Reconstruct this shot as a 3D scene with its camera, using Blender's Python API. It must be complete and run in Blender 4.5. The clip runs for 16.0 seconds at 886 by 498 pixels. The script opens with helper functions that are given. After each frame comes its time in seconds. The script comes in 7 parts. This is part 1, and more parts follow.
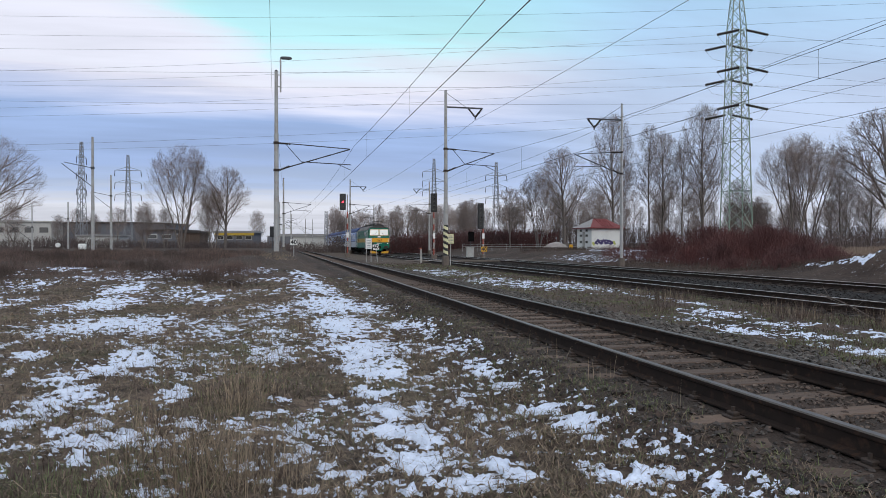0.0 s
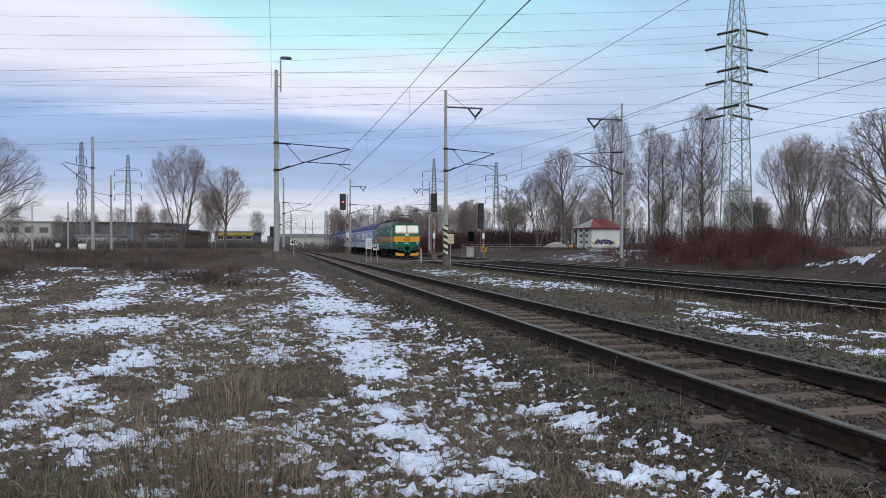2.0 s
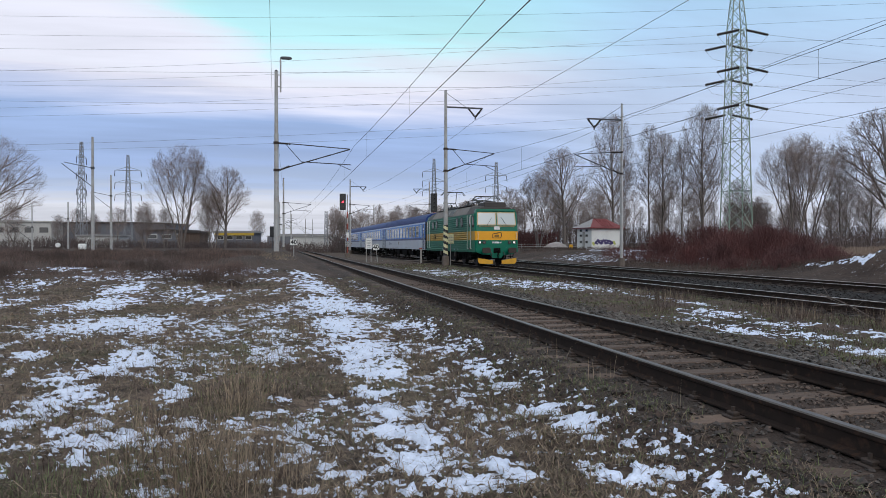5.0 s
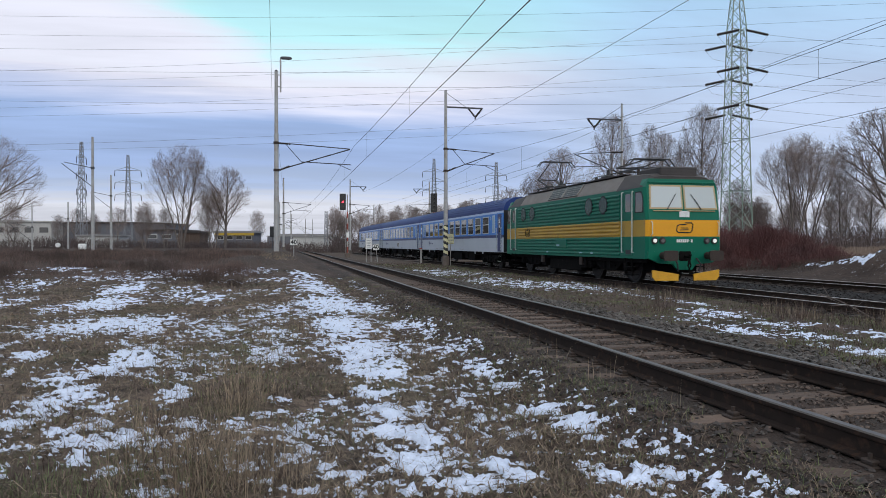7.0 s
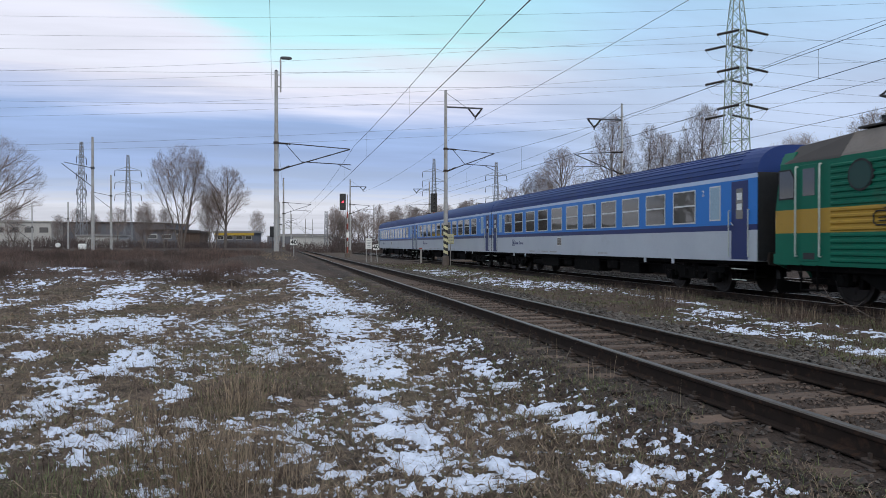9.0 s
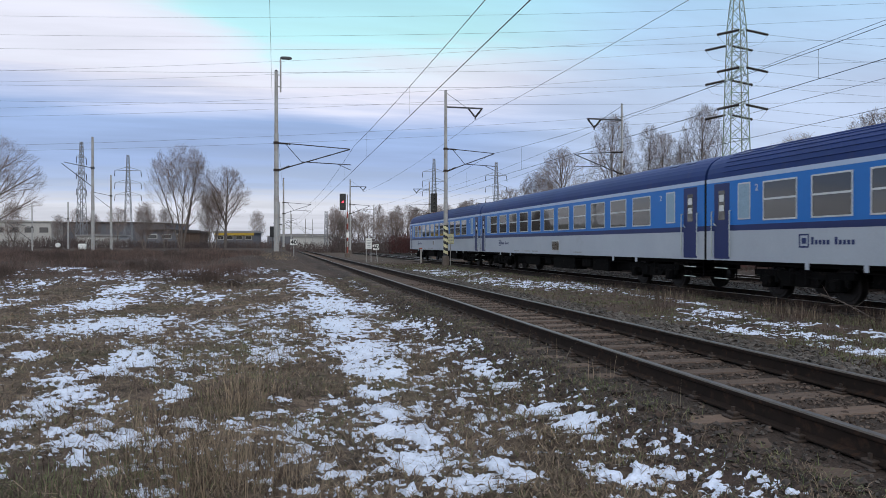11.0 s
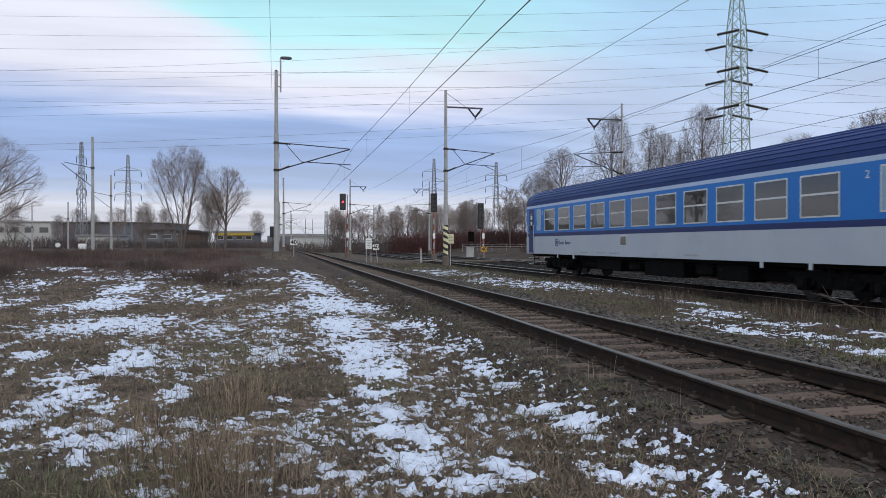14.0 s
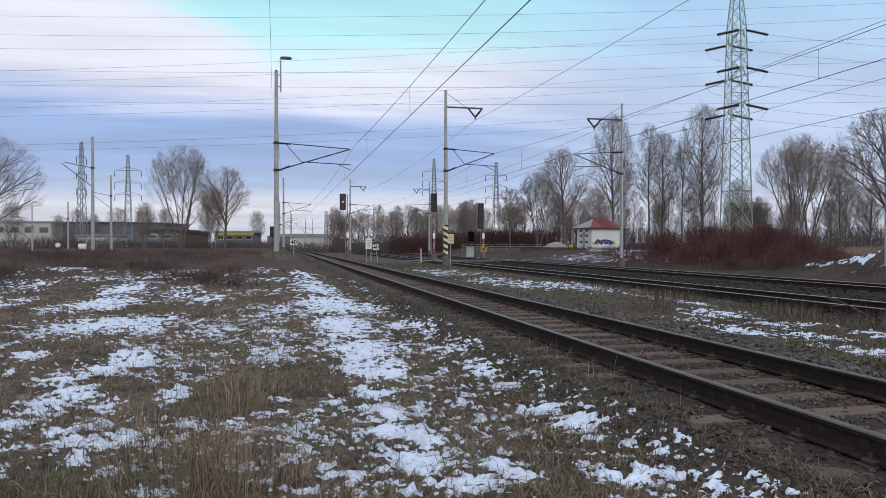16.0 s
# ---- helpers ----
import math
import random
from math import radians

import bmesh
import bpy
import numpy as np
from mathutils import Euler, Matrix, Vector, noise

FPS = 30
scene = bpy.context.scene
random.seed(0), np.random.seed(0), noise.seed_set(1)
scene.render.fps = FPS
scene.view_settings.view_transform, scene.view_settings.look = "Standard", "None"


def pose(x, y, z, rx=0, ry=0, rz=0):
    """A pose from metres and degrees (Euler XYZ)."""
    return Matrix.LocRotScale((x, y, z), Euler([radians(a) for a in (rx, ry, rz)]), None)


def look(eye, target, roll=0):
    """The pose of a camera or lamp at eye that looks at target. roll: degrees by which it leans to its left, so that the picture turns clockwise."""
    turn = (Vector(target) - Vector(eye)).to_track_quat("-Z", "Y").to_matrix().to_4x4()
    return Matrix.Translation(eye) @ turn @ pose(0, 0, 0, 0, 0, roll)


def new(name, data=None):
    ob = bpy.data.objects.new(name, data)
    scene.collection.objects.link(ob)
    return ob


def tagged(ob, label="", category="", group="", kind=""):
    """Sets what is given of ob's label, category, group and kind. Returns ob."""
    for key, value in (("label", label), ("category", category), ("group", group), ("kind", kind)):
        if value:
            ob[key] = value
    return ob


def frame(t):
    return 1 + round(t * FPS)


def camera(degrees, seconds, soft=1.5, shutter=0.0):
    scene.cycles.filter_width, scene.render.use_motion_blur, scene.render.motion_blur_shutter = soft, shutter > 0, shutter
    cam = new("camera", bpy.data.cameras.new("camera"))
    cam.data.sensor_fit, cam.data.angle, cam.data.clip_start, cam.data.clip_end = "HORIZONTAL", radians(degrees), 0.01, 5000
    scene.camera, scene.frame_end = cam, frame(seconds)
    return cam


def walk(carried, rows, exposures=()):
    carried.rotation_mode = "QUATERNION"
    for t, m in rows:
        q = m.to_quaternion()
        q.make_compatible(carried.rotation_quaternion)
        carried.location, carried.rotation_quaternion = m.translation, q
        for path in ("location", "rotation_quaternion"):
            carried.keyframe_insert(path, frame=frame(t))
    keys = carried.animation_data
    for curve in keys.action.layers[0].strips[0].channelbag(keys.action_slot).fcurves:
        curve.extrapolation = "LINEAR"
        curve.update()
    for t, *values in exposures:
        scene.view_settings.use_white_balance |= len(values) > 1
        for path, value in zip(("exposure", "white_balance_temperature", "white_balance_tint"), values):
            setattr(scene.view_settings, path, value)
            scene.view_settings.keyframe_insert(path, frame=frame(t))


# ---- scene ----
cam = camera(63.6, 16.0, soft=0.9, shutter=0.15)
EYE = pose(0, 0, 1.5, 89.62, 0, -13.09)
walk(cam, [(0.0, EYE), (16.0, EYE)], exposures=[(0.0, 0.0), (16.0, 0.0)])

# world axes: y runs along the railway, x across it to the right, z up
RAIL_A, X_A = 0.32, 4.40      # siding: rail top, centre line
RAIL_B, X_B = 0.055, 14.0     # line of the train
RAIL_C, X_C = 0.055, 20.69    # second line
GAUGE = 0.7525

# ---- sky and sun ----
world = bpy.data.worlds.new("world")
scene.world = world
world.use_nodes = True
SUN_ELEV, SUN_AZ = 26.0, 172.0


def build_sky():
    nt = world.node_tree
    nt.nodes.clear()
    N = nt.nodes.new
    L = nt.links.new
    tc = N("ShaderNodeTexCoord")
    sep = N("ShaderNodeSeparateXYZ")
    L(tc.outputs["Generated"], sep.inputs[0])

    def math_node(op, a, b=None):
        m = N("ShaderNodeMath")
        m.operation = op
        for i, v in enumerate((a, b)):
            if v is None:
                continue
            if isinstance(v, (int, float)):
                m.inputs[i].default_value = v
            else:
                L(v, m.inputs[i])
        return m.outputs[0]

    # cloud sheet seen in perspective
    z = math_node("MAXIMUM", sep.outputs[2], 0.0)
    den = math_node("ADD", z, 0.09)
    comb = N("ShaderNodeCombineXYZ")
    L(math_node("DIVIDE", sep.outputs[0], den), comb.inputs[0])
    L(math_node("DIVIDE", sep.outputs[1], den), comb.inputs[1])

    def cloud_noise(scale, detail, rough, stretch, off):
        mp = N("ShaderNodeMapping")
        mp.inputs["Scale"].default_value = stretch
        mp.inputs["Location"].default_value = off
        mp.inputs["Rotation"].default_value = (0, 0, radians(13))
        L(comb.outputs[0], mp.inputs[0])
        n = N("ShaderNodeTexNoise")
        n.inputs["Scale"].default_value = scale
        n.inputs["Detail"].default_value = detail
        n.inputs["Roughness"].default_value = rough
        L(mp.outputs[0], n.inputs["Vector"])
        return n.outputs["Fac"]

    wide = cloud_noise(0.45, 4, 0.5, (0.6, 1.3, 1), (3.1, 0.4, 0))
    fine = cloud_noise(1.3, 7, 0.55, (0.55, 1.9, 1), (1.7, 5.2, 0))

    def rng(v, a, b, lo, hi):
        r = N("ShaderNodeMapRange")
        r.interpolation_type = "SMOOTHSTEP"
        L(v, r.inputs[0])
        for i, q in enumerate((a, b, lo, hi)):
            r.inputs[i + 1].default_value = q
        return r.outputs[0]

    # how far round to the right of the line that the valley takes
    side = math_node("SUBTRACT", math_node("MULTIPLY", sep.outputs[0], math.cos(radians(13))), math_node("MULTIPLY", sep.outputs[1], math.sin(radians(13))))
    # height in the sky, ruffled by the clouds; the bank stands higher on the left
    ruffle = math_node("ADD", math_node("MULTIPLY", math_node("SUBTRACT", wide, 0.5), 0.09),
                       math_node("MULTIPLY", math_node("SUBTRACT", fine, 0.5), 0.07))
    lowgate = math_node("MINIMUM", math_node("MULTIPLY", z, 9.0), 1.0)
    h = math_node("ADD", z, math_node("MULTIPLY", ruffle, lowgate))
    edge = math_node("ADD", math_node("ADD", side, math_node("MULTIPLY", math_node("SUBTRACT", z, 0.29), 3.0)),
                     math_node("ADD", math_node("MULTIPLY", math_node("SUBTRACT", wide, 0.5), 0.3), math_node("MULTIPLY", math_node("SUBTRACT", fine, 0.5), 0.25)))
    bank = rng(edge, -0.44, -0.20, 0.212, 0.32)
    h = math_node("MINIMUM", h, math_node("ADD", bank, math_node("MULTIPLY", math_node("MAXIMUM", math_node("SUBTRACT", z, 0.33), 0.0), 3.0)))
    ramp = N("ShaderNodeValToRGB")
    L(h, ramp.inputs[0])
    els = ramp.color_ramp.elements
    stops = [(0.0, (0.58, 0.62, 0.74)), (0.035, (0.66, 0.68, 0.80)), (0.052, (0.74, 0.76, 0.88)),
             (0.075, (0.42, 0.52, 0.78)), (0.115, (0.33, 0.44, 0.74)), (0.16, (0.35, 0.48, 0.80)), (0.185, (0.58, 0.65, 0.90)),
             (0.208, (0.88, 0.87, 0.99)), (0.235, (0.80, 0.90, 1.0)), (0.262, (0.56, 0.95, 1.0)), (0.33, (0.46, 0.86, 1.0)), (0.6, (0.85, 0.9, 1.0)), (1.0, (0.95, 0.97, 1.0))]
    while len(els) < len(stops):
        els.new(0.5)
    for e, (p, c) in zip(els, stops):
        e.position, e.color = p, (*c, 1)
    # on the right a thinner, evener veil
    veil = N("ShaderNodeValToRGB")
    L(h, veil.inputs[0])
    els = veil.color_ramp.elements
    stops = [(0.0, (0.55, 0.60, 0.74)), (0.05, (0.62, 0.66, 0.80)), (0.10, (0.53, 0.63, 0.86)), (0.18, (0.56, 0.67, 0.90)), (0.26, (0.49, 0.68, 0.93)), (0.33, (0.43, 0.70, 0.96)),
             (0.6, (0.85, 0.9, 1.0)), (1.0, (0.95, 0.97, 1.0))]
    while len(els) < len(stops):
        els.new(0.5)
    for e, (p, c) in zip(els, stops):
        e.position, e.color = p, (*c, 1)
    turn = N("ShaderNodeMixRGB")
    L(rng(side, 0.0, 0.30, 0.0, 1.0), turn.inputs[0])
    L(ramp.outputs[0], turn.inputs[1])
    L(veil.outputs[0], turn.inputs[2])
    # thin streaks of darker and lighter cloud
    streak = rng(fine, 0.3, 0.7, 0.92, 1.10)
    mul = N("ShaderNodeMixRGB")
    mul.blend_type, mul.inputs[0].default_value = "MULTIPLY", 1.0
    L(turn.outputs[0], mul.inputs[1])
    L(streak, mul.inputs[2])
    sky = N("ShaderNodeTexSky")
    sky.sky_type, sky.sun_disc = "NISHITA", False
    sky.sun_elevation, sky.sun_rotation = radians(SUN_ELEV), radians(SUN_AZ)
    blue = N("ShaderNodeBackground")
    blue.inputs[1].default_value = 0.1
    L(sky.outputs[0], blue.inputs[0])
    clouds = N("ShaderNodeBackground")
    clouds.inputs[1].default_value = 1.0
    L(mul.outputs[0], clouds.inputs[0])
    both = N("ShaderNodeMixShader")
    both.inputs[0].default_value = 0.88
    L(blue.outputs[0], both.inputs[1])
    L(clouds.outputs[0], both.inputs[2])
    out = N("ShaderNodeOutputWorld")
    L(both.outputs[0], out.inputs[0])


build_sky()
sun = new("sun", bpy.data.lights.new("sun", "SUN"))
sun.data.energy, sun.data.angle, sun.data.color = 0.9, radians(20), (1.0, 0.93, 0.84)
_az, _el = radians(SUN_AZ), radians(SUN_ELEV)
sun.matrix_world = look((math.sin(_az) * math.cos(_el) * 50, math.cos(_az) * math.cos(_el) * 50, math.sin(_el) * 50), (0, 0, 0))


# ---- materials ----
def mat(name, c1, c2=None, rough=0.7, metal=0.0, scale=6.0, fine=40.0, bump=0.15, spread=0.5, third=None, third_amount=0.25,
        island=0.0, per_object=0.0, stretch=(1, 1, 1), spec=0.4, bump_dist=0.01, speck=0.2):
    """Two tones mixed by broad noise, speckled by fine noise, with an optional third tone of dirt or rust in blotches."""
    m = bpy.data.materials.new(name)
    m.use_nodes = True
    nt = m.node_tree
    N, L = nt.nodes.new, nt.links.new
    bsdf = nt.nodes["Principled BSDF"]
    c2 = c2 or tuple(v * 0.75 for v in c1)
    tc = N("ShaderNodeTexCoord")
    mp = N("ShaderNodeMapping")
    mp.inputs["Scale"].default_value = stretch
    L(tc.outputs["Object"], mp.inputs[0])

    def nz(s, detail, seed):
        n = N("ShaderNodeTexNoise")
        n.noise_dimensions = "4D"
        n.inputs["W"].default_value = seed
        n.inputs["Scale"].default_value = s
        n.inputs["Detail"].default_value = detail
        n.inputs["Roughness"].default_value = 0.6
        L(mp.outputs[0], n.inputs["Vector"])
        return n.outputs["Fac"]

    def rng(v, a, b, lo, hi):
        r = N("ShaderNodeMapRange")
        L(v, r.inputs[0])
        for i, q in enumerate((a, b, lo, hi)):
            r.inputs[i + 1].default_value = q
        return r.outputs[0]

    def mix(kind, fac, a, b):
        x = N("ShaderNodeMixRGB")
        x.blend_type = kind
        for i, v in enumerate((fac, a, b)):
            if isinstance(v, (int, float)):
                x.inputs[i].default_value = v if i == 0 else (v, v, v, 1)
            elif isinstance(v, tuple):
                x.inputs[i].default_value = (*v, 1)
            else:
                L(v, x.inputs[i])
        return x.outputs[0]

    broad, small = nz(scale, 5, 1.3), nz(fine, 4, 7.7)
    col = mix("MIX", rng(broad, 0.5 - 0.4 * spread, 0.5 + 0.4 * spread, 0, 1), tuple(c1), tuple(c2))
    if third:
        blot = nz(scale * 1.9, 8, 3.9)
        col = mix("MIX", rng(blot, 0.72 - third_amount, 0.80 - third_amount * 0.5, 0, 0.9), col, tuple(third))
    col = mix("MULTIPLY", 1.0, col, rng(small, 0.25, 0.75, 1 - speck, 1 + speck))
    if island:
        g = N("ShaderNodeNewGeometry")
        col = mix("MULTIPLY", 1.0, col, rng(g.outputs["Random Per Island"], 0, 1, 1 - island, 1 + island))
    if per_object:
        o = N("ShaderNodeObjectInfo")
        col = mix("MULTIPLY", 1.0, col, rng(o.outputs["Random"], 0, 1, 1 - per_object, 1 + per_object))
    L(col, bsdf.inputs["Base Color"])
    L(rng(small, 0.2, 0.8, max(0.03, rough - 0.1), min(1, rough + 0.1)), bsdf.inputs["Roughness"])
    bsdf.inputs["Metallic"].default_value = metal
    bsdf.inputs["Specular IOR Level"].default_value = spec
    if bump:
        b = N("ShaderNodeBump")
        b.inputs["Strength"].default_value = bump
        b.inputs["Distance"].default_value = bump_dist
        L(small, b.inputs["Height"])
        L(b.outputs[0], bsdf.inputs["Normal"])
    return m


def glow(name, color, strength):
    m = bpy.data.materials.new(name)
    m.use_nodes = True
    b = m.node_tree.nodes["Principled BSDF"]
    b.inputs["Base Color"].default_value = (*color, 1)
    b.inputs["Emission Color"].default_value = (*color, 1)
    b.inputs["Emission Strength"].default_value = strength
    return m


def glass(name, tint, rough=0.03, spread=0.0, spec=0.6):
    """Coated glazing: mirrors the sky over the tint, dark for a dim inside, pale for painted-in sky."""
    m = bpy.data.materials.new(name)
    m.use_nodes = True
    nt = m.node_tree
    b = nt.nodes["Principled BSDF"]
    info = nt.nodes.new("ShaderNodeObjectInfo")
    tone = nt.nodes.new("ShaderNodeMixRGB")
    tone.inputs[1].default_value = (*(0.6 * q for q in tint), 1)
    tone.inputs[2].default_value = (*(min(0.8, q * (1.15 + spread)) for q in tint), 1)
    nt.links.new(info.outputs["Random"], tone.inputs[0])
    nt.links.new(tone.outputs[0], b.inputs["Base Color"])
    b.inputs["Roughness"].default_value = rough
    b.inputs["Specular IOR Level"].default_value = spec
    n = nt.nodes.new("ShaderNodeTexNoise")
    n.inputs["Scale"].default_value = 2.1
    tc = nt.nodes.new("ShaderNodeTexCoord")
    nt.links.new(tc.outputs["Object"], n.inputs["Vector"])
    bp = nt.nodes.new("ShaderNodeBump")
    bp.inputs["Strength"].default_value = 0.03
    bp.inputs["Distance"].default_value = 0.05
    nt.links.new(n.outputs["Fac"], bp.inputs["Height"])
    nt.links.new(bp.outputs[0], b.inputs["Normal"])
    return m


M = dict(
    rail=mat("rusty_rail", (0.032, 0.021, 0.017), (0.02, 0.014, 0.012), 0.85, 0.0, 5, 60, 0.2, third=(0.075, 0.04, 0.026), third_amount=0.18, spec=0.15),
    rail_bright=mat("polished_rail_head", (0.42, 0.38, 0.36), (0.32, 0.28, 0.26), 0.3, 0.8, 3, 50, 0.03),
    rail_top=mat("worn_rail_head", (0.13, 0.11, 0.10), (0.085, 0.068, 0.058), 0.45, 0.7, 3, 50, 0.05),
    timber=mat("weathered_sleeper_timber", (0.145, 0.100, 0.078), (0.088, 0.063, 0.051), 0.9, 0, 3, 45, 0.5, per_object=0.25, stretch=(0.5, 4, 4),
               third=(0.08, 0.055, 0.045)),
    concrete_sleeper=mat("dirty_concrete_sleeper", (0.055, 0.043, 0.038), (0.036, 0.029, 0.026), 0.9, 0, 4, 60, 0.3, per_object=0.2),
    iron=mat("dark_rusty_iron", (0.06, 0.042, 0.035), (0.04, 0.03, 0.026), 0.7, 0.3, 8, 60, 0.2),
    stone=mat("ballast_stone", (0.066, 0.056, 0.052), (0.028, 0.023, 0.022), 0.9, 0, 9, 70, 0.4, island=0.5, third=(0.11, 0.072, 0.056)),
    pole=mat("grey_painted_steel_pole", (0.42, 0.42, 0.42), (0.33, 0.32, 0.31), 0.6, 0.2, 1.2, 40, 0.1, third=(0.30, 0.25, 0.21), third_amount=0.2),
    concrete=mat("weathered_concrete", (0.40, 0.38, 0.35), (0.29, 0.27, 0.25), 0.9, 0, 2.5, 40, 0.3),
    bracket=mat("dark_bracket_steel", (0.09, 0.09, 0.10), (0.06, 0.06, 0.07), 0.6, 0.4, 5, 50, 0.1),
    wire=mat("dull_copper_wire", (0.055, 0.05, 0.055), (0.04, 0.04, 0.045), 0.6, 0.4, 2, 50, 0),
    farwire=mat("aluminium_line_wire", (0.16, 0.17, 0.21), (0.13, 0.14, 0.18), 0.55, 0.5, 2, 50, 0),
    insulator=mat("brown_glazed_insulator", (0.035, 0.028, 0.026), (0.05, 0.04, 0.035), 0.25, 0, 9, 60, 0.1),
    pylon=mat("green_painted_lattice_steel", (0.20, 0.30, 0.24), (0.27, 0.34, 0.29), 0.6, 0.1, 0.6, 12, 0.1, third=(0.25, 0.23, 0.20)),
    pylon_far=mat("galvanised_lattice_steel", (0.28, 0.29, 0.31), (0.22, 0.23, 0.25), 0.6, 0.3, 0.6, 12, 0.1),
    white=mat("white_enamel_sign", (0.78, 0.78, 0.76), (0.68, 0.68, 0.66), 0.45, 0, 3, 40, 0.05),
    black=mat("black_paint", (0.018, 0.018, 0.02), (0.03, 0.03, 0.032), 0.5, 0, 5, 50, 0.1),
    yellow=mat("yellow_paint", (0.70, 0.36, 0.02), (0.58, 0.29, 0.02), 0.5, 0, 4, 50, 0.1, third=(0.35, 0.24, 0.08), third_amount=0.15),
    cream=mat("pale_yellow_board", (0.72, 0.68, 0.40), (0.62, 0.58, 0.36), 0.5, 0, 4, 50, 0.1),
    redpaint=mat("faded_red_paint", (0.34, 0.065, 0.045), (0.27, 0.07, 0.05), 0.55, 0, 5, 50, 0.1),
    red_lamp=glow("red_signal_light", (1.0, 0.03, 0.05), 4.0),
    bark=mat("grey_brown_bark", (0.20, 0.165, 0.15), (0.13, 0.11, 0.10), 0.95, 0, 3, 20, 0.3, per_object=0.25),
    twig=mat("bare_twig_bark", (0.27, 0.215, 0.195), (0.19, 0.155, 0.145), 0.95, 0, 2, 20, 0, per_object=0.25),
    footing=mat("dark_mossy_concrete", (0.16, 0.13, 0.11), (0.10, 0.08, 0.07), 0.9, 0, 2.5, 40, 0.3),
    snow=mat("old_crusted_snow", (0.68, 0.75, 0.90), (0.60, 0.67, 0.84), 0.75, 0, 6, 60, 0.3, island=0.08),
    darkstone=mat("oily_dark_ballast", (0.026, 0.022, 0.021), (0.014, 0.012, 0.012), 0.9, 0, 9, 70, 0.4, island=0.5),
    darkweed=mat("dark_dead_weeds", (0.085, 0.056, 0.046), (0.055, 0.04, 0.035), 0.95, 0, 0.3, 3, 0, island=0.45),
    brush=mat("grey_brown_brushwood", (0.135, 0.10, 0.092), (0.085, 0.066, 0.063), 0.95, 0, 0.15, 3, 0, island=0.35),
    redbrush=mat("red_dogwood_stems", (0.135, 0.05, 0.047), (0.075, 0.042, 0.042), 0.85, 0, 0.2, 3, 0, island=0.4),
    weed=mat("dead_brown_weed_stems", (0.17, 0.115, 0.095), (0.115, 0.08, 0.07), 0.95, 0, 0.3, 3, 0, island=0.4),
    palegrass=mat("pale_reed_grass", (0.30, 0.225, 0.18), (0.21, 0.155, 0.125), 0.95, 0, 0.3, 3, 0, island=0.35),
    greystone=mat("grey_limestone_ballast", (0.115, 0.106, 0.100), (0.042, 0.037, 0.034), 0.9, 0, 9, 70, 0.4, island=0.5, third=(0.09, 0.07, 0.06)),
    brownstone=mat("rust_stained_ballast", (0.095, 0.068, 0.056), (0.045, 0.033, 0.029), 0.9, 0, 9, 70, 0.4, island=0.5, third=(0.15, 0.115, 0.095)),
    straw=mat("dry_straw_grass", (0.33, 0.255, 0.18), (0.17, 0.128, 0.092), 0.9, 0, 0.9, 6, 0, island=0.55),
    grass=mat("dull_winter_grass", (0.10, 0.076, 0.06), (0.205, 0.155, 0.11), 0.9, 0, 0.9, 6, 0, island=0.45),
    green_grass=mat("faded_green_grass", (0.105, 0.14, 0.06), (0.15, 0.145, 0.075), 0.9, 0, 0.7, 6, 0, island=0.35),
    # rolling stock
    green=mat("green_locomotive_paint", (0.002, 0.138, 0.083), (0.002, 0.115, 0.071), 0.42, 0, 0.8, 25, 0.04, third=(0.02, 0.10, 0.06), third_amount=0.12, speck=0.05, spec=0.22),
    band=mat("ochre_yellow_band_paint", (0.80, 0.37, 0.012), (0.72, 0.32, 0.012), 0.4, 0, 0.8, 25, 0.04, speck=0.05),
    # side stretch of the band: darker, browner ochre than the ends, with blotches
    band_side=mat("darker_ochre_band_paint", (0.46, 0.27, 0.03), (0.38, 0.22, 0.03), 0.5, 0, 0.8, 25, 0.04, third=(0.24, 0.15, 0.04), third_amount=0.15, speck=0.05),
    locoroof=mat("brown_grey_roof_paint", (0.21, 0.185, 0.17), (0.15, 0.13, 0.12), 0.7, 0, 1.2, 25, 0.1, third=(0.17, 0.14, 0.12)),
    louvre=mat("grey_louvre_paint", (0.30, 0.275, 0.25), (0.22, 0.20, 0.18), 0.75, 0, 1.2, 25, 0.1),
    rust=mat("rusty_grille", (0.13, 0.085, 0.05), (0.07, 0.05, 0.035), 0.85, 0, 4, 40, 0.2),
    darkroof=mat("sooty_roof_paint", (0.06, 0.05, 0.048), (0.045, 0.04, 0.04), 0.7, 0, 1.2, 25, 0.1),
    gear=mat("dark_running_gear", (0.009, 0.008, 0.008), (0.0055, 0.005, 0.005), 0.9, 0.0, 3, 40, 0.2, spec=0.08, third=(0.026, 0.02, 0.018), third_amount=0.15),
    wheel=mat("worn_wheel_steel", (0.035, 0.029, 0.027), (0.022, 0.019, 0.018), 0.5, 0.5, 4, 40, 0.1),
    silver=mat("pale_handrail_paint", (0.62, 0.66, 0.60), (0.5, 0.54, 0.5), 0.4, 0.1, 5, 40, 0.02),
    alu=mat("window_frame_aluminium", (0.72, 0.72, 0.70), (0.62, 0.62, 0.60), 0.4, 0.4, 5, 40, 0.02),
    tan=mat("tan_windscreen_gasket", (0.50, 0.38, 0.20), (0.42, 0.31, 0.17), 0.6, 0, 5, 40, 0.02),
    blue=mat("mid_blue_coach_paint", (0.010, 0.185, 0.60), (0.012, 0.17, 0.55), 0.34, 0, 0.5, 25, 0.03, speck=0.05),
    navy=mat("navy_coach_paint", (0.013, 0.028, 0.135), (0.012, 0.025, 0.115), 0.35, 0, 0.5, 25, 0.03, speck=0.05),
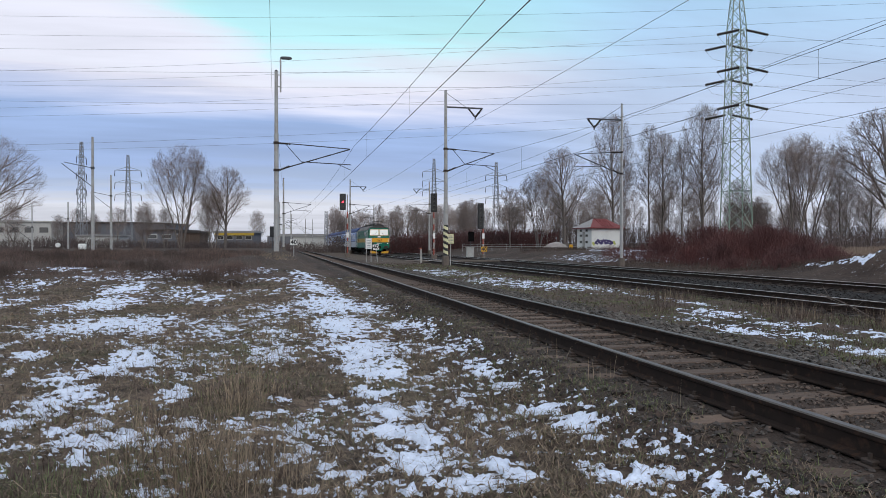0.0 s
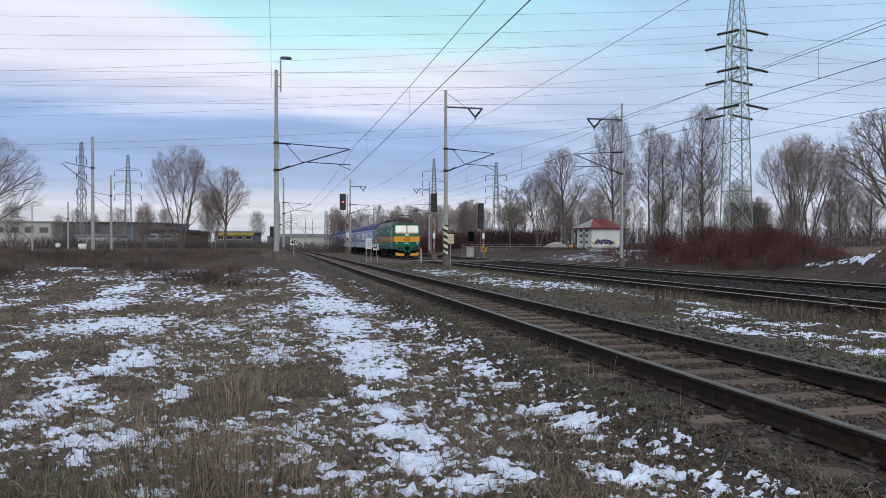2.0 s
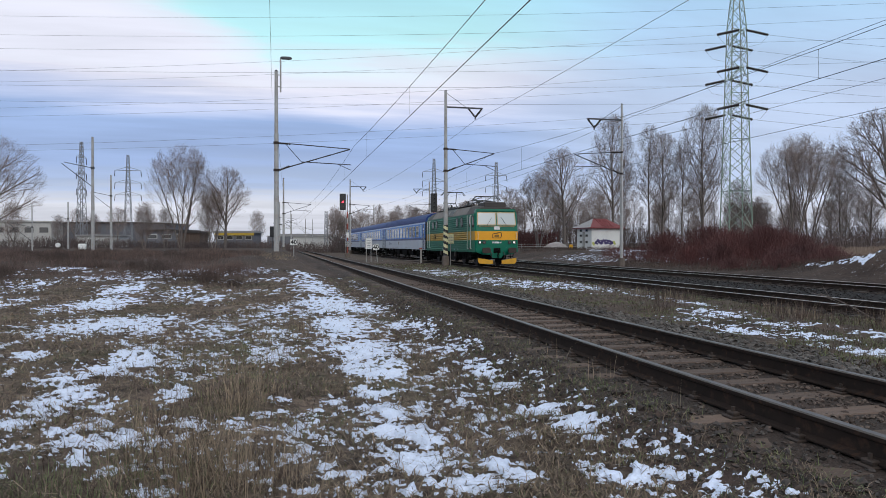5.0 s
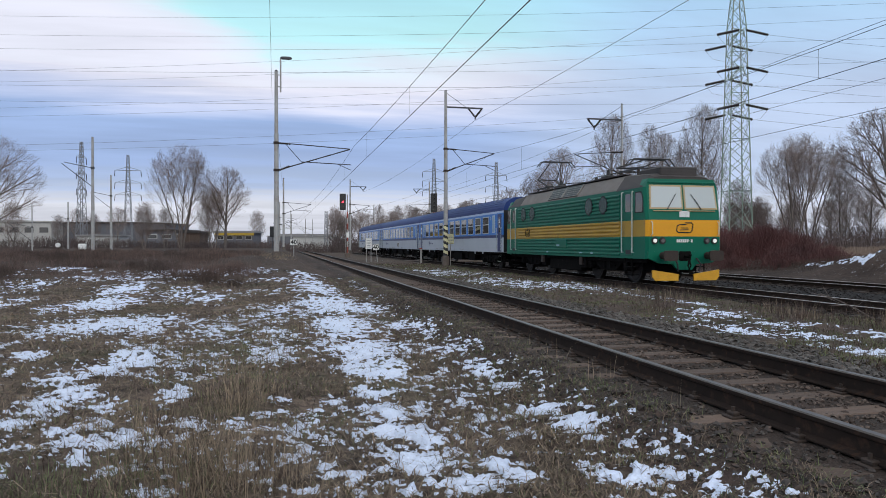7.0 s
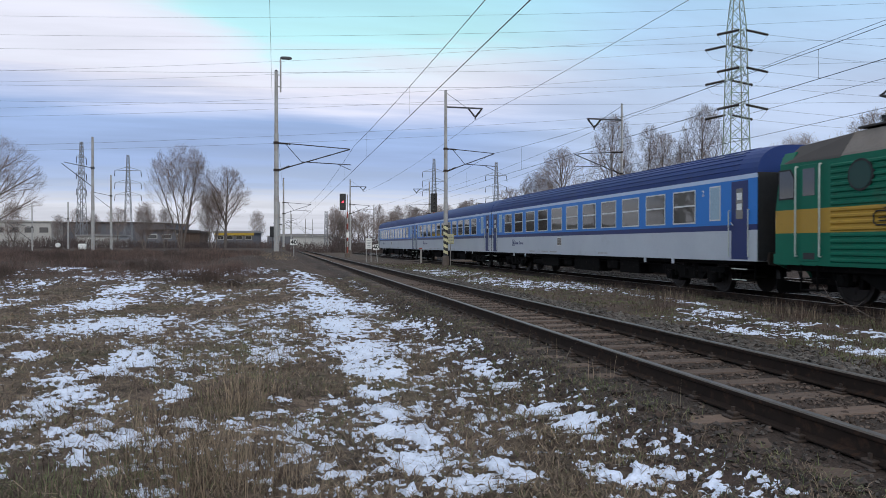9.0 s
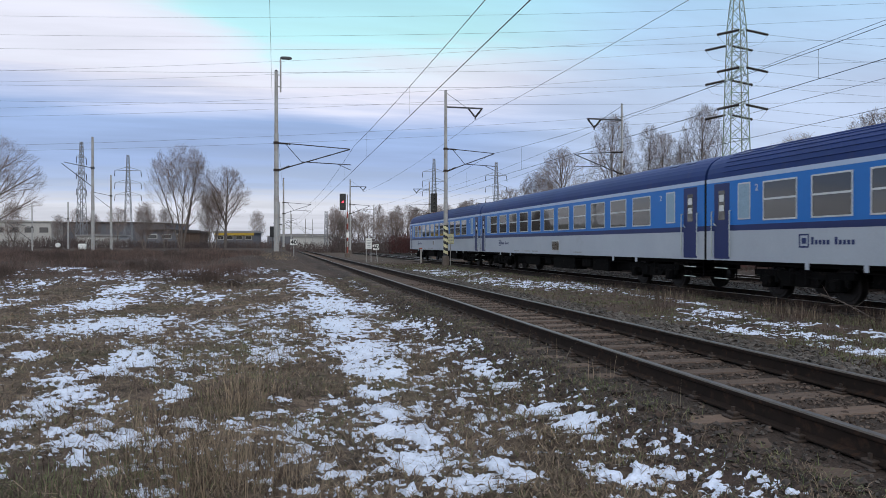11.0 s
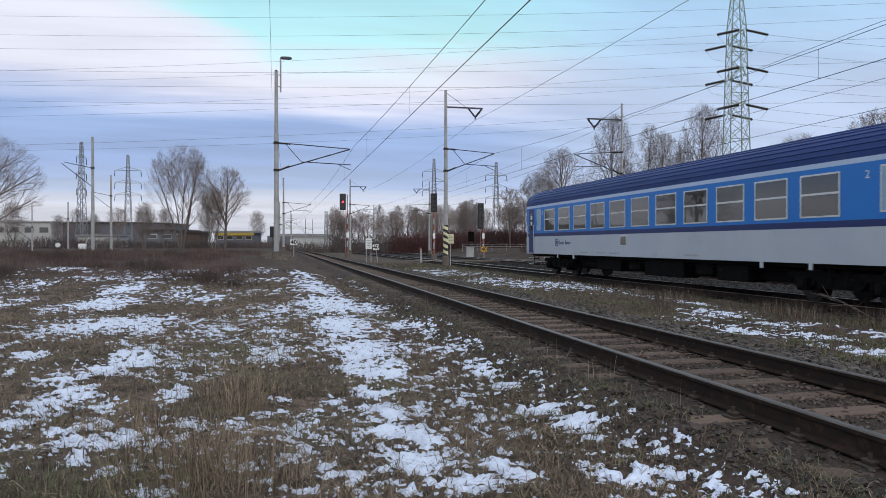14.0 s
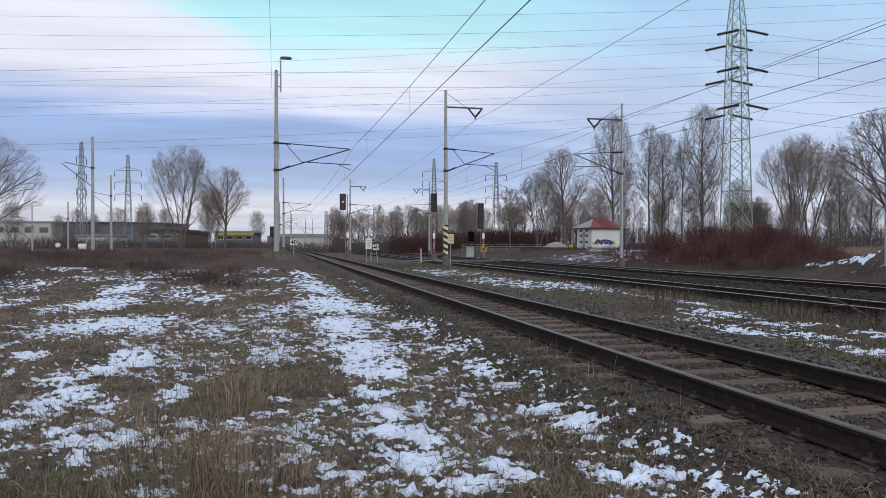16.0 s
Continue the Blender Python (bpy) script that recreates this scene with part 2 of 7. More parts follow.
    coachroof=mat("dark_blue_roof_paint", (0.016, 0.044, 0.19), (0.015, 0.038, 0.155), 0.55, 0, 0.7, 25, 0.05, third=(0.045, 0.055, 0.15), third_amount=0.12, spec=0.25, speck=0.05),
    ltgrey=mat("pale_grey_coach_paint", (0.50, 0.53, 0.58), (0.44, 0.47, 0.53), 0.4, 0, 0.6, 25, 0.03, third=(0.36, 0.38, 0.41), third_amount=0.14, speck=0.05),
    stripe=mat("light_blue_grey_stripe", (0.50, 0.60, 0.78), (0.46, 0.56, 0.74), 0.4, 0, 0.6, 25, 0.03, speck=0.05),
    glassdark=glass("dark_coach_glass", (0.030, 0.029, 0.027), 0.02, spread=1.6, spec=1.0),
    # pale base colour paints the sky's reflection into the windscreens
    glasswind=glass("windscreen_glass_sky_tint", (0.66, 0.70, 0.69), 0.12),
    glassport=glass("green_tinted_porthole_glass", (0.015, 0.05, 0.04), 0.2, spec=0.25),
    frosted=mat("frosted_glass", (0.32, 0.45, 0.55), (0.28, 0.40, 0.50), 0.35, 0, 3, 30, 0),
    headlamp=glow("lit_headlamp", (0.9, 0.9, 0.82), 0.35),
    rubber=mat("black_rubber", (0.02, 0.02, 0.022), (0.03, 0.03, 0.032), 0.8, 0, 5, 40, 0.1),
    # buildings
    plaster=mat("white_plaster", (0.70, 0.69, 0.67), (0.60, 0.59, 0.57), 0.9, 0, 0.7, 20, 0.2, third=(0.5, 0.48, 0.46), third_amount=0.12),
    redroof=mat("dark_red_roof_sheet", (0.17, 0.032, 0.034), (0.13, 0.028, 0.03), 0.6, 0, 0.8, 15, 0.1),
    greyroof=mat("grey_roof_sheet", (0.30, 0.29, 0.29), (0.24, 0.23, 0.23), 0.7, 0, 0.8, 15, 0.1),
    facade=mat("grey_hall_cladding", (0.16, 0.16, 0.18), (0.13, 0.13, 0.145), 0.8, 0, 0.1, 4, 0.1),
    facade_lt=mat("pale_hall_cladding", (0.50, 0.49, 0.47), (0.40, 0.39, 0.38), 0.8, 0, 0.1, 4, 0.1),
    facade_y=mat("yellow_hall_fascia", (0.62, 0.42, 0.06), (0.52, 0.36, 0.06), 0.7, 0, 0.2, 4, 0.1),
    graffiti=mat("dark_violet_spray_paint", (0.035, 0.025, 0.09), (0.05, 0.03, 0.13), 0.6, 0, 6, 40, 0),
    graffiti_y=mat("yellow_green_spray_paint", (0.45, 0.45, 0.12), (0.38, 0.40, 0.12), 0.6, 0, 6, 40, 0),
    gravel=mat("pale_gravel", (0.34, 0.31, 0.30), (0.25, 0.225, 0.22), 0.95, 0, 1.5, 14, 0.6, bump_dist=0.08),
)


# ---- mesh helpers ----
class Shape:
    """Collects vertices and faces of one part."""

    def __init__(self):
        self.v, self.f, self.mi = [], [], []
        self.slot = 0

    def add(self, verts, faces):
        n = len(self.v)
        self.v.extend(verts)
        self.f.extend(tuple(i + n for i in q) for q in faces)
        self.mi.extend([self.slot] * len(faces))
        return self

    def box(self, x0, x1, y0, y1, z0, z1, c=0.0):
        """A box; c chamfers all twelve edges."""
        if c <= 0:
            v = [(x, y, z) for x in (x0, x1) for y in (y0, y1) for z in (z0, z1)]
            return self.add(v, [(0, 1, 3, 2), (4, 6, 7, 5), (0, 4, 5, 1), (2, 3, 7, 6), (0, 2, 6, 4), (1, 5, 7, 3)])
        v, ix = [], {}
        for i, x in enumerate((x0, x1)):
            for j, y in enumerate((y0, y1)):
                for k, z in enumerate((z0, z1)):
                    sx, sy, sz = (1, -1)[i] * c, (1, -1)[j] * c, (1, -1)[k] * c
                    for a, p in enumerate(((x, y + sy, z + sz), (x + sx, y, z + sz), (x + sx, y + sy, z))):
                        ix[i, j, k, a] = len(v)
                        v.append(p)
        f = []
        for i in (0, 1):
            f.append([ix[i, 0, 0, 0], ix[i, 0, 1, 0], ix[i, 1, 1, 0], ix[i, 1, 0, 0]][:: 1 if i == 0 else -1])
            f.append([ix[0, i, 0, 1], ix[1, i, 0, 1], ix[1, i, 1, 1], ix[0, i, 1, 1]][:: 1 if i == 0 else -1])
            f.append([ix[0, 0, i, 2], ix[0, 1, i, 2], ix[1, 1, i, 2], ix[1, 0, i, 2]][:: 1 if i == 0 else -1])
        for j in (0, 1):
            for k in (0, 1):
                f.append([ix[0, j, k, 1], ix[1, j, k, 1], ix[1, j, k, 2], ix[0, j, k, 2]])
                f.append([ix[j, 0, k, 0], ix[j, 1, k, 0], ix[j, 1, k, 2], ix[j, 0, k, 2]])
                f.append([ix[j, k, 0, 0], ix[j, k, 1, 0], ix[j, k, 1, 1], ix[j, k, 0, 1]])
        for i in (0, 1):
            for j in (0, 1):
                for k in (0, 1):
                    f.append([ix[i, j, k, 0], ix[i, j, k, 1], ix[i, j, k, 2]])
        return self.add(v, f)

    def tube(self, a, b, r, r2=None, n=6, caps=True):
        a, b = Vector(a), Vector(b)
        r2 = r if r2 is None else r2
        d = (b - a).normalized()
        u = d.orthogonal().normalized()
        w = d.cross(u)
        ring = [(math.cos(2 * math.pi * i / n), math.sin(2 * math.pi * i / n)) for i in range(n)]
        v = [tuple(a + (u * c + w * s) * r) for c, s in ring] + [tuple(b + (u * c + w * s) * r2) for c, s in ring]
        f = [(i, (i + 1) % n, n + (i + 1) % n, n + i) for i in range(n)]
        if caps and n > 2:
            f += [tuple(range(n - 1, -1, -1)), tuple(range(n, 2 * n))]
        return self.add(v, f)

    def path(self, pts, r, n=5):
        """One continuous bent tube."""
        pts = [Vector(p) for p in pts]
        rings, u = [], None
        for i, p in enumerate(pts):
            d = (pts[min(i + 1, len(pts) - 1)] - pts[max(i - 1, 0)])
            d = d.normalized() if d.length > 1e-9 else Vector((0, 0, 1))
            u = d.orthogonal().normalized() if u is None else (u - d * u.dot(d)).normalized()
            w = d.cross(u)
            rings.append([tuple(p + (u * math.cos(2 * math.pi * k / n) + w * math.sin(2 * math.pi * k / n)) * r) for k in range(n)])
        return self.loft(rings)

    def prism(self, prof, axis, a, b):
        """Extrudes a polygon: axis 'y' takes (x, z), 'x' takes (y, z), 'z' takes (x, y)."""
        n = len(prof)
        put = {"y": lambda p, t: (p[0], t, p[1]), "x": lambda p, t: (t, p[0], p[1]), "z": lambda p, t: (p[0], p[1], t)}[axis]
        v = [put(p, a) for p in prof] + [put(p, b) for p in prof]
        f = [(i, (i + 1) % n, n + (i + 1) % n, n + i) for i in range(n)]
        return self.add(v, f + [tuple(range(n - 1, -1, -1)), tuple(range(n, 2 * n))])

    def loft(self, rings, caps=True):
        n = len(rings[0])
        v = [p for r in rings for p in r]
        f = [(k * n + i, k * n + (i + 1) % n, (k + 1) * n + (i + 1) % n, (k + 1) * n + i) for k in range(len(rings) - 1) for i in range(n)]
        if caps:
            f += [tuple(range(n - 1, -1, -1)), tuple(range((len(rings) - 1) * n, len(rings) * n))]
        return self.add(v, f)

    def disc(self, c, axis, r, h, n=14):
        d = {"x": (h, 0, 0), "y": (0, h, 0), "z": (0, 0, h)}[axis]
        return self.tube(c, [c[i] + d[i] for i in range(3)], r, r, n)

    def mesh(self, name, mats, smooth=False):
        me = bpy.data.meshes.new(name)
        me.from_pydata(self.v, [], self.f)
        for m in mats if isinstance(mats, (list, tuple)) else [mats]:
            me.materials.append(m)
        if any(self.mi):
            me.polygons.foreach_set("material_index", self.mi)
        bm = bmesh.new()
        bm.from_mesh(me)
        if len(self.f) < 4000:
            bmesh.ops.recalc_face_normals(bm, faces=bm.faces)
        bm.to_mesh(me)
        bm.free()
        if smooth:
            me.polygons.foreach_set("use_smooth", [True] * len(me.polygons))
        me.update()
        return me


def part(name, shape, material, parent=None, label="", at=None, smooth=False):
    """Links a shape as one mesh object, under its thing where one is given."""
    me = shape if isinstance(shape, bpy.types.Mesh) else shape.mesh(name, material, smooth)
    ob = new(name, me)
    if parent is not None:
        ob.parent = parent
    if at is not None:
        ob.matrix_basis = at
    if label:
        ob["label"] = label
    return ob


def thing(name, label, category, at=None, group="", kind=""):
    ob = new(name)
    if at is not None:
        ob.matrix_basis = at
    return tagged(ob, label, category, group, kind)


def rect(x0, x1, y0, y1):
    return [(x0, y0), (x1, y0), (x1, y1), (x0, y1)]


def words(name, text, size, material, parent, at, label="", bold=0.0):
    """Lettering in the built-in font as a thin solid mesh, in the parent's space."""
    cu = bpy.data.curves.new(name, "FONT")
    cu.body, cu.size, cu.align_x, cu.align_y, cu.extrude, cu.offset = text, size, "CENTER", "CENTER", 0.003, bold
    tmp = new("lettering_source", cu)
    bpy.context.view_layer.update()
    me = bpy.data.meshes.new_from_object(tmp.evaluated_get(bpy.context.evaluated_depsgraph_get()))
    bpy.data.objects.remove(tmp)
    bpy.data.curves.remove(cu)
    me.materials.clear()
    me.materials.append(material)
    return part(name, me, material, parent, label, at)


# ---- ground ----
def smooth01(a, b, v):
    t = min(1.0, max(0.0, (v - a) / (b - a)))
    return t * t * (3 - 2 * t)


def lump(x, y, s, seed=0.0):
    return noise.noise((x * s, y * s, seed))


def ground_z(x, y):
    """Height of the ground without its fine unevenness."""
    z = 0.0
    # the field rises a little towards the first mast
    z += 0.80 * smooth01(14, 42, y) * (1 - smooth01(0.5, 2.8, x))
    # siding on its shallow ballast
    z += 0.13 * smooth01(2.1, 3.1, x) * (1 - smooth01(5.9, 7.0, x))
    z -= 0.010 * smooth01(3.62, 3.80, x) * (1 - smooth01(5.0, 5.2, x))
    # the two lines lie lower
    z -= 0.16 * smooth01(11.4, 12.6, x) * (1 - smooth01(23.0, 25.0, x))
    # bank behind the lines
    z += 0.95 * smooth01(24.2, 31.0, x) * (0.55 + 0.45 * smooth01(30, 60, y))
    z += (0.95 + 0.5 * lump(x, y, 0.45, 2) + 0.2 * lump(x, y, 1.3, 6)) * math.exp(-((x - 27.2) / 1.7) ** 2 - ((y - 26.0) / 5.5) ** 2)
    return z


# snow lying in patches: centre, half width across, half length along, how closed
SNOW_FIELD = [(-4.34, 22.59, 0.53, 2.30, 0.8), (-4.02, 18.81, 0.62, 1.52, 1), (-4.67, 17.92, 0.52, 1.17, 0.6), (-2.97, 14.36, 1.00, 1.45, 0.9), (-2.26, 14.20, 0.37, 1.64, 0.8),
    (-1.89, 10.30, 0.21, 0.98, 1), (-1.55, 9.98, 0.21, 0.94, 0.8), (-2.02, 9.15, 0.23, 0.38, 1), (-2.23, 8.55, 0.28, 0.26, 0.9), (-2.04, 7.62, 0.25, 0.46, 1),
    (-1.56, 7.19, 0.12, 0.23, 0.8), (-2.11, 7.04, 0.23, 0.17, 0.8), (-2.15, 6.60, 0.16, 0.19, 1), (-1.01, 7.52, 0.13, 0.37, 1)]
SNOW_HOLLOW = [(-0.72, 6.21, 0.09, 0.18, 0.8), (-0.35, 6.22, 0.15, 0.17, 0.8), (-1.68, 6.20, 0.13, 0.19, 0.9), (-1.36, 5.81, 0.38, 0.17, 1), (-1.15, 5.96, 0.12, 0.23, 0.9),
    (-1.78, 5.74, 0.16, 0.09, 0.8), (-1.36, 5.41, 0.07, 0.17, 0.9), (-1.06, 5.12, 0.14, 0.14, 0.85), (-0.71, 4.64, 0.12, 0.14, 0.85), (-0.76, 5.14, 0.14, 0.09, 0.6),
    (-3.22, 10.52, 0.24, 0.43, 0.8), (-3.91, 11.89, 0.15, 0.48, 0.6), (-6.28, 19.47, 0.42, 1.25, 0.55), (-2.53, 21.01, 0.35, 1.84, 0.6), (-1.64, 19.35, 0.41, 0.98, 0.7),
    (-1.03, 13.27, 0.36, 1.19, 0.6)]
SNOW_SCATTER = [(-0.11, 9.99, 0.26, 0.90, 0.8), (-0.09, 12.01, 0.42, 0.87, 0.6), (-0.12, 16.19, 0.56, 1.63, 0.55), (0.05, 7.14, 0.10, 0.15, 0.7), (-0.07, 5.23, 0.07, 0.12, 0.7),
    (-0.10, 4.67, 0.06, 0.10, 0.7), (0.29, 4.69, 0.09, 0.18, 0.8), (0.17, 4.36, 0.17, 0.09, 0.75), (0.09, 5.00, 0.07, 0.10, 0.6), (0.54, 7.02, 0.09, 0.20, 0.8),
    (0.56, 10.55, 0.21, 0.40, 0.6), (-3.62, 13.21, 0.38, 0.77, 0.5), (-7.11, 24.21, 0.43, 1.38, 0.5), (0.31, 5.88, 0.27, 0.21, 0.3), (-1.14, 6.60, 0.15, 0.16, 0.4),
    (0.86, 10.19, 0.16, 1.66, 0.3)]
SNOW_PATH = [(1.20, 22.55, 0.62, 3.01, 0.75), (1.27, 17.52, 0.71, 2.60, 0.95), (1.16, 13.12, 0.50, 1.63, 1), (1.22, 10.22, 0.42, 1.00, 1), (1.12, 8.50, 0.34, 0.69, 1),
    (0.99, 7.33, 0.19, 0.34, 0.8), (0.95, 6.28, 0.17, 0.38, 1), (0.83, 5.67, 0.12, 0.24, 0.95), (1.06, 5.39, 0.17, 0.29, 1), (0.97, 4.87, 0.17, 0.18, 1),
    (0.94, 4.54, 0.11, 0.14, 0.95), (0.85, 4.23, 0.18, 0.10, 0.95), (1.21, 4.21, 0.19, 0.12, 1), (1.45, 4.27, 0.16, 0.13, 1), (1.40, 4.53, 0.19, 0.12, 0.8)]
SNOW_EDGE = [(2.14, 16.77, 0.32, 1.93, 0.65), (2.35, 12.49, 0.42, 1.14, 0.7), (1.72, 10.28, 0.21, 0.80, 0.7), (2.40, 9.75, 0.35, 0.47, 0.75), (2.34, 8.11, 0.16, 0.44, 0.9),
    (2.35, 7.09, 0.13, 0.24, 0.85), (2.34, 6.03, 0.17, 0.23, 1), (2.34, 5.39, 0.19, 0.20, 1), (1.29, 6.43, 0.10, 0.32, 0.7), (2.17, 6.22, 0.07, 0.17, 0.7),
    (1.67, 5.80, 0.08, 0.15, 0.6), (1.62, 6.59, 0.16, 0.15, 0.45), (2.23, 4.15, 0.23, 0.16, 0.95), (1.99, 4.41, 0.07, 0.09, 0.7), (2.59, 3.82, 0.14, 0.09, 0.8),
    (2.65, 3.59, 0.05, 0.09, 0.8)]
SNOW_VERGE = [(8.89, 26.82, 1.22, 3.83, 0.8), (10.21, 23.80, 1.01, 3.13, 0.8), (8.58, 37.42, 1.82, 5.55, 0.6), (10.40, 18.43, 0.32, 1.75, 0.75), (10.24, 16.63, 0.23, 1.09, 0.85),
    (9.39, 13.86, 0.52, 0.90, 0.95), (7.86, 10.95, 0.41, 0.90, 0.95), (8.90, 11.42, 0.33, 0.64, 0.8), (8.33, 10.05, 0.22, 0.50, 0.9), (9.46, 11.29, 0.27, 0.55, 0.8),
    (8.66, 9.76, 0.18, 0.49, 0.8), (8.01, 8.42, 0.33, 0.64, 1), (9.55, 9.84, 0.24, 0.51, 0.9), (7.74, 9.06, 0.13, 0.35, 0.8), (8.11, 12.82, 0.68, 0.65, 0.5)]
SNOW_FAR = [(-3.78, 28.84, 1.18, 1.03, 0.8), (-1.83, 29.18, 1.22, 1.36, 0.9), (-8.29, 31.02, 0.90, 0.85, 0.7), (1.05, 27.66, 0.54, 1.18, 0.7), (-5.61, 27.08, 1.19, 0.87, 0.6)]
SNOW_BANK = [(30., 47., 3.0, 4., .4), (33., 60., 3., 7., .45), (27.0, 26., 1.6, 5., .3), (29., 52., 2., 7., .45), (33., 27., 3., 4., .4), (26.6, 58., 1.6, 7., .5)]
SNOW = SNOW_FIELD + SNOW_HOLLOW + SNOW_SCATTER + SNOW_PATH + SNOW_EDGE + SNOW_VERGE + SNOW_FAR + SNOW_BANK


def snow_at(x, y):
    """How closed the snow lies, 0 to 1."""
    best = 0.0
    if -14 < x < 2.9 and y < 30:
        best = 0.13 + 0.30 * lump(x, y, 0.45, 6)
    for cx, cy, rx, ry, a in SNOW:
        if abs(x - cx) > 2.4 * rx or abs(y - cy) > 2.4 * ry:
            continue
        d = ((x - cx) / rx) ** 2 + ((y - cy) / ry) ** 2
        best = max(best, a * math.exp(-0.62 * d ** 1.25))
    return best


def steps(fine0, fine1, step, lo, hi, grow):
    mid = list(np.arange(fine0, fine1 + 1e-6, step))
    up, s, v = [], step, fine1
    while v < hi:
        s *= grow
        v += s
        up.append(min(v, hi))
    dn, s, v = [], step, fine0
    while v > lo:
        s *= grow
        v -= s
        dn.append(max(v, lo))
    return [float(q) for q in dn[::-1] + mid + up]


def ground_material():
    m = bpy.data.materials.new("winter_field_soil_grass_snow")
    m.use_nodes = True
    nt = m.node_tree
    N, L = nt.nodes.new, nt.links.new
    bsdf = nt.nodes["Principled BSDF"]
    tc = N("ShaderNodeTexCoord")

    def nz(s, detail, seed, rough=0.6, stretch=(1, 1, 1)):
        mp = N("ShaderNodeMapping")
        mp.inputs["Scale"].default_value = stretch
        mp.inputs["Location"].default_value = (seed, seed * 1.7, 0)
        L(tc.outputs["Object"], mp.inputs[0])
        n = N("ShaderNodeTexNoise")
        n.inputs["Scale"].default_value, n.inputs["Detail"].default_value, n.inputs["Roughness"].default_value = s, detail, rough
        L(mp.outputs[0], n.inputs["Vector"])
        return n.outputs["Fac"]

    def rng(v, a, b, lo=0.0, hi=1.0):
        r = N("ShaderNodeMapRange")
        L(v, r.inputs[0])
        for i, q in enumerate((a, b, lo, hi)):
            r.inputs[i + 1].default_value = q
        return r.outputs[0]

    def mix(kind, fac, a, b):
        x = N("ShaderNodeMixRGB")
        x.blend_type = kind
        for i, v in enumerate((fac, a, b)):
            if isinstance(v, (int, float)):
                x.inputs[i].default_value = v if i == 0 else (v, v, v, 1)
            elif isinstance(v, tuple):
                x.inputs[i].default_value = (*v, 1)
            else:
                L(v, x.inputs[i])
        return x.outputs[0]

    def arith(op, a, b):
        q = N("ShaderNodeMath")
        q.operation = op
        for i, v in enumerate((a, b)):
            if isinstance(v, (int, float)):
                q.inputs[i].default_value = v
            else:
                L(v, q.inputs[i])
        return q.outputs[0]

    def attr(name):
        a = N("ShaderNodeAttribute")
        a.attribute_name = name
        return a.outputs["Fac"]

    litter = nz(9, 8, 2.2, 0.7)
    grain = nz(55, 5, 4.1, 0.7)
    patch = nz(0.7, 5, 9.3)
    soil = mix("MIX", rng(litter, 0.38, 0.62), (0.055, 0.041, 0.035), (0.195, 0.146, 0.112))
    soil = mix("MIX", rng(patch, 0.48, 0.66, 0, 0.65), soil, (0.085, 0.086, 0.045))
    soil = mix("MULTIPLY", 1.0, soil, rng(nz(1.6, 4, 3.3), 0.36, 0.64, 0.55, 1.3))
    dirt = mix("MIX", rng(litter, 0.35, 0.65), (0.028, 0.019, 0.017), (0.070, 0.048, 0.040))
    broad = nz(0.33, 6, 5.5)
    dirt = mix("MULTIPLY", 1.0, dirt, rng(broad, 0.35, 0.65, 0.6, 1.6))
    stones = mix("MIX", rng(grain, 0.35, 0.65), (0.028, 0.022, 0.020), (0.068, 0.054, 0.047))
    col = mix("MIX", attr("dirt"), soil, dirt)
    col = mix("MIX", attr("ballast"), col, stones)
    col = mix("MIX", attr("oily"), col, mix("MIX", rng(grain, 0.35, 0.65), (0.008, 0.0065, 0.0065), (0.024, 0.019, 0.0175)))
    col = mix("MULTIPLY", 1.0, col, rng(grain, 0.25, 0.75, 0.55, 1.4))
    # snow breaks up over the tussocks
    crumbs = arith("ADD", arith("MULTIPLY", nz(3.6, 10, 6.4, 0.75, (0.8, 1.25, 1)), 0.5), arith("MULTIPLY", nz(15, 7, 1.4, 0.8, (0.75, 1.3, 1)), 0.5))
    level = arith("ADD", arith("MULTIPLY", attr("snow"), 0.72), arith("MULTIPLY", arith("SUBTRACT", crumbs, 0.5), 5.2))
    cover = rng(level, 0.52, 0.64)
    white = mix("MIX", rng(grain, 0.3, 0.7), (0.60, 0.65, 0.77), (0.76, 0.80, 0.89))
    col = mix("MIX", cover, col, white)
    L(col, bsdf.inputs["Base Color"])
    bsdf.inputs["Roughness"].default_value = 0.92
    bsdf.inputs["Specular IOR Level"].default_value = 0.2
    hgt = arith("ADD", arith("MULTIPLY", litter, 0.5), arith("ADD", arith("MULTIPLY", grain, 0.25), arith("MULTIPLY", cover, 0.35)))
    b = N("ShaderNodeBump")
    b.inputs["Strength"].default_value, b.inputs["Distance"].default_value = 0.9, 0.06
    L(hgt, b.inputs["Height"])
    L(b.outputs[0], bsdf.inputs["Normal"])
    return m


def tussock(x, y):
    """Hummocks of matted grass."""
    return 0.045 * lump(x, y, 1.7, 5) + 0.035 * lump(x, y, 3.6, 11)


def ground_height(x, y):
    d = math.hypot(x, y)
    z = ground_z(x, y)
    on_track = max(smooth01(2.6, 3.2, x) * (1 - smooth01(5.7, 6.3, x)), smooth01(12.2, 12.8, x) * (1 - smooth01(22, 22.6, x)))
    rough = 1 - 0.85 * on_track
    if d < 60:
        z += rough * (0.05 * lump(x, y, 0.5, 3) + tussock(x, y) + (0.018 * lump(x, y, 6.0, 8) if d < 25 else 0))
    elif d > 300:
        z += min(6.0, (d - 300) * 0.004) * (0.4 + 0.6 * lump(x, y, 0.002, 4))
    return z


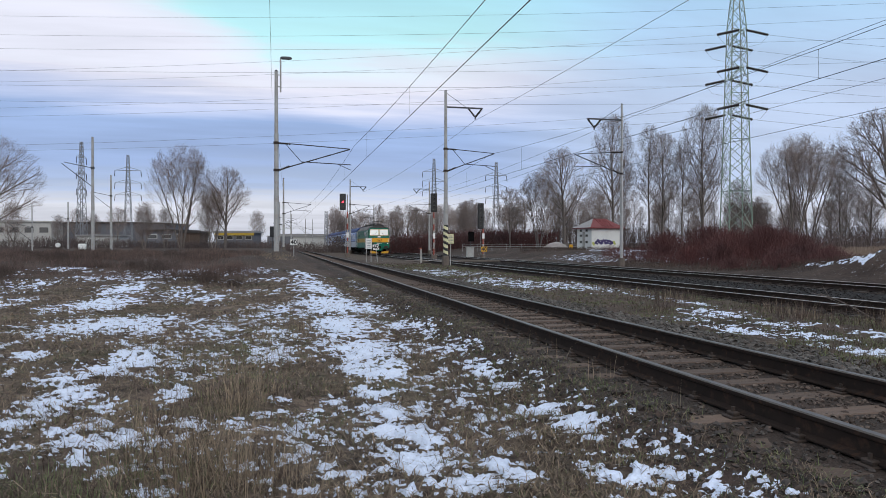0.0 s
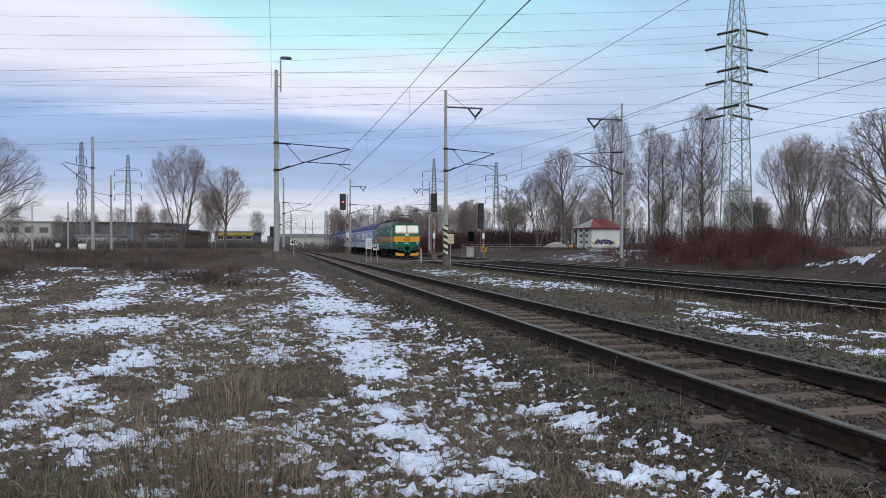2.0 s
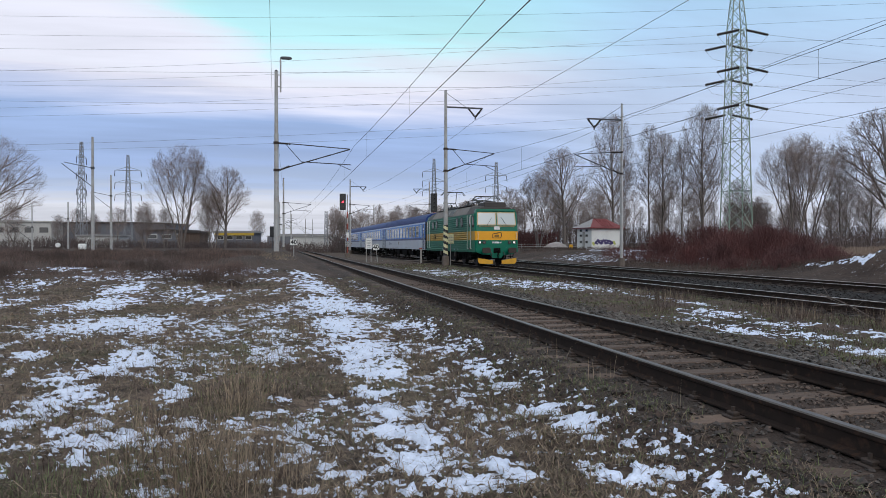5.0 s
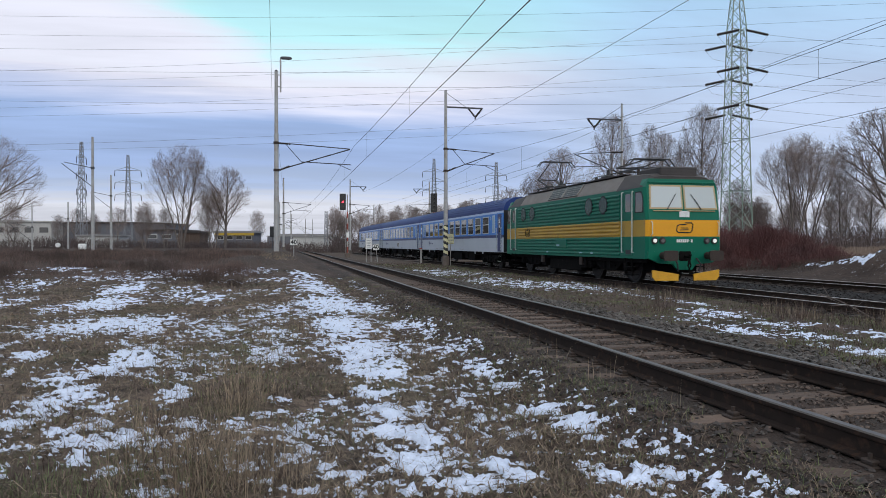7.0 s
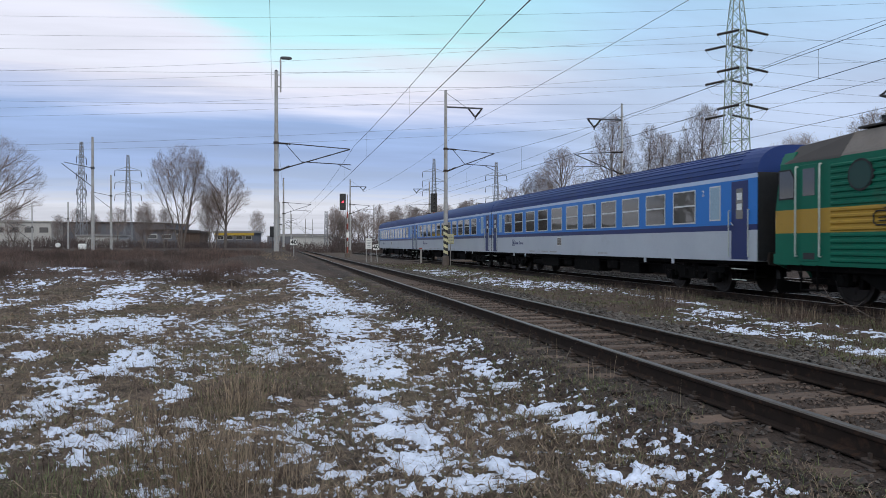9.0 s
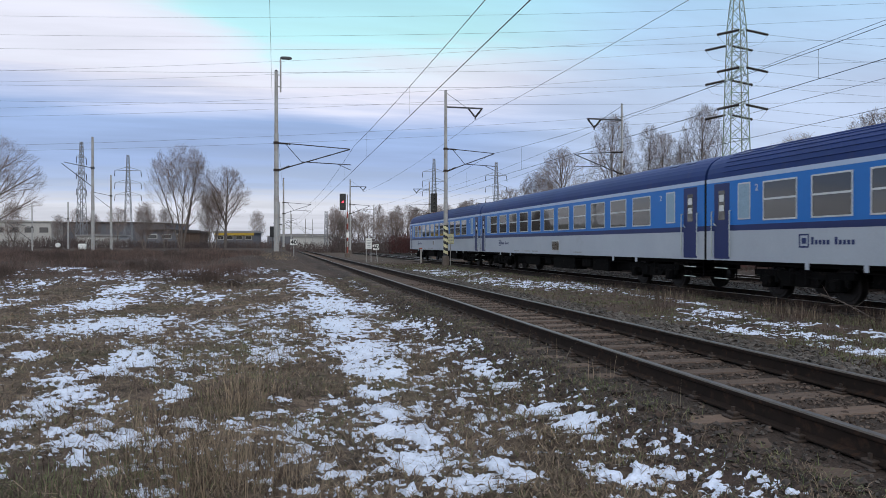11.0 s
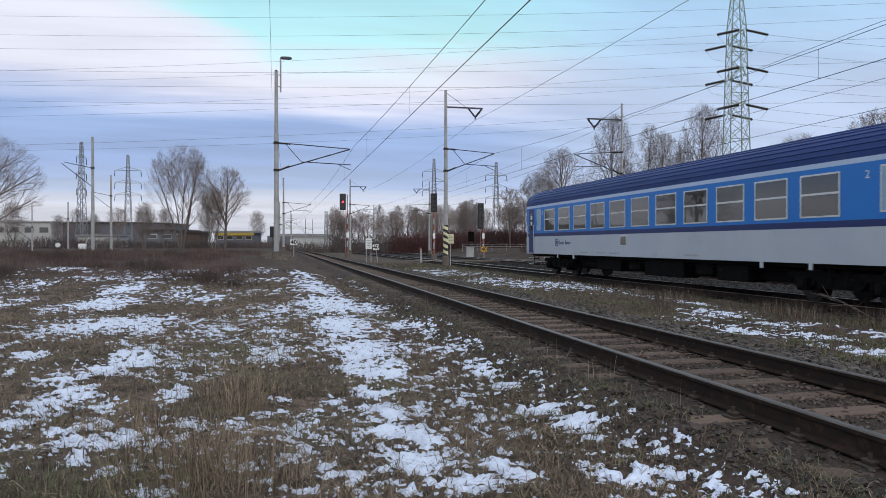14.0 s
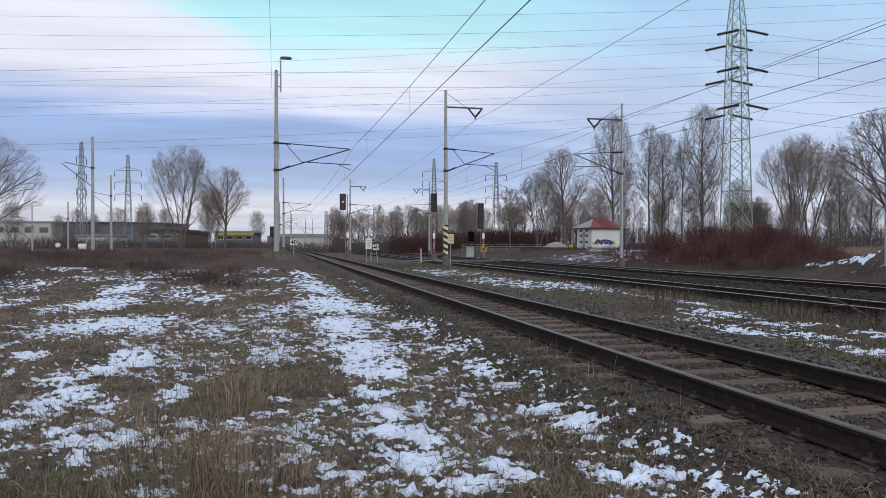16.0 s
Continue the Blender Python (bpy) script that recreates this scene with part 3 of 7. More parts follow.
def build_ground():
    xs = steps(-7.0, 10.6, 0.14, -3200, 3200, 1.07)
    ys = steps(2.6, 18.0, 0.13, -900, 3800, 1.045)
    nx, ny = len(xs), len(ys)
    verts = [(x, y, ground_height(x, y)) for y in ys for x in xs]
    faces = [(j * nx + i, j * nx + i + 1, (j + 1) * nx + i + 1, (j + 1) * nx + i) for j in range(ny - 1) for i in range(nx - 1)]
    me = bpy.data.meshes.new("ground")
    me.from_pydata(verts, [], faces)
    masks = {"snow": [], "dirt": [], "ballast": [], "oily": []}
    for x, y, z in verts:
        masks["snow"].append(snow_at(x, y) * (0.6 if y < 32 and x < 12 else 1.0) if -30 < x < 50 and 0 < y < 90 else 0.0)
        d = smooth01(1.4, 2.4, x + 0.4 * lump(x, y, 0.8)) * (1 - smooth01(6.2, 7.2, x))
        d = max(d, 0.9 * smooth01(11.0, 12.5, x), 0.85 * smooth01(16, 34, y + 6 * lump(x, y, 0.2)) * (1 - smooth01(7, 8, x)))
        d = max(d, 0.72 * smooth01(6.4, 7.2, x) * (0.8 + 0.5 * lump(x, y, 0.7, 3)))
        masks["dirt"].append(min(1.0, d))
        b = max(smooth01(2.5, 3.1, x) * (1 - smooth01(6.3, 7.0, x)), smooth01(11.6, 12.4, x) * (1 - smooth01(22.8, 23.6, x)))
        masks["oily"].append(smooth01(11.6, 12.4, x) * (1 - 0.85 * smooth01(22.6, 24.4, x)) * (1 - smooth01(30, 40, x)))
        masks["ballast"].append(b * (0.75 + 0.5 * lump(x, y, 1.5, 2)))
    for k, vals in masks.items():
        a = me.attributes.new(k, "FLOAT", "POINT")
        a.data.foreach_set("value", vals)
    me.polygons.foreach_set("use_smooth", [True] * len(me.polygons))
    me.materials.append(ground_material())
    return tagged(new("ground", me), "brown winter field with dead grass and thin patches of snow", "ground", kind="structure")


build_ground()


# ---- railway tracks ----
def rail_profile(cx):
    half = [(0.075, -0.172), (0.075, -0.160), (0.012, -0.142), (0.009, -0.05), (0.034, -0.038), (0.036, -0.010), (0.028, 0.0)]
    return [(cx + a, b) for a, b in half] + [(cx - a, b) for a, b in half[::-1]]


def build_track(label, cx, top, y0, y1, n_sleepers, sleeper_y0, pitch, sleeper_mat, wob, head_mat):
    tr = thing("railway_track", label, "railway track", pose(cx, 0, top), kind="structure")
    for sx in (-GAUGE, GAUGE):
        r = Shape()
        rings, y = [], y0
        ys = []
        while y < y1:
            ys.append(y)
            y += 2.0 if y < 60 else 12.0
        ys.append(y1)
        for y in ys:
            w = wob * 0.02 * lump(cx, y, 0.12, 1)
            rings.append([(a + w, y, b) for a, b in rail_profile(sx)])
        r.loft(rings)
        n = len(rings[0])
        head = {5, 6, 7}
        r.mi = [1 if (k < (len(rings) - 1) * n and k % n in head) else 0 for k in range(len(r.f))]
        part("rail", r, [M["rail"], head_mat], tr, "rusty rail with a worn bright head")
    sl = Shape().box(-1.28, 1.28, -0.125, 0.125, -0.335, -0.185, 0.015).mesh("sleeper", sleeper_mat)
    plate = Shape()
    for sx in (-GAUGE, GAUGE):
        plate.box(sx - 0.17, sx + 0.17, -0.07, 0.07, -0.187, -0.166, 0.006)
        for k in (-0.11, 0.11):
            plate.box(sx + k - 0.03, sx + k + 0.03, -0.05, 0.05, -0.168, -0.135, 0.008)
            plate.disc((sx + k, 0, -0.14), "z", 0.016, 0.04, 6)
    plate = plate.mesh("rail_fastening", M["iron"])
    rnd = random.Random(int(cx * 10))
    for i in range(n_sleepers):
        y = sleeper_y0 + i * pitch
        s = part("sleeper", sl, None, tr, at=pose(rnd.uniform(-.03, .03), y + rnd.uniform(-.02, .02), rnd.uniform(-.012, .004), 0, 0, rnd.uniform(-.8, .8)))
        if i < 60:
            part("rail_fastening", plate, None, s)
    return tr


build_track("rusty siding track on weathered timber sleepers", X_A, RAIL_A, -8, 330, 200, -4, 0.64, M["timber"], 1.0, M["rail_top"])
build_track("main line track on dark ballast", X_B, RAIL_B, -60, 420, 190, -6, 0.62, M["concrete_sleeper"], 0.3, M["rail_bright"])
build_track("second main line track on dark ballast", X_C, RAIL_C, -60, 420, 190, -6, 0.62, M["concrete_sleeper"], 0.3, M["rail_bright"])


# ---- masts and overhead line ----
def lattice(shape, base_z, top_z, w0, w1, bays, r, crossed=False):
    """Four tapered legs with crossed diagonals, centred on the origin."""
    def corner(k, z):
        t = (z - base_z) / (top_z - base_z)
        w = (w0 + (w1 - w0) * t) / 2
        return ((-1, 1, 1, -1)[k] * w, (-1, -1, 1, 1)[k] * w, z)
    for k in range(4):
        shape.tube(corner(k, base_z), corner(k, top_z), r, r * 0.8, 4)
    z = base_z
    ratio = (w1 / w0) ** (1 / bays)
    h = (top_z - base_z) * (1 - ratio) / (1 - ratio ** bays) if abs(1 - ratio) > 1e-3 else (top_z - base_z) / bays
    for b in range(bays):
        z2 = min(top_z, z + h)
        for k in range(4):
            j = (k + 1) % 4
            shape.tube(corner(k, z), corner(j, z2), r * 0.5, None, 3)
            if crossed:
                shape.tube(corner(j, z), corner(k, z2), r * 0.5, None, 3)
            if b % 3 == 2:
                shape.tube(corner(k, z2), corner(j, z2), r * 0.5, None, 3)
        z, h = z2, h * ratio


def insulator_rod(shape, a, b, r, n=7):
    a, b = Vector(a), Vector(b)
    shape.tube(a, b, r * 0.5, None, 6)
    for i in range(n):
        p = a.lerp(b, (i + 0.5) / n)
        d = (b - a).normalized() * r * 0.35
        shape.tube(p - d, p + d, r, r * 0.7, 8)


def mast(label, at, height, top_bracket=0, arm=0, reach=3.2, contact=5.5, stripes=False, r=0.15, foot=0.45, lamp=False, arm_z=None):
    """A tapering round catenary mast. top_bracket, arm: the side (+1 right, -1 left) on which they reach out; local z is rail level there."""
    t = thing("catenary_mast", label, "mast", at, "masts along the line")
    p = Shape()
    p.tube((0, 0, foot), (0, 0, height * 0.36), r, r * 0.96, 12)
    p.tube((0, 0, height * 0.36), (0, 0, height * 0.68), r * 0.86, r * 0.8, 12)
    p.tube((0, 0, height * 0.68), (0, 0, height), r * 0.7, r * 0.62, 12)
    part("pole", p, M["pole"], t)
    part("footing", Shape().tube((0, 0, -0.9), (0, 0, foot + 0.03), 0.30, 0.24, 8), M["footing"], t, "dark concrete footing")
    part("pole_cap", Shape().tube((0, 0, height), (0, 0, height + 0.08), r * 0.7, r * 0.3, 10), M["bracket"], t)
    if stripes:
        s = Shape()
        ring = [2 * math.pi * k / 16 for k in range(16)]
        for i in range(32):
            z0, z1 = foot + .05 + i * 0.0665, foot + .05 + (i + 1) * 0.0665
            for k, a in enumerate(ring):
                b = ring[(k + 1) % 16]
                s.slot = int((z0 / .42 + a / (2 * math.pi)) % 1.0 > .5)
                s.add([(r * 1.06 * math.cos(q), r * 1.06 * math.sin(q), z) for q, z in ((a, z0), (b, z0), (b, z1), (a, z1))], [(0, 1, 2, 3)])
        part("warning_stripes", s, [M["black"], M["cream"]], t, "black and yellow warning bands")
    if top_bracket:
        d, z = top_bracket, height - 1.1
        b = Shape()
        b.box(min(0, d * 2.65), max(0, d * 2.65), -0.05, 0.05, z - 0.05, z + 0.05, 0.01)
        b.tube((0, 0, height - 0.1), (d * 1.5, 0, z + 0.02), 0.018, None, 4)
        part("top_bracket", b, M["bracket"], t, "steel bracket for the feeder wire")
        for xa, xb in ((1.62, 2.1), (2.6, 2.14)):
            s = Shape()
            insulator_rod(s, (d * xa, 0, z - 0.04), (d * xb, 0, z - 0.6), 0.085)
            part("insulator", s, M["insulator"], t)
        part("wire_clamp", Shape().tube((d * 2.12, 0, z - 0.58), (d * 2.12, 0, z - 0.78), 0.05, None, 6), M["bracket"], t)
    if arm:
        d = arm
        zt = (arm_z or contact + 1.5)
        c = Shape()
        c.tube((d * 0.75, 0, zt - 0.02), (d * reach, 0, zt - 0.22), 0.028, None, 6)
        c.tube((d * 0.3, 0, zt - 1.45), (d * reach, 0, zt - 0.24), 0.034, None, 6)
        c.tube((d * 0.5, 0, zt - 0.03), (d * 1.35, 0, zt - 1.0), 0.02, None, 5)
        c.tube((d * 1.35, 0, zt - 1.02), (d * (reach + 0.05), 0, zt - 1.12), 0.026, None, 6)
        c.tube((d * (reach - 0.7), 0, zt - 1.1), (d * (reach + 0.05), 0, zt - 1.42), 0.018, None, 5)
        part("cantilever", c, M["bracket"], t, "hinged steel cantilever")
        for za, xb, zb in ((zt, 0.78, zt - 0.03), (zt - 1.52, 0.72, zt - 1.28)):
            s = Shape()
            insulator_rod(s, (d * 0.16, 0, za), (d * xb, 0, zb), 0.075, 6)
            part("insulator", s, M["insulator"], t)
            part("clamp", Shape().tube((0, 0, za - 0.07), (0, 0, za + 0.07), r * 1.05, None, 12), M["iron"], t)
    if lamp:
        s = Shape().tube((0.24, 0, height - 1.15), (0.24, 0, height + 0.72), 0.045, None, 8)
        part("lamp_tube", s, M["pole"], t)
        for z in (height - 0.85, height - 0.2):
            part("lamp_strap", Shape().tube((0.1, 0, z), (0.24, 0, z), 0.022, None, 5), M["bracket"], t)
        part("lamp_head", Shape().loft([[(0.22 + 0.30 * u, 0.11 * w * a, height + 0.76 + 0.085 * b * w) for a, b in ((-1, -.6), (1, -.6), (1, .2), (.5, 1), (-.5, 1), (-1, .2))]
                                        for u, w in ((0, .5), (.3, 1), (1.6, 1.05), (2.0, .75), (2.15, .3))]), M["bracket"], t, "dark street-lamp head")
    return t


mast("grey steel mast beside the siding with a street lamp on top", pose(-0.02, 41.1, 0.32), 10.85, arm=1, reach=4.1, foot=0.75, lamp=True, r=0.155, arm_z=6.85)
mast("grey steel mast with black and yellow warning bands", pose(11.4, 48.2, RAIL_B), 12.05, top_bracket=1, arm=1, reach=3.5, stripes=True, r=0.155, foot=0.6, arm_z=8.05)
mast("grey steel mast behind the second line", pose(23.97, 46.8, RAIL_C), 11.4, top_bracket=-1, arm=-1, reach=3.6, r=0.115, arm_z=8.0)
mast("distant grey steel mast beside the siding", pose(0.9, 100.4, 0.32), 10.2, arm=1, reach=3.7, r=0.16, foot=0.8, arm_z=6.9)
mast("distant grey steel mast behind the second line", pose(23.92, 112.5, RAIL_C), 11.4, top_bracket=-1, arm=-1, reach=3.4, r=0.17, arm_z=7.9)
mast("distant grey steel mast between the lines", pose(11.7, 117.4, RAIL_B), 12.0, top_bracket=1, arm=1, reach=3.3, r=0.17, arm_z=8.0)
for k, y in enumerate((158, 215)):
    mast("far grey mast beside the railway", pose(0.6, y, 0.32), 10.2, arm=1, reach=3.7, r=0.16, foot=0.8, arm_z=6.9)
    mast("far grey mast behind the railway", pose(23.9, y + 22, RAIL_C), 11.4, top_bracket=-1, arm=-1, reach=3.4, r=0.17, arm_z=7.9)


def sag_wire(a, b, sag, n=14):
    a, b = Vector(a), Vector(b)
    return [tuple(a.lerp(b, i / n) - Vector((0, 0, sag * 4 * (i / n) * (1 - i / n)))) for i in range(n + 1)]


def overhead(label, x, supports, z_contact, z_bearer, r=0.009, sag=0.55):
    """Bearer wire, contact wire and droppers over one track; supports: y of the masts."""
    t = thing("overhead_line", label, "overhead wire")
    for y0, y1 in zip(supports, supports[1:]):
        top = sag_wire((x, y0, z_bearer), (x, y1, z_bearer), sag, 10)
        part("bearer_wire", Shape().path(top, r, 4), M["wire"], t)
        part("contact_wire", Shape().path([(x, y0, z_contact), (x, y1, z_contact)], r * 1.15, 4), M["wire"], t)
        for i in range(1, 10, 2):
            p = top[i]
            part("dropper", Shape().tube((x, p[1], z_contact), p, r * 0.5, None, 3), M["wire"], t)
    return t


overhead("contact and bearer wire over the siding", 4.3, [-18, 41.1, 100.4, 158, 215], 5.75, 7.1, sag=0.44)
overhead("contact and bearer wire over the main line", 14.75, [-14, 48.2, 117.4, 180], 6.12, 7.85, sag=0.9)
overhead("contact and bearer wire over the second line", 20.4, [-16, 46.8, 112.5, 180, 237], 6.2, 7.75)
FEEDERS = thing("feeder_wire", "feeder wires strung along the tops of the masts", "wire")
part("wire", Shape().path(sag_wire((13.5, 48.2, 10.15), (13.6, -15, 10.1), 0.4), 0.010, 4), M["wire"], FEEDERS)
part("wire", Shape().path(sag_wire((13.5, 48.2, 10.15), (13.8, 117.4, 10.1), 0.6), 0.010, 4), M["wire"], FEEDERS)
part("wire", Shape().path(sag_wire((21.85, 46.8, 9.5), (21.9, -16, 10.3), 0.05), 0.010, 4), M["wire"], FEEDERS)
part("wire", Shape().path(sag_wire((21.85, 46.8, 9.5), (21.8, 112.5, 9.5), 0.6), 0.010, 4), M["wire"], FEEDERS)
part("wire", Shape().path(sag_wire((-0.25, 41.1, 9.75), (-0.2, -20, 12.0), 0.3), 0.009, 4), M["wire"], FEEDERS)
part("wire", Shape().path(sag_wire((-0.1, 41.1, 9.75), (0.8, 100.4, 9.4), 0.5), 0.009, 4), M["wire"], FEEDERS)


# ---- rolling stock ----
def wheelset(parent, y, r, gearside=0.98):
    """Axle with two wheels, turning about its own axis at y."""
    w = Shape()
    w.tube((-0.9, 0, 0), (0.9, 0, 0), 0.09, None, 8)
    for s in (-1, 1):
        w.tube((s * 0.70, 0, 0), (s * 0.835, 0, 0), r, r * 0.985, 20)
        w.tube((s * 0.68, 0, 0), (s * 0.70, 0, 0), r + 0.028, None, 20)
        w.tube((s * 0.835, 0, 0), (s * 0.85, 0, 0), r * 0.86, r * 0.8, 20)
        w.tube((s * 0.85, 0, 0), (s * 0.93, 0, 0), 0.16, 0.13, 10)
        for k in range(6):
            a = k * math.pi / 3
            w.box(s * 0.852 - 0.012, s * 0.852 + 0.012, math.cos(a) * r * .5 - .03, math.cos(a) * r * .5 + .03, math.sin(a) * r * .5 - .03, math.sin(a) * r * .5 + .03)
    return part("wheelset", w, M["wheel"], parent, at=pose(0, y, r))


def bogie(parent, yc, base, r, length, z0=0.42, z1=0.82):
    """Side frames, springs and axle boxes of one bogie."""
    b = Shape()
    for s in (-1, 1):
        x0, x1 = sorted((s * 0.98, s * 1.14))
        h = length / 2
        b.prism([(yc - h, z1 - .1), (yc - base / 2 - .3, z1 - .12), (yc - base / 2 + .35, z1 - .1), (yc - .6, z0 + .05), (yc + .6, z0 + .05),
                 (yc + base / 2 - .35, z1 - .1), (yc + base / 2 + .3, z1 - .12), (yc + h, z1 - .1), (yc + h, z1 + .05), (yc - h, z1 + .05)], "x", x0, x1)
        for e in (-1, 1):
            ya = yc + e * base / 2
            b.box(min(s * 0.95, s * 1.22), max(s * 0.95, s * 1.22), ya - .17, ya + .17, r - .16, r + .16, .03)
            b.disc((s * 1.2, ya, r), "x", 0.12, s * 0.05, 10)
            for q in (-.3, .3):
                b.tube((s * 1.08, ya + q, r - .02), (s * 1.08, ya + q, z1), 0.075, None, 8)
            b.box(min(s * 0.8, s * 1.05), max(s * 0.8, s * 1.05), ya + .35 * -e, ya + .45 * -e, r - .2, r + .25)
        for q in (-.28, .28):
            b.tube((s * 1.1, yc + q, z0 + .12), (s * 1.1, yc + q, z1 + .12), 0.11, None, 10)
        b.tube((s * 1.17, yc - .7, z0 + .25), (s * 1.17, yc + .9, z1 + .1), 0.035, None, 6)
    b.box(-1.0, 1.0, yc - .35, yc + .35, z0 + .1, z1 + .12, .03)
    return part("bogie_frame", b, M["gear"], parent, "black cast bogie frame")


def buffers(parent, y, d, zc=1.05):
    for s in (-1, 1):
        b = Shape()
        b.tube((s * 0.875, y, zc), (s * 0.875, y - d * 0.36, zc), 0.13, 0.11, 12)
        b.tube((s * 0.875, y - d * 0.36, zc), (s * 0.875, y - d * 0.56, zc), 0.075, None, 12)
        b.loft([[(s * 0.875 + 0.27 * math.copysign(min(1, abs(math.cos(a)) * 1.3), math.cos(a)), y - d * q, zc + 0.18 * math.copysign(min(1, abs(math.sin(a)) * 1.3), math.sin(a)))
                 for a in [2 * math.pi * i / 12 + .26 for i in range(12)]] for q in (0.56, 0.62)])
        part("buffer", b, M["iron"], parent, "dark rusty sprung buffer")


def build_locomotive():
    t = thing("electric_locomotive", "green electric locomotive with yellow waist band and raised pantograph", "locomotive")
    W = 1.47
    # body side walls, ends raked: lower half upright, upper half leaning back
    Y0, Y1 = 0.62, 16.18
    Z = dict(sole=0.93, band0=1.72, band1=2.30, shoulder=3.46, crown=3.80)
    # end planes: distance from buffer plane as a function of height
    rake = lambda z: 0.0 if z <= 2.3 else 0.22 * (z - 2.3) / 1.4

    def slab(z0, z1, x_in=0.0, y_in=0.0):
        r0, r1 = rake(z0) + y_in, rake(z1) + y_in
        w = W - x_in
        c = 0.10
        ring = lambda z, r: [(-w, Y0 + r + c, z), (-w + c * .9, Y0 + r, z), (w - c * .9, Y0 + r, z), (w, Y0 + r + c, z),
                             (w, Y1 - r - c, z), (w - c * .9, Y1 - r, z), (-w + c * .9, Y1 - r, z), (-w, Y1 - r - c, z)]
        return [ring(z0, r0), ring(z1, r1)]

    lower = Shape().loft(slab(Z["sole"], Z["band0"]))
    part("lower_body", lower, M["green"], t)
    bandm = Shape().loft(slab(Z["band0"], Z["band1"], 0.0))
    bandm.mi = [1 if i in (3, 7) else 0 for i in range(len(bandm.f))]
    part("waist_band", bandm, [M["band"], M["band_side"]], t, "yellow waist band, darker on the sides")
    upper = Shape().loft(slab(Z["band1"], Z["shoulder"]))
    for ye, d in ((Y0, 1), (Y1, -1)):
        ya, yb = ye + d * rake(3.46), ye + d * (rake(3.46) + 0.45)
        upper.loft([[(-W + .06, ya, 3.46), (W - .06, ya, 3.46), (W - .02, yb, 3.46), (-W + .02, yb, 3.46)],
                    [(-W * .88, ye + d * rake(3.76), 3.76), (W * .88, ye + d * rake(3.76), 3.76), (W * .88, yb, 3.76), (-W * .88, yb, 3.76)]])
    part("upper_body", upper, M["green"], t)
    # horizontal corrugation between the cab doors
    for s in (-1, 1):
        for i in range(17):
            z = 1.02 + i * 0.146
            if 1.70 < z < 1.74 or z > 3.34:
                continue
            x = s * W
            rib = Shape().prism([(x, z), (x + s * 0.032, z + 0.03), (x + s * 0.032, z + 0.075), (x, z + 0.105)], "y", 2.62, 14.18)
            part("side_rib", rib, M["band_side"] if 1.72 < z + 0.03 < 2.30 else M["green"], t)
    # roof
    rr = [(-W - .02, 3.44), (-W + .02, 3.52), (-1.10, 4.02), (-0.85, 4.08), (0.85, 4.08), (1.10, 4.02), (W - .02, 3.52), (W + .02, 3.44)]
    roof = Shape()
    roof.loft([[(x * 0.985, y, z) for x, z in rr] for y in (2.9, 13.9)])
    part("roof", roof, M["locoroof"], t, "sloping brown-grey roof")
    for ya, yb, yc in ((0.86, 1.15, 2.9), (15.94, 15.65, 13.9)):
        cab = Shape().loft([[(x * 0.93, ya, 3.50 + (z - 3.44) * .55) for x, z in rr], [(x * 0.985, yb, 3.46 + (z - 3.44) * .8) for x, z in rr], [(x * 0.995, yc, z - 0.01) for x, z in rr]])
        part("cab_roof", cab, M["darkroof"], t, "sooty cab roof")
    box = Shape().box(-0.75, 0.75, 0.98, 2.5, 3.74, 4.22, 0.05)
    part("roof_box", box, M["darkroof"], t, "black box on the cab roof")
    # louvres on the roof slope
    for s in (-1, 1):
        for k in range(2):
            for j in range(5):
                z = 3.53 + j * 0.098
                x = s * (1.445 - j * 0.068)
                for i in range(3):
                    y0 = 6.65 + k * 1.75 + i * 0.52
                    part("roof_louvre", Shape().prism([(x + s * .014, z + .012), (x + s * .022, z + .015), (x + s * .012, z + .034), (x + s * .004, z + .030)], "y", y0, y0 + 0.44), M["louvre"], t)
        # no real opening: a solid black sheet gives the shaded gaps between slats
        part("louvre_opening", Shape().prism([(s * 1.448, 3.52), (s * 1.462, 3.535), (s * 1.13, 4.03), (s * 1.115, 4.02)], "y", 6.58, 9.98), M["black"], t, "black sheet painting the shade behind the louvres")
        for k in range(2):
            y0 = 6.56 + k * 1.75
            for yy in (y0, y0 + 1.62):
                part("louvre_frame", Shape().prism([(s * 1.44, 3.53), (s * 1.475, 3.545), (s * 1.12, 4.05), (s * 1.085, 4.03)], "y", yy, yy + 0.06), M["louvre"], t)
    # cab doors, side windows and handrails, both ends and sides
    for s in (-1, 1):
        for yd in (1.63, 14.57):
            x = s * (W + 0.012)
            door = Shape().box(min(x, x - s * .02), max(x, x - s * .02), yd, yd + 0.62, 1.03, 3.38, 0.008)
            d = part("cab_door", door, M["green"], t)
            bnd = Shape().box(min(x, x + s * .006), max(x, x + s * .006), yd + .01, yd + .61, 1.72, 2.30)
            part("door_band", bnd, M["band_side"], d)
            gl = Shape().box(min(x, x + s * .008), max(x, x + s * .008), yd + .12, yd + .52, 2.62, 3.28, .003)
            part("door_window", gl, M["glassdark"], d)
            # flat black plate on the door, the dark of a foot recess as colour
            part("kick_recess", Shape().box(min(x, x + s * .006), max(x, x + s * .006), yd + .12, yd + .5, 1.08, 1.24), M["black"], d)
            for yy in (yd - 0.09, yd + 0.71):
                h = Shape().tube((x + s * .06, yy, 1.15), (x + s * .06, yy, 3.35), 0.022, None, 6)
                for z in (1.15, 3.35):
                    h.tube((x - s * .02, yy, z), (x + s * .06, yy, z), 0.018, None, 5)
                part("handrail", h, M["silver"], t, "pale handrail")
            st = Shape()
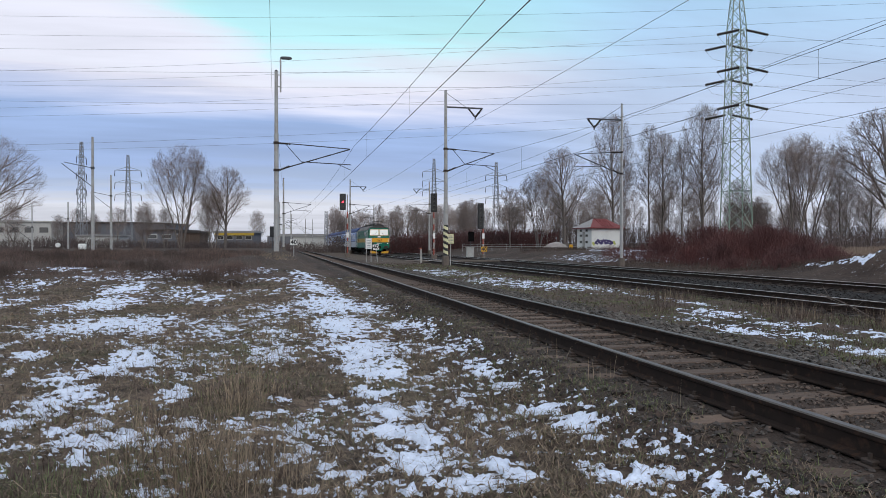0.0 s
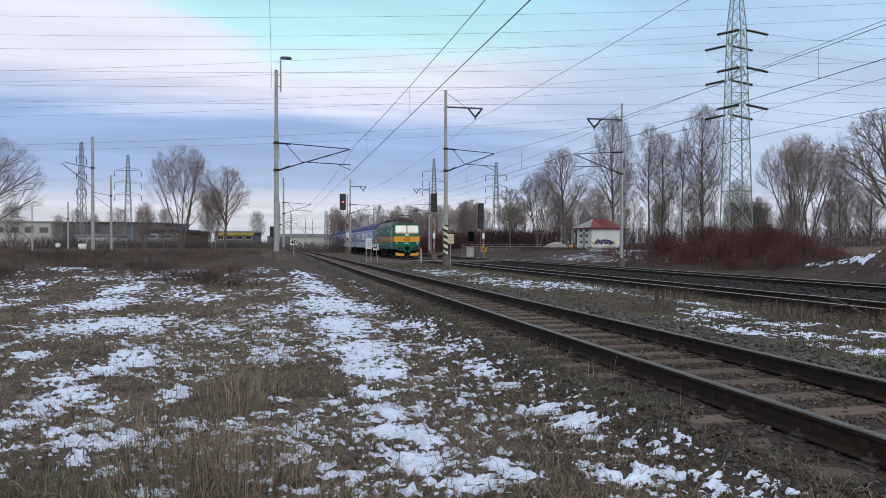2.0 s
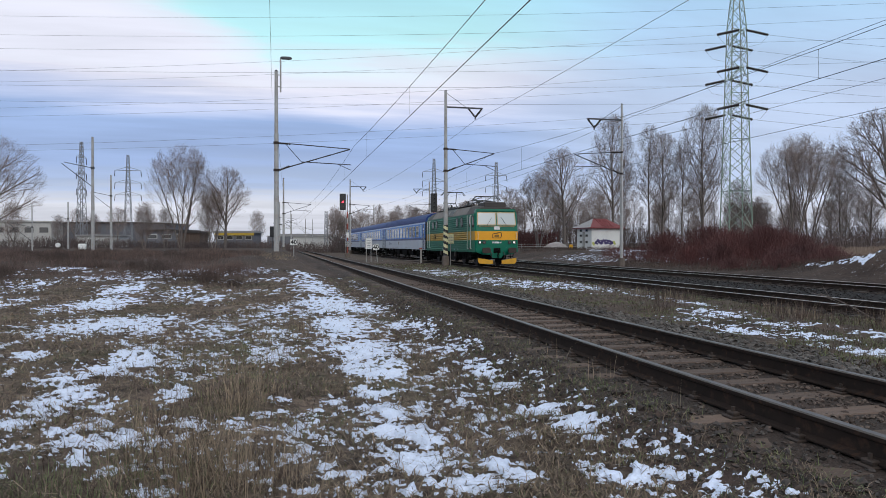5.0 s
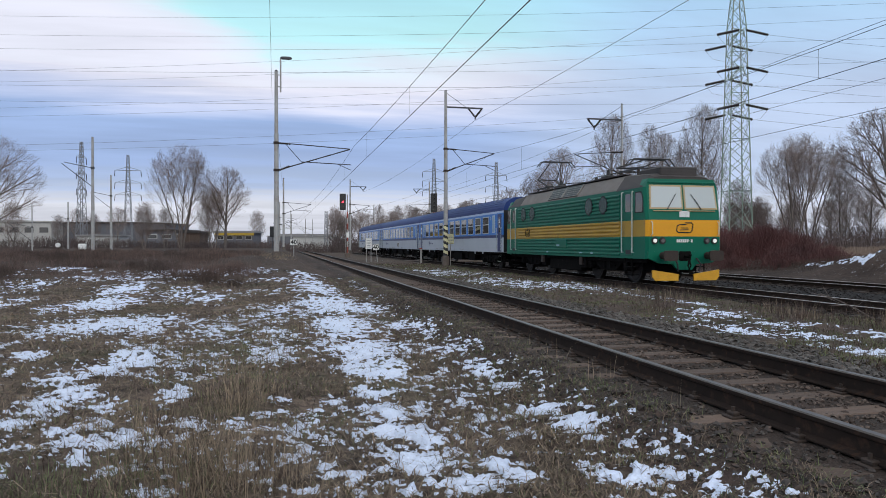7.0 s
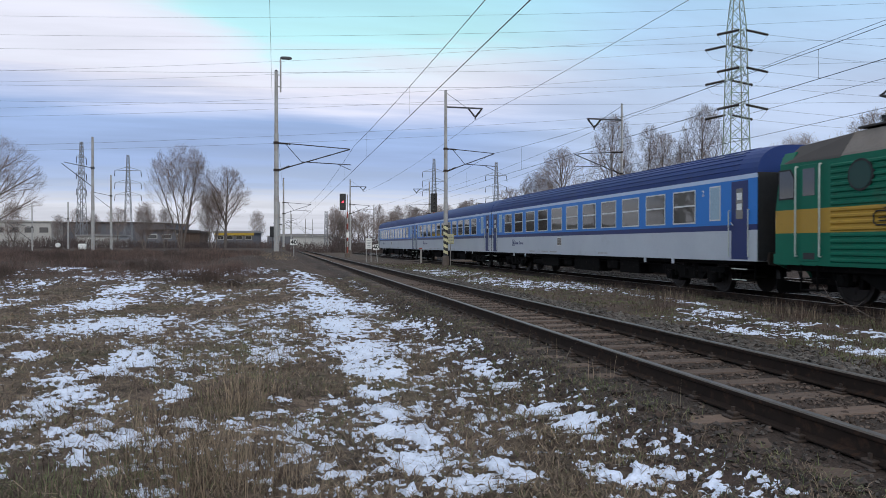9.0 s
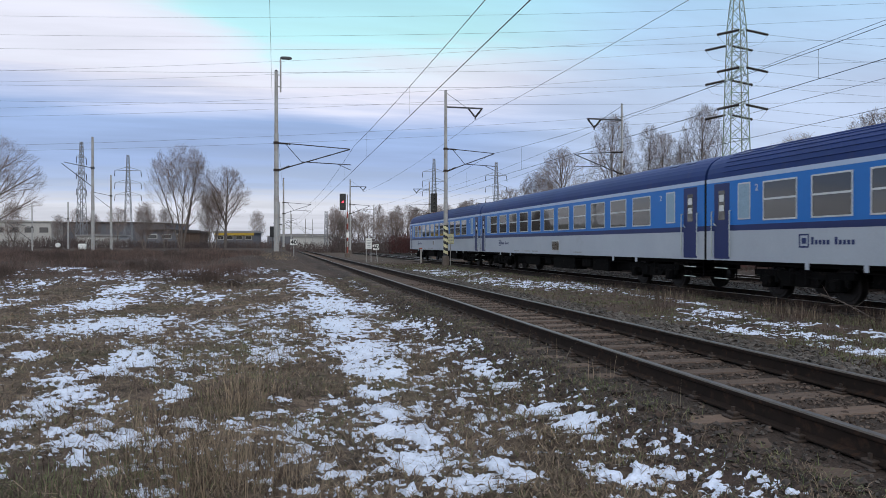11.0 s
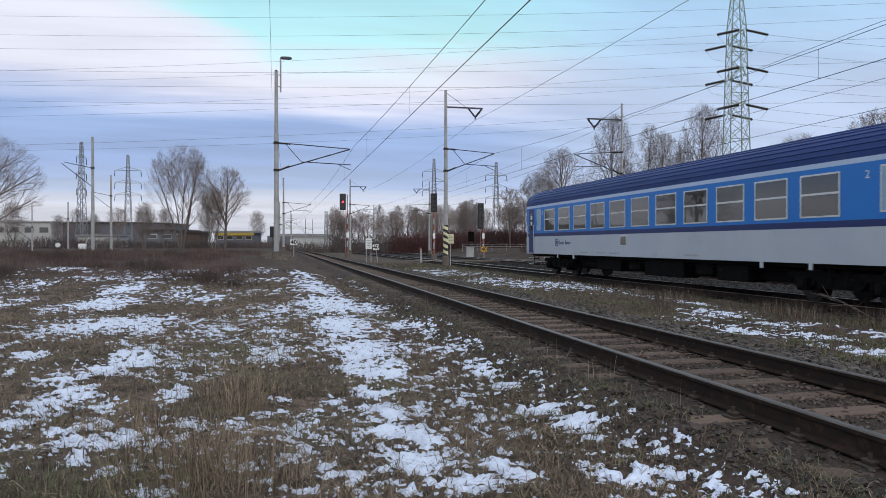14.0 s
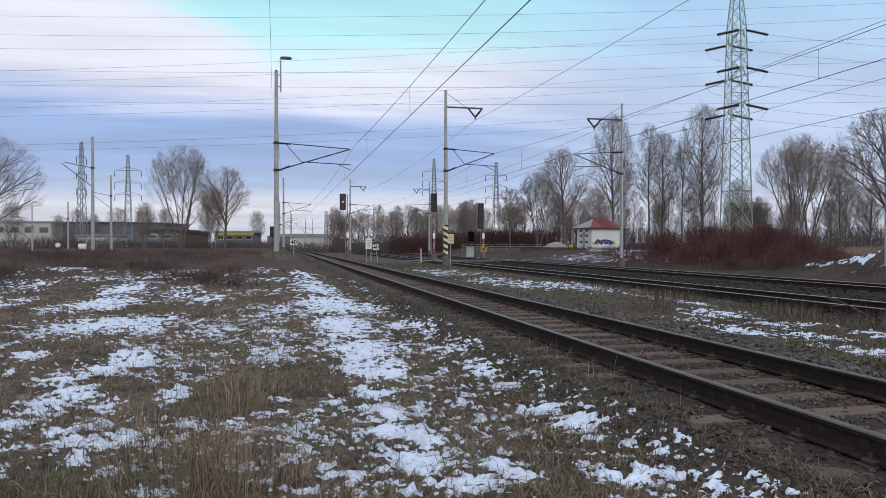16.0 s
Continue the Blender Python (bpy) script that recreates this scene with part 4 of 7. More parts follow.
            for z in (0.32, 0.60):
                st.box(min(x, x - s * .3), max(x, x - s * .3), yd + .03, yd + .59, z, z + .03)
            for yy in (yd + .03, yd + .57):
                st.box(min(x - s * .04, x), max(x - s * .04, x), yy, yy + .03, 0.3, 0.95)
            part("footstep", st, M["gear"], t)
        for yw in (0.90, 15.42):
            x = s * (W + 0.006)
            y0, y1 = yw, yw + 0.5
            fr = Shape().prism([(y0 - .04, 2.56), (y1 + .04, 2.56), (y1 + .04, 3.32), (y0 + .10, 3.32), (y0 - .04, 3.1)], "x", min(x, x - s * .03), max(x, x - s * .03))
            w = part("cab_side_window", fr, M["rubber"], t)
            part("pane", Shape().prism([(y0, 2.6), (y1, 2.6), (y1, 3.28), (y0 + .12, 3.28), (y0, 3.08)], "x", min(x, x + s * .006), max(x, x + s * .006)), M["glassdark"], w)
        for yw in (3.97, 5.3, 12.0, 13.3):
            x = s * (W + 0.034)
            ring = Shape().disc((x - s * .03, yw, 2.98), "x", 0.36, s * 0.035, 20)
            w = part("porthole", ring, M["rubber"], t, "round engine-room window")
            part("pane", Shape().disc((x, yw, 2.98), "x", 0.31, s * 0.012, 20), M["glassport"], w)
        # lettering plates and small lockers on the sole bar
        x = s * (W + 0.04)
        part("side_mark", Shape().path([(x, 12.58, 2.16), (x, 12.86, 2.16), (x, 12.93, 2.09), (x, 12.93, 1.92), (x, 12.86, 1.86), (x, 12.62, 1.86)], .018, 6)
             .path([(x, 12.80, 2.02), (x, 12.50, 2.02), (x, 12.50, 1.95), (x, 12.80, 1.95)], .014, 6)
             .path([(x, 12.66, 2.22), (x, 12.42, 2.22), (x, 12.36, 2.15), (x, 12.36, 1.94), (x, 12.43, 1.86), (x, 12.62, 1.86)], .018, 6), M["rubber"], t, "dark outlined mark on the band")
        part("access_hatch", Shape().box(min(x, x - s * .03), max(x, x - s * .03), 7.6, 8.9, 1.30, 1.66, .006), M["green"], t)
        for yl in (4.9, 6.0, 9.8):
            part("side_lettering", Shape().box(min(x, x - s * .02), max(x, x - s * .02), yl, yl + .22, 1.06, 1.12), M["frosted"], t)
        part("side_plate", Shape().box(min(x, x - s * .02), max(x, x - s * .02), 8.4, 8.75, 1.36, 1.44), M["frosted"], t, "small blue plate")
    # ends
    for end, (ye, dr) in enumerate(((Y0, 1), (Y1, -1))):
        def yy(z, out):
            return ye + dr * (rake(z) - out)
        for s in (-1, 1):
            x0, x1 = sorted((s * 0.09, s * 1.27))
            def pane_ring(g, out):
                a, b = x0 - g if s > 0 else x0 - g, x1 + g
                z0, z1 = 2.74 - g, 3.48 + g
                return [(a, yy(z0, out), z0), (b, yy(z0, out), z0), (b - (.05 if s > 0 else 0), yy(z1, out), z1), (a + (.05 if s < 0 else 0), yy(z1, out), z1)]
            gas = Shape().loft([pane_ring(0.06, -0.02), pane_ring(0.06, 0.02)])
            w = part("windscreen", gas, M["tan"], t, "windscreen in a tan gasket")
            part("pane", Shape().loft([pane_ring(0, 0.0), pane_ring(0, 0.026)]), M["glasswind"], w)
            wp = Shape()
            wp.tube((s * 0.66, yy(2.68, .05), 2.68), (s * 0.42, yy(3.05, .06), 3.05), 0.014, None, 4)
            wp.tube((s * 0.52, yy(2.88, .05), 2.88), (s * 0.30, yy(3.22, .05), 3.22), 0.012, None, 4)
            part("wiper", wp, M["black"], w)
            part("sill_rail", Shape().tube((s * 0.12, yy(2.62, .05), 2.62), (s * 1.2, yy(2.62, .05), 2.62), 0.02, None, 5), M["tan"], t)
            for k, xl in enumerate((1.17, 0.87)):
                rim = Shape().disc((s * xl, ye + dr * .01, 1.57), "y", 0.12, -dr * 0.05, 16)
                hl = part("headlight", rim, M["rubber"], t)
                lit = end == 0 and k == 0
                part("lens", Shape().disc((s * xl, ye - dr * .04, 1.57), "y", 0.07, -dr * 0.025, 14), M["headlamp"] if lit else M["glassdark"], hl, "lit headlamp lens" if lit else "")
            # pilot plough
            pl = Shape()
            a, b = sorted((s * 0.30, s * 1.30))
            pl.prism([(a, 0.17), (b - (.12 if s > 0 else 0), 0.17), (b, 0.3), (b, 0.55), (a, 0.40)] if s > 0 else [(a, 0.3), (a + .12, 0.17), (b, 0.17), (b, 0.40), (a, 0.55)],
                     "y", ye - dr * .12, ye - dr * .06)
            part("pilot_plough", pl, M["yellow"] if end == 0 else M["gear"], t, "yellow rail guard plate" if end == 0 else "")
            hr = Shape().path([(s * 1.30, ye - dr * .02, 1.75), (s * 1.30, ye - dr * .1, 1.8), (s * 1.30, ye - dr * .1, 2.2), (s * 1.30, ye - dr * .02, 2.25)], 0.018, 5)
            part("end_handrail", hr, M["silver"], t)
            hose = Shape().path([(s * .42, ye - dr * .08, .95), (s * .45, ye - dr * .3, .75), (s * .40, ye - dr * .25, .5)], 0.03, 6)
            part("brake_hose", hose, M["rubber"], t)
        gutter = Shape().box(-1.33, 1.33, min(yy(3.62, 0), yy(3.62, .05)), max(yy(3.62, 0), yy(3.62, .05)), 3.60, 3.66, .01)
        part("drip_rail", gutter, M["green"], t)
        num = Shape().box(-0.2, 0.2, min(yy(2.5, .0), yy(2.5, .03)), max(yy(2.5, 0), yy(2.5, .03)), 2.40, 2.62, .01)
        part("number_box", num, M["white"], t, "small white lamp box")
        apron = Shape()
        apron.prism([(-1.42, 0.95), (-1.0, 0.78), (-0.45, 0.74), (-0.28, 0.55), (0.28, 0.55), (0.45, 0.74), (1.0, 0.78), (1.42, 0.95), (1.42, 1.2), (-1.42, 1.2)], "y", ye - dr * .03, ye + dr * .1)
        part("end_apron", apron, M["green"], t)
        hook = Shape().box(-0.24, 0.24, min(ye, ye - dr * .06), max(ye, ye - dr * .06), .86, 1.2, .04)
        hook.path([(0, ye - dr * .05, 1.02), (0, ye - dr * .34, 1.0), (0, ye - dr * .38, 1.1)], 0.045, 7)
        hook.path([(0, ye - dr * .3, .98), (.05, ye - dr * .32, .7), (0, ye - dr * .28, .52), (-.05, ye - dr * .32, .7), (0, ye - dr * .3, .98)], 0.03, 6)
        part("coupling_hook", hook, M["gear"], t)
        # operator's mark as a plain shape, number as plain bars
        mk = Shape()
        yo = ye - dr * .004
        mk.path([(.06, yo, 2.14), (-.20, yo, 2.14), (-.29, yo, 2.08), (-.31, yo, 1.92), (-.25, yo, 1.86), (.0, yo, 1.86)], .021, 6)
        mk.path([(-.14, yo, 2.02), (.13, yo, 2.02), (.15, yo, 1.96), (-.17, yo, 1.95)], .016, 6)
        mk.path([(.02, yo, 2.20), (.27, yo, 2.20), (.33, yo, 2.14), (.29, yo, 1.93), (.21, yo, 1.86), (-.0, yo, 1.86)], .021, 6)
        part("operator_mark", mk, M["rubber"], t, "dark outlined mark")
        bars = Shape()
        for i in range(8):
            if i == 6:
                bars.box(-.31 + i * .08, -.26 + i * .08, ye - dr * .006 - .004, ye - dr * .006 + .004, 1.555, 1.575)
            else:
                bars.box(-.31 + i * .08, -.25 + i * .08, ye - dr * .006 - .004, ye - dr * .006 + .004, 1.51, 1.62)
        part("number_bars", bars, M["white"], t)
        buffers(t, ye + dr * 0.0, dr * 1.0)
    # underframe
    uf = Shape()
    uf.box(-1.30, 1.30, 0.9, 15.9, 0.78, 0.95, .02)
    uf.box(-1.25, 1.25, 6.6, 10.2, 0.30, 0.80, .04)
    # added opaque core, keeps the space under the floor as dark as shade
    uf.box(-.8, .8, 1.2, 15.6, 0.45, 0.80, .02)
    uf.box(-1.35, -1.1, 5.9, 6.4, 0.45, 0.95, .02)
    uf.box(-1.35, -1.1, 10.5, 11.0, 0.45, 0.95, .02)
    part("underframe", uf, M["gear"], t)
    for yb in (6.1, 10.6):
        part("sandbox", Shape().box(-1.44, -1.2, yb, yb + .30, 0.58, 0.92, .02), M["iron"], t, "dark sand box")
    sets = []
    for yc in (4.25, 12.55):
        bogie(t, yc, 3.2, 0.61, 5.0, 0.38, 0.86)
        for e in (-1.6, 1.6):
            sets.append((wheelset(t, yc + e, 0.61), 0.61, yc + e))
    # pantographs
    for yb, up in ((3.6, False), (12.9, True)):
        p = part("pantograph", Shape().box(-0.62, 0.62, yb - .75, yb - .67, 4.32, 4.38).box(-0.62, 0.62, yb + .67, yb + .75, 4.32, 4.38)
                 .box(-0.62, -0.56, yb - .75, yb + .75, 4.3, 4.36).box(0.56, 0.62, yb - .75, yb + .75, 4.3, 4.36), M["black"], t)
        ins = Shape()
        for sx in (-.55, .55):
            for sy in (-.7, .7):
                insulator_rod(ins, (sx, yb + sy, 4.02), (sx, yb + sy, 4.32), 0.08, 5)
        part("insulator", ins, M["insulator"], p)
        arms = Shape()
        knee, head = (yb + .85 if up else yb + 1.15, 4.85 if up else 4.55), (yb - .35, 5.62) if up else (yb - .55, 4.66)
        for sx in (-.35, .35):
            arms.tube((sx, yb - .4, 4.36), (sx * 1.5, knee[0], knee[1]), 0.035, None, 6)
            arms.tube((sx * 1.5, knee[0], knee[1]), (sx * .9, head[0], head[1]), 0.026, None, 6)
        arms.tube((-.55, knee[0], knee[1]), (.55, knee[0], knee[1]), 0.03, None, 6)
        arms.tube((0, yb - .2, 4.38), (0, knee[0] - .15, knee[1] - .05), 0.02, None, 5)
        part("arm", arms, M["black"], p)
        sp = Shape()
        for sx in (-.3, .3):
            sp.tube((sx, yb - .6, 4.40), (sx, yb + .3, 4.46), 0.045, None, 8)
        part("raising_spring", sp, M["black"], p)
        bow = Shape()
        for dy in (-.16, .16):
            bow.path([(-.98, head[0] + dy, head[1] - .22), (-.75, head[0] + dy, head[1] + .05), (.75, head[0] + dy, head[1] + .05), (.98, head[0] + dy, head[1] - .22)], 0.028, 6)
        for sx in (-.45, .45):
            bow.tube((sx, head[0] - .16, head[1] + .04), (sx, head[0] + .16, head[1] + .04), 0.018, None, 5)
        part("collector_head", bow, M["black"], p)
    # roof gear
    g = Shape()
    for y in (5.6, 6.3, 7.0, 10.6, 11.2):
        insulator_rod(g, (-.35, y, 4.05), (-.35, y, 4.36), 0.09, 4)
        insulator_rod(g, (.35, y, 4.05), (.35, y, 4.36), 0.09, 4)
    g.path([(-.35, 5.0, 4.38), (-.35, 7.2, 4.38), (0, 8.5, 4.3), (-.35, 10.4, 4.38), (-.35, 11.4, 4.38)], 0.022, 5)
    part("roof_insulator", g, M["insulator"], t, "brown roof insulators with busbar")
    for yq in (4.9, 9.9):
        rs = Shape().box(-.9, -.5, yq, yq + .5, 4.06, 4.26, .03)
        rs.tube((-.7, yq + .25, 4.26), (-.7, yq + .25, 4.5), .09, .06, 8)
        part("surge_arrester", rs, M["black"], t)
    rb = Shape().box(-.3, .3, 6.0, 6.9, 4.07, 4.34, .04)
    part("breaker_box", rb, M["locoroof"], t)
    walkway = Shape()
    for sx in (-.95, .95):
        walkway.box(sx - .16, sx + .16, 3.0, 13.8, 4.08, 4.12)
    part("roof_walkway", walkway, M["darkroof"], t)
    return t, sets


def build_coach(doors_label, ribbed=True, first=2.99, pitch=1.765):
    t = thing("passenger_coach", doors_label, "railway coach", group="coaches of the train")
    W, Lc = 1.43, 24.5
    Y0, Y1 = 0.06, Lc - 0.06
    levels = [(0.98, 1.83, "ltgrey", 0.0), (1.83, 1.99, "navy", 0.002), (1.99, 3.25, "blue", 0.0), (3.25, 3.37, "stripe", 0.002)]
    names = {"ltgrey": ("lower_side", "pale grey lower side"), "navy": ("waist_stripe", "navy stripe"), "blue": ("window_side", "mid-blue window band"),
             "stripe": ("cantrail_stripe", "light stripe below the roof")}
    for z0, z1, m, out in levels:
        s = Shape()
        w = W + out
        s.loft([[(-w, Y0, z), (w, Y0, z), (w, Y1, z), (-w, Y1, z)] for z in (z0, z1)])
        part(names[m][0], s, M[m], t, names[m][1])
    # roof: flat arch with ribs
    arch = [(W * math.copysign(abs(math.cos(a)) ** 0.66, math.cos(a)), 3.35 + 0.85 * abs(math.sin(a)) ** 0.88) for a in [math.pi * i / 18 for i in range(19)]]
    roof = Shape()
    rings = []
    for y, k, dz in ((Y0, 0.96, 0.0), (Y0 + .25, 0.99, 0.0), (Y0 + .8, 1, 0), (Y1 - .8, 1, 0), (Y1 - .25, 0.99, 0), (Y1, 0.96, 0)):
        rings.append([(x * (0.99 if k < 1 else 1.0), y, 3.35 + (z - 3.35) * k) for x, z in arch])
    roof.loft(rings)
    part("roof", roof, M["coachroof"], t, "ribbed dark blue roof")
    for s in (-1, 1) if ribbed else ():
        ribs = Shape()
        for i in range(1, 9):
            x, z = arch[i] if s > 0 else arch[18 - i]
            n = Vector((x, 0, (z - 2.6))).normalized()
            ribs.tube((x + n.x * .004, Y0 + .8, z + n.z * .004), (x + n.x * .004, Y1 - .8, z + n.z * .004), 0.016, None, 5)
        part("roof_rib", ribs, M["coachroof"], t)
    for y in (1.3, 2.3, 22.1, 23.1):
        vents = Shape()
        vents.loft([[(-.98 + a, y + b, z - a * .35), (-.98 - a, y + b, z - .1 - a * .35), (-.98 - a, y - b, z - .1 - a * .35), (-.98 + a, y - b, z - a * .35)] for a, b, z in ((.16, .26, 4.06), (.13, .22, 4.17))])
        part("roof_vent", vents, M["navy"], t)
    # windows: sliding upper light over a fixed lower light
    for s in (-1, 1):
        for k in range(11):
            y0 = first + k * pitch
            y1 = y0 + 1.20
            x = s * W
            fr = Shape()
            xo, xi = x + s * .014, x - s * .01
            lo, hi = min(xo, xi), max(xo, xi)
            zb, zt, zm = 2.12, 3.08, 2.64
            for a, b, c, d in ((y0 - .04, y1 + .04, zb - .04, zb), (y0 - .04, y1 + .04, zt, zt + .04), (y0 - .04, y0, zb, zt), (y1, y1 + .04, zb, zt), (y0, y1, zm - .025, zm + .025)):
                fr.box(lo, hi, a, b, c, d)
            w = part("window", fr, M["alu"], t, "sliding window in an aluminium frame")
            part("pane", Shape().box(min(x, x + s * .004), max(x, x + s * .004), y0, y1, zb, zm - .025), M["glassdark"], w)
            part("pane", Shape().box(min(x, x + s * .007), max(x, x + s * .007), y0, y1, zm + .025, zt), M["glassdark"], w)
        for y0, y1 in ((1.72, 2.18), (Lc - 2.06, Lc - 1.60)):
            x = s * W
            w = part("washroom_window", Shape().box(min(x, x + s * .012), max(x, x + s * .012), y0 - .04, y1 + .04, 2.13, 3.15, .004), M["alu"], t)
            part("pane", Shape().box(min(x, x + s * .016), max(x, x + s * .016), y0, y1, 2.17, 3.11), M["frosted"], w, "frosted glass")
        for y0, y1 in ((0.44, 1.18), (Lc - 1.18, Lc - 0.44)):
            x = s * (W + .004)
            d = part("entrance_door", Shape().box(min(x, x - s * .03), max(x, x - s * .03), y0, y1, 1.02, 3.21, .006), M["navy"], t, "navy folding door")
            part("door_window", Shape().box(min(x, x + s * .006), max(x, x + s * .006), y0 + .22, y1 - .22, 2.15, 3.0, .003), M["glassdark"], d)
            part("notice", Shape().box(min(x, x + s * .01), max(x, x + s * .01), y0 + .26, y1 - .26, 2.40, 2.58), M["white"], d, "white paper notice")
            part("notice", Shape().box(min(x, x + s * .01), max(x, x + s * .01), y0 + .26, y1 - .26, 2.68, 2.88), M["white"], d, "white paper notice")
            part("door_handle", Shape().tube((x + s * .03, y1 - .12, 1.98), (x + s * .03, y1 - .02, 2.06), .014, None, 5), M["silver"], d)
            for yy, z0, z1 in ((y0 - .06, 1.1, 2.4), (y1 + .06, 1.1, 2.4)):
                part("handrail", Shape().tube((x + s * .05, yy, z0), (x + s * .05, yy, z1), 0.018, None, 5).tube((x, yy, z0), (x + s * .05, yy, z0), .015, None, 4)
                     .tube((x, yy, z1), (x + s * .05, yy, z1), .015, None, 4), M["silver"], t)
            st = Shape()
            for z in (0.42, 0.72):
                st.box(min(x, x - s * .3), max(x, x - s * .3), y0 + .05, y1 - .05, z, z + .03)
            for yy in (y0 + .05, y1 - .08):
                st.box(min(x - s * .3, x - s * .27), max(x - s * .3, x - s * .27), yy, yy + .03, .42, 1.0)
            part("footstep", st, M["gear"], t)
            part("step_edge", Shape().box(min(x, x + s * .012), max(x, x + s * .012), y0 + .05, y1 - .05, .745, .77).box(min(x, x + s * .012), max(x, x + s * .012), y0 + .05, y1 - .05, .445, .47), M["silver"], t)
        x = s * W
        for y in (4.2, 6.0, 18.4, 20.2):
            part("skirt_bracket", Shape().box(min(x - s * .02, x + s * .01), max(x - s * .02, x + s * .01), y, y + .12, .82, 1.0), M["ltgrey"], t)
        # side mark, operator name as plain bars, and small print bars
        mk = Shape()
        xo = x + s * .004
        y = 20.2 if s < 0 else 4.3
        for a, b, c, d in ((0, .34, 1.66, 1.70), (0, .34, 1.36, 1.40), (0, .04, 1.36, 1.7), (.30, .34, 1.36, 1.7), (.09, .24, 1.46, 1.6)):
            mk.box(min(x, xo), max(x, xo), y + a, y + b, c, d)
        part("operator_mark", mk, M["navy"], t)
        for first, last in ((0, 5), (6, 11)):
            nm = Shape()
            for i in range(first, last):
                yy = y - .16 - i * .125
                nm.box(min(x, xo), max(x, xo), yy, yy + .085, 1.44, 1.62 if i in (0, 6) else 1.55)
            part("name_bars", nm, M["navy"], t)
        sm = Shape()
        for y in (14.2, 15.3, 9.0, 17.0):
            for i in range(7):
                sm.box(min(x, xo), max(x, xo), y + i * .12, y + i * .12 + .08, 1.07, 1.13)
        part("small_print", sm, M["pole"], t)
        ga, gb, gc, gd = (13.6, 14.1, 1.38, 1.78) if ribbed else (11.44, 12.32, 1.16, 1.62)
        v2 = part("vent_grille", Shape().box(min(x, x + s * .012), max(x, x + s * .012), ga, gb, gc, gd, .004), M["alu"], t)
        for i in range(9):
            z = gc + .04 + i * (gd - gc - .08) / 9
            part("slat", Shape().box(min(x + s * .012, x + s * .02), max(x + s * .012, x + s * .02), ga + .04, gb - .04, z, z + (gd - gc) / 14), M["locoroof"] if ribbed else M["rust"], v2)
        for yf in (2.56, Lc - 2.36):
            words("class_figure", "2", 0.26, M["white"], t, pose(x + s * .004, yf, 2.97, 90, 0, s * 90), "white figure")
    # ends and gangways
    for ye, d in ((Y0, 1), (Y1, -1)):
        e = Shape().box(-W + .01, W - .01, min(ye, ye - d * .03), max(ye, ye - d * .03), 1.0, 3.39, .01)
        part("end_wall", e, M["rubber"], t, "black end wall")
        gw = Shape()
        for s in (-1, 1):
            gw.loft([[(s * .62, q, 1.15), (s * .82, q, 1.15), (s * .82, q, 3.35), (s * .62, q, 3.35)] for q in (ye - d * .03, ye - d * .056)])
        gw.loft([[(-.82, q, 3.3), (.82, q, 3.3), (.7, q, 3.5), (-.7, q, 3.5)] for q in (ye - d * .03, ye - d * .056)])
        part("gangway_bellows", gw, M["rubber"], t)
        buffers(t, ye + d * .02, d * .11)
        for s in (-1, 1):
            part("corner_post", Shape().box(min(s * (W - .06), s * (W + .004)), max(s * (W - .06), s * (W + .004)), min(ye + d * .01, ye + d * .26), max(ye + d * .01, ye + d * .26), 1.0, 1.84), M["ltgrey"], t)
    # underframe and boxes
    uf = Shape().box(-1.25, 1.25, .6, Lc - .6, .86, 1.0, .02)
    # added black filler between the bogies, stands in for shadow below the floor
    uf.box(-.85, .85, 5.6, Lc - 5.6, .44, .88, .02)
    part("underframe", uf, M["gear"], t)
    for a, b, w, z in ((6.9, 8.4, 1.2, .38), (8.7, 9.6, 1.15, .5), (10.1, 12.6, 1.25, .36), (13.2, 14.1, 1.1, .5), (14.5, 16.6, 1.2, .42)):
        for x0, x1 in ((-w, -w + .6), (w - .6, w)):
            part("underfloor_box", Shape().box(x0, x1, a, b, z, .88, .03), M["gear"], t)
    tk = Shape()
    for s in (-1, 1):
        tk.tube((s * .9, 16.9, .62), (s * .9, 17.9, .62), .2, None, 10)
        tk.path([(s * 1.15, 5.4, .78), (s * 1.15, 18.8, .78)], .02, 5)
    part("air_tank", tk, M["gear"], t)
    sets = []
    for yc in (3.65, Lc - 3.65):
        bogie(t, yc, 2.4, 0.46, 3.5, 0.32, 0.72)
        for e in (-1.2, 1.2):
            sets.append((wheelset(t, yc + e, 0.46), 0.46, yc + e))
    return t, sets


LOCO, LOCO_SETS = build_locomotive()
COACHES = [build_coach("blue and pale grey passenger coach coupled behind the locomotive"),
           build_coach("blue and pale grey passenger coach in the middle, smooth roof", False, 3.27),
           build_coach("blue and pale grey passenger coach at the tail of the train", True, 3.38, 1.725)]


def train_front(t):
    """Where the leading buffers stand along the line at t seconds: about 11 m/s, pulling away a little at the end."""
    return 99.2 - 11.03 * t - 0.035 * max(0.0, t - 13.0) ** 2


def motions():
    """The train rolls along the main line; every wheelset turns with it."""
    offsets = [0.0, 16.8, 41.3, 65.8]
    for ob, off in zip([LOCO] + [c for c, _ in COACHES], offsets):
        walk(ob, [(t, pose(X_B, train_front(t) + off, RAIL_B)) for t in np.arange(0, 16.01, 0.5)])
    for sets in [LOCO_SETS] + [s for _, s in COACHES]:
        for w, r, y in sets:
            rows = []
            for i in range(0, 481):
                t = i / FPS
                turn = math.degrees((99.2 - train_front(t)) / r)
                rows.append((t, pose(0, y, r, turn % 360)))
            walk(w, rows)


# ---- the country round the railway ----
_c, _s = math.cos(radians(13.09)), math.sin(radians(13.09))


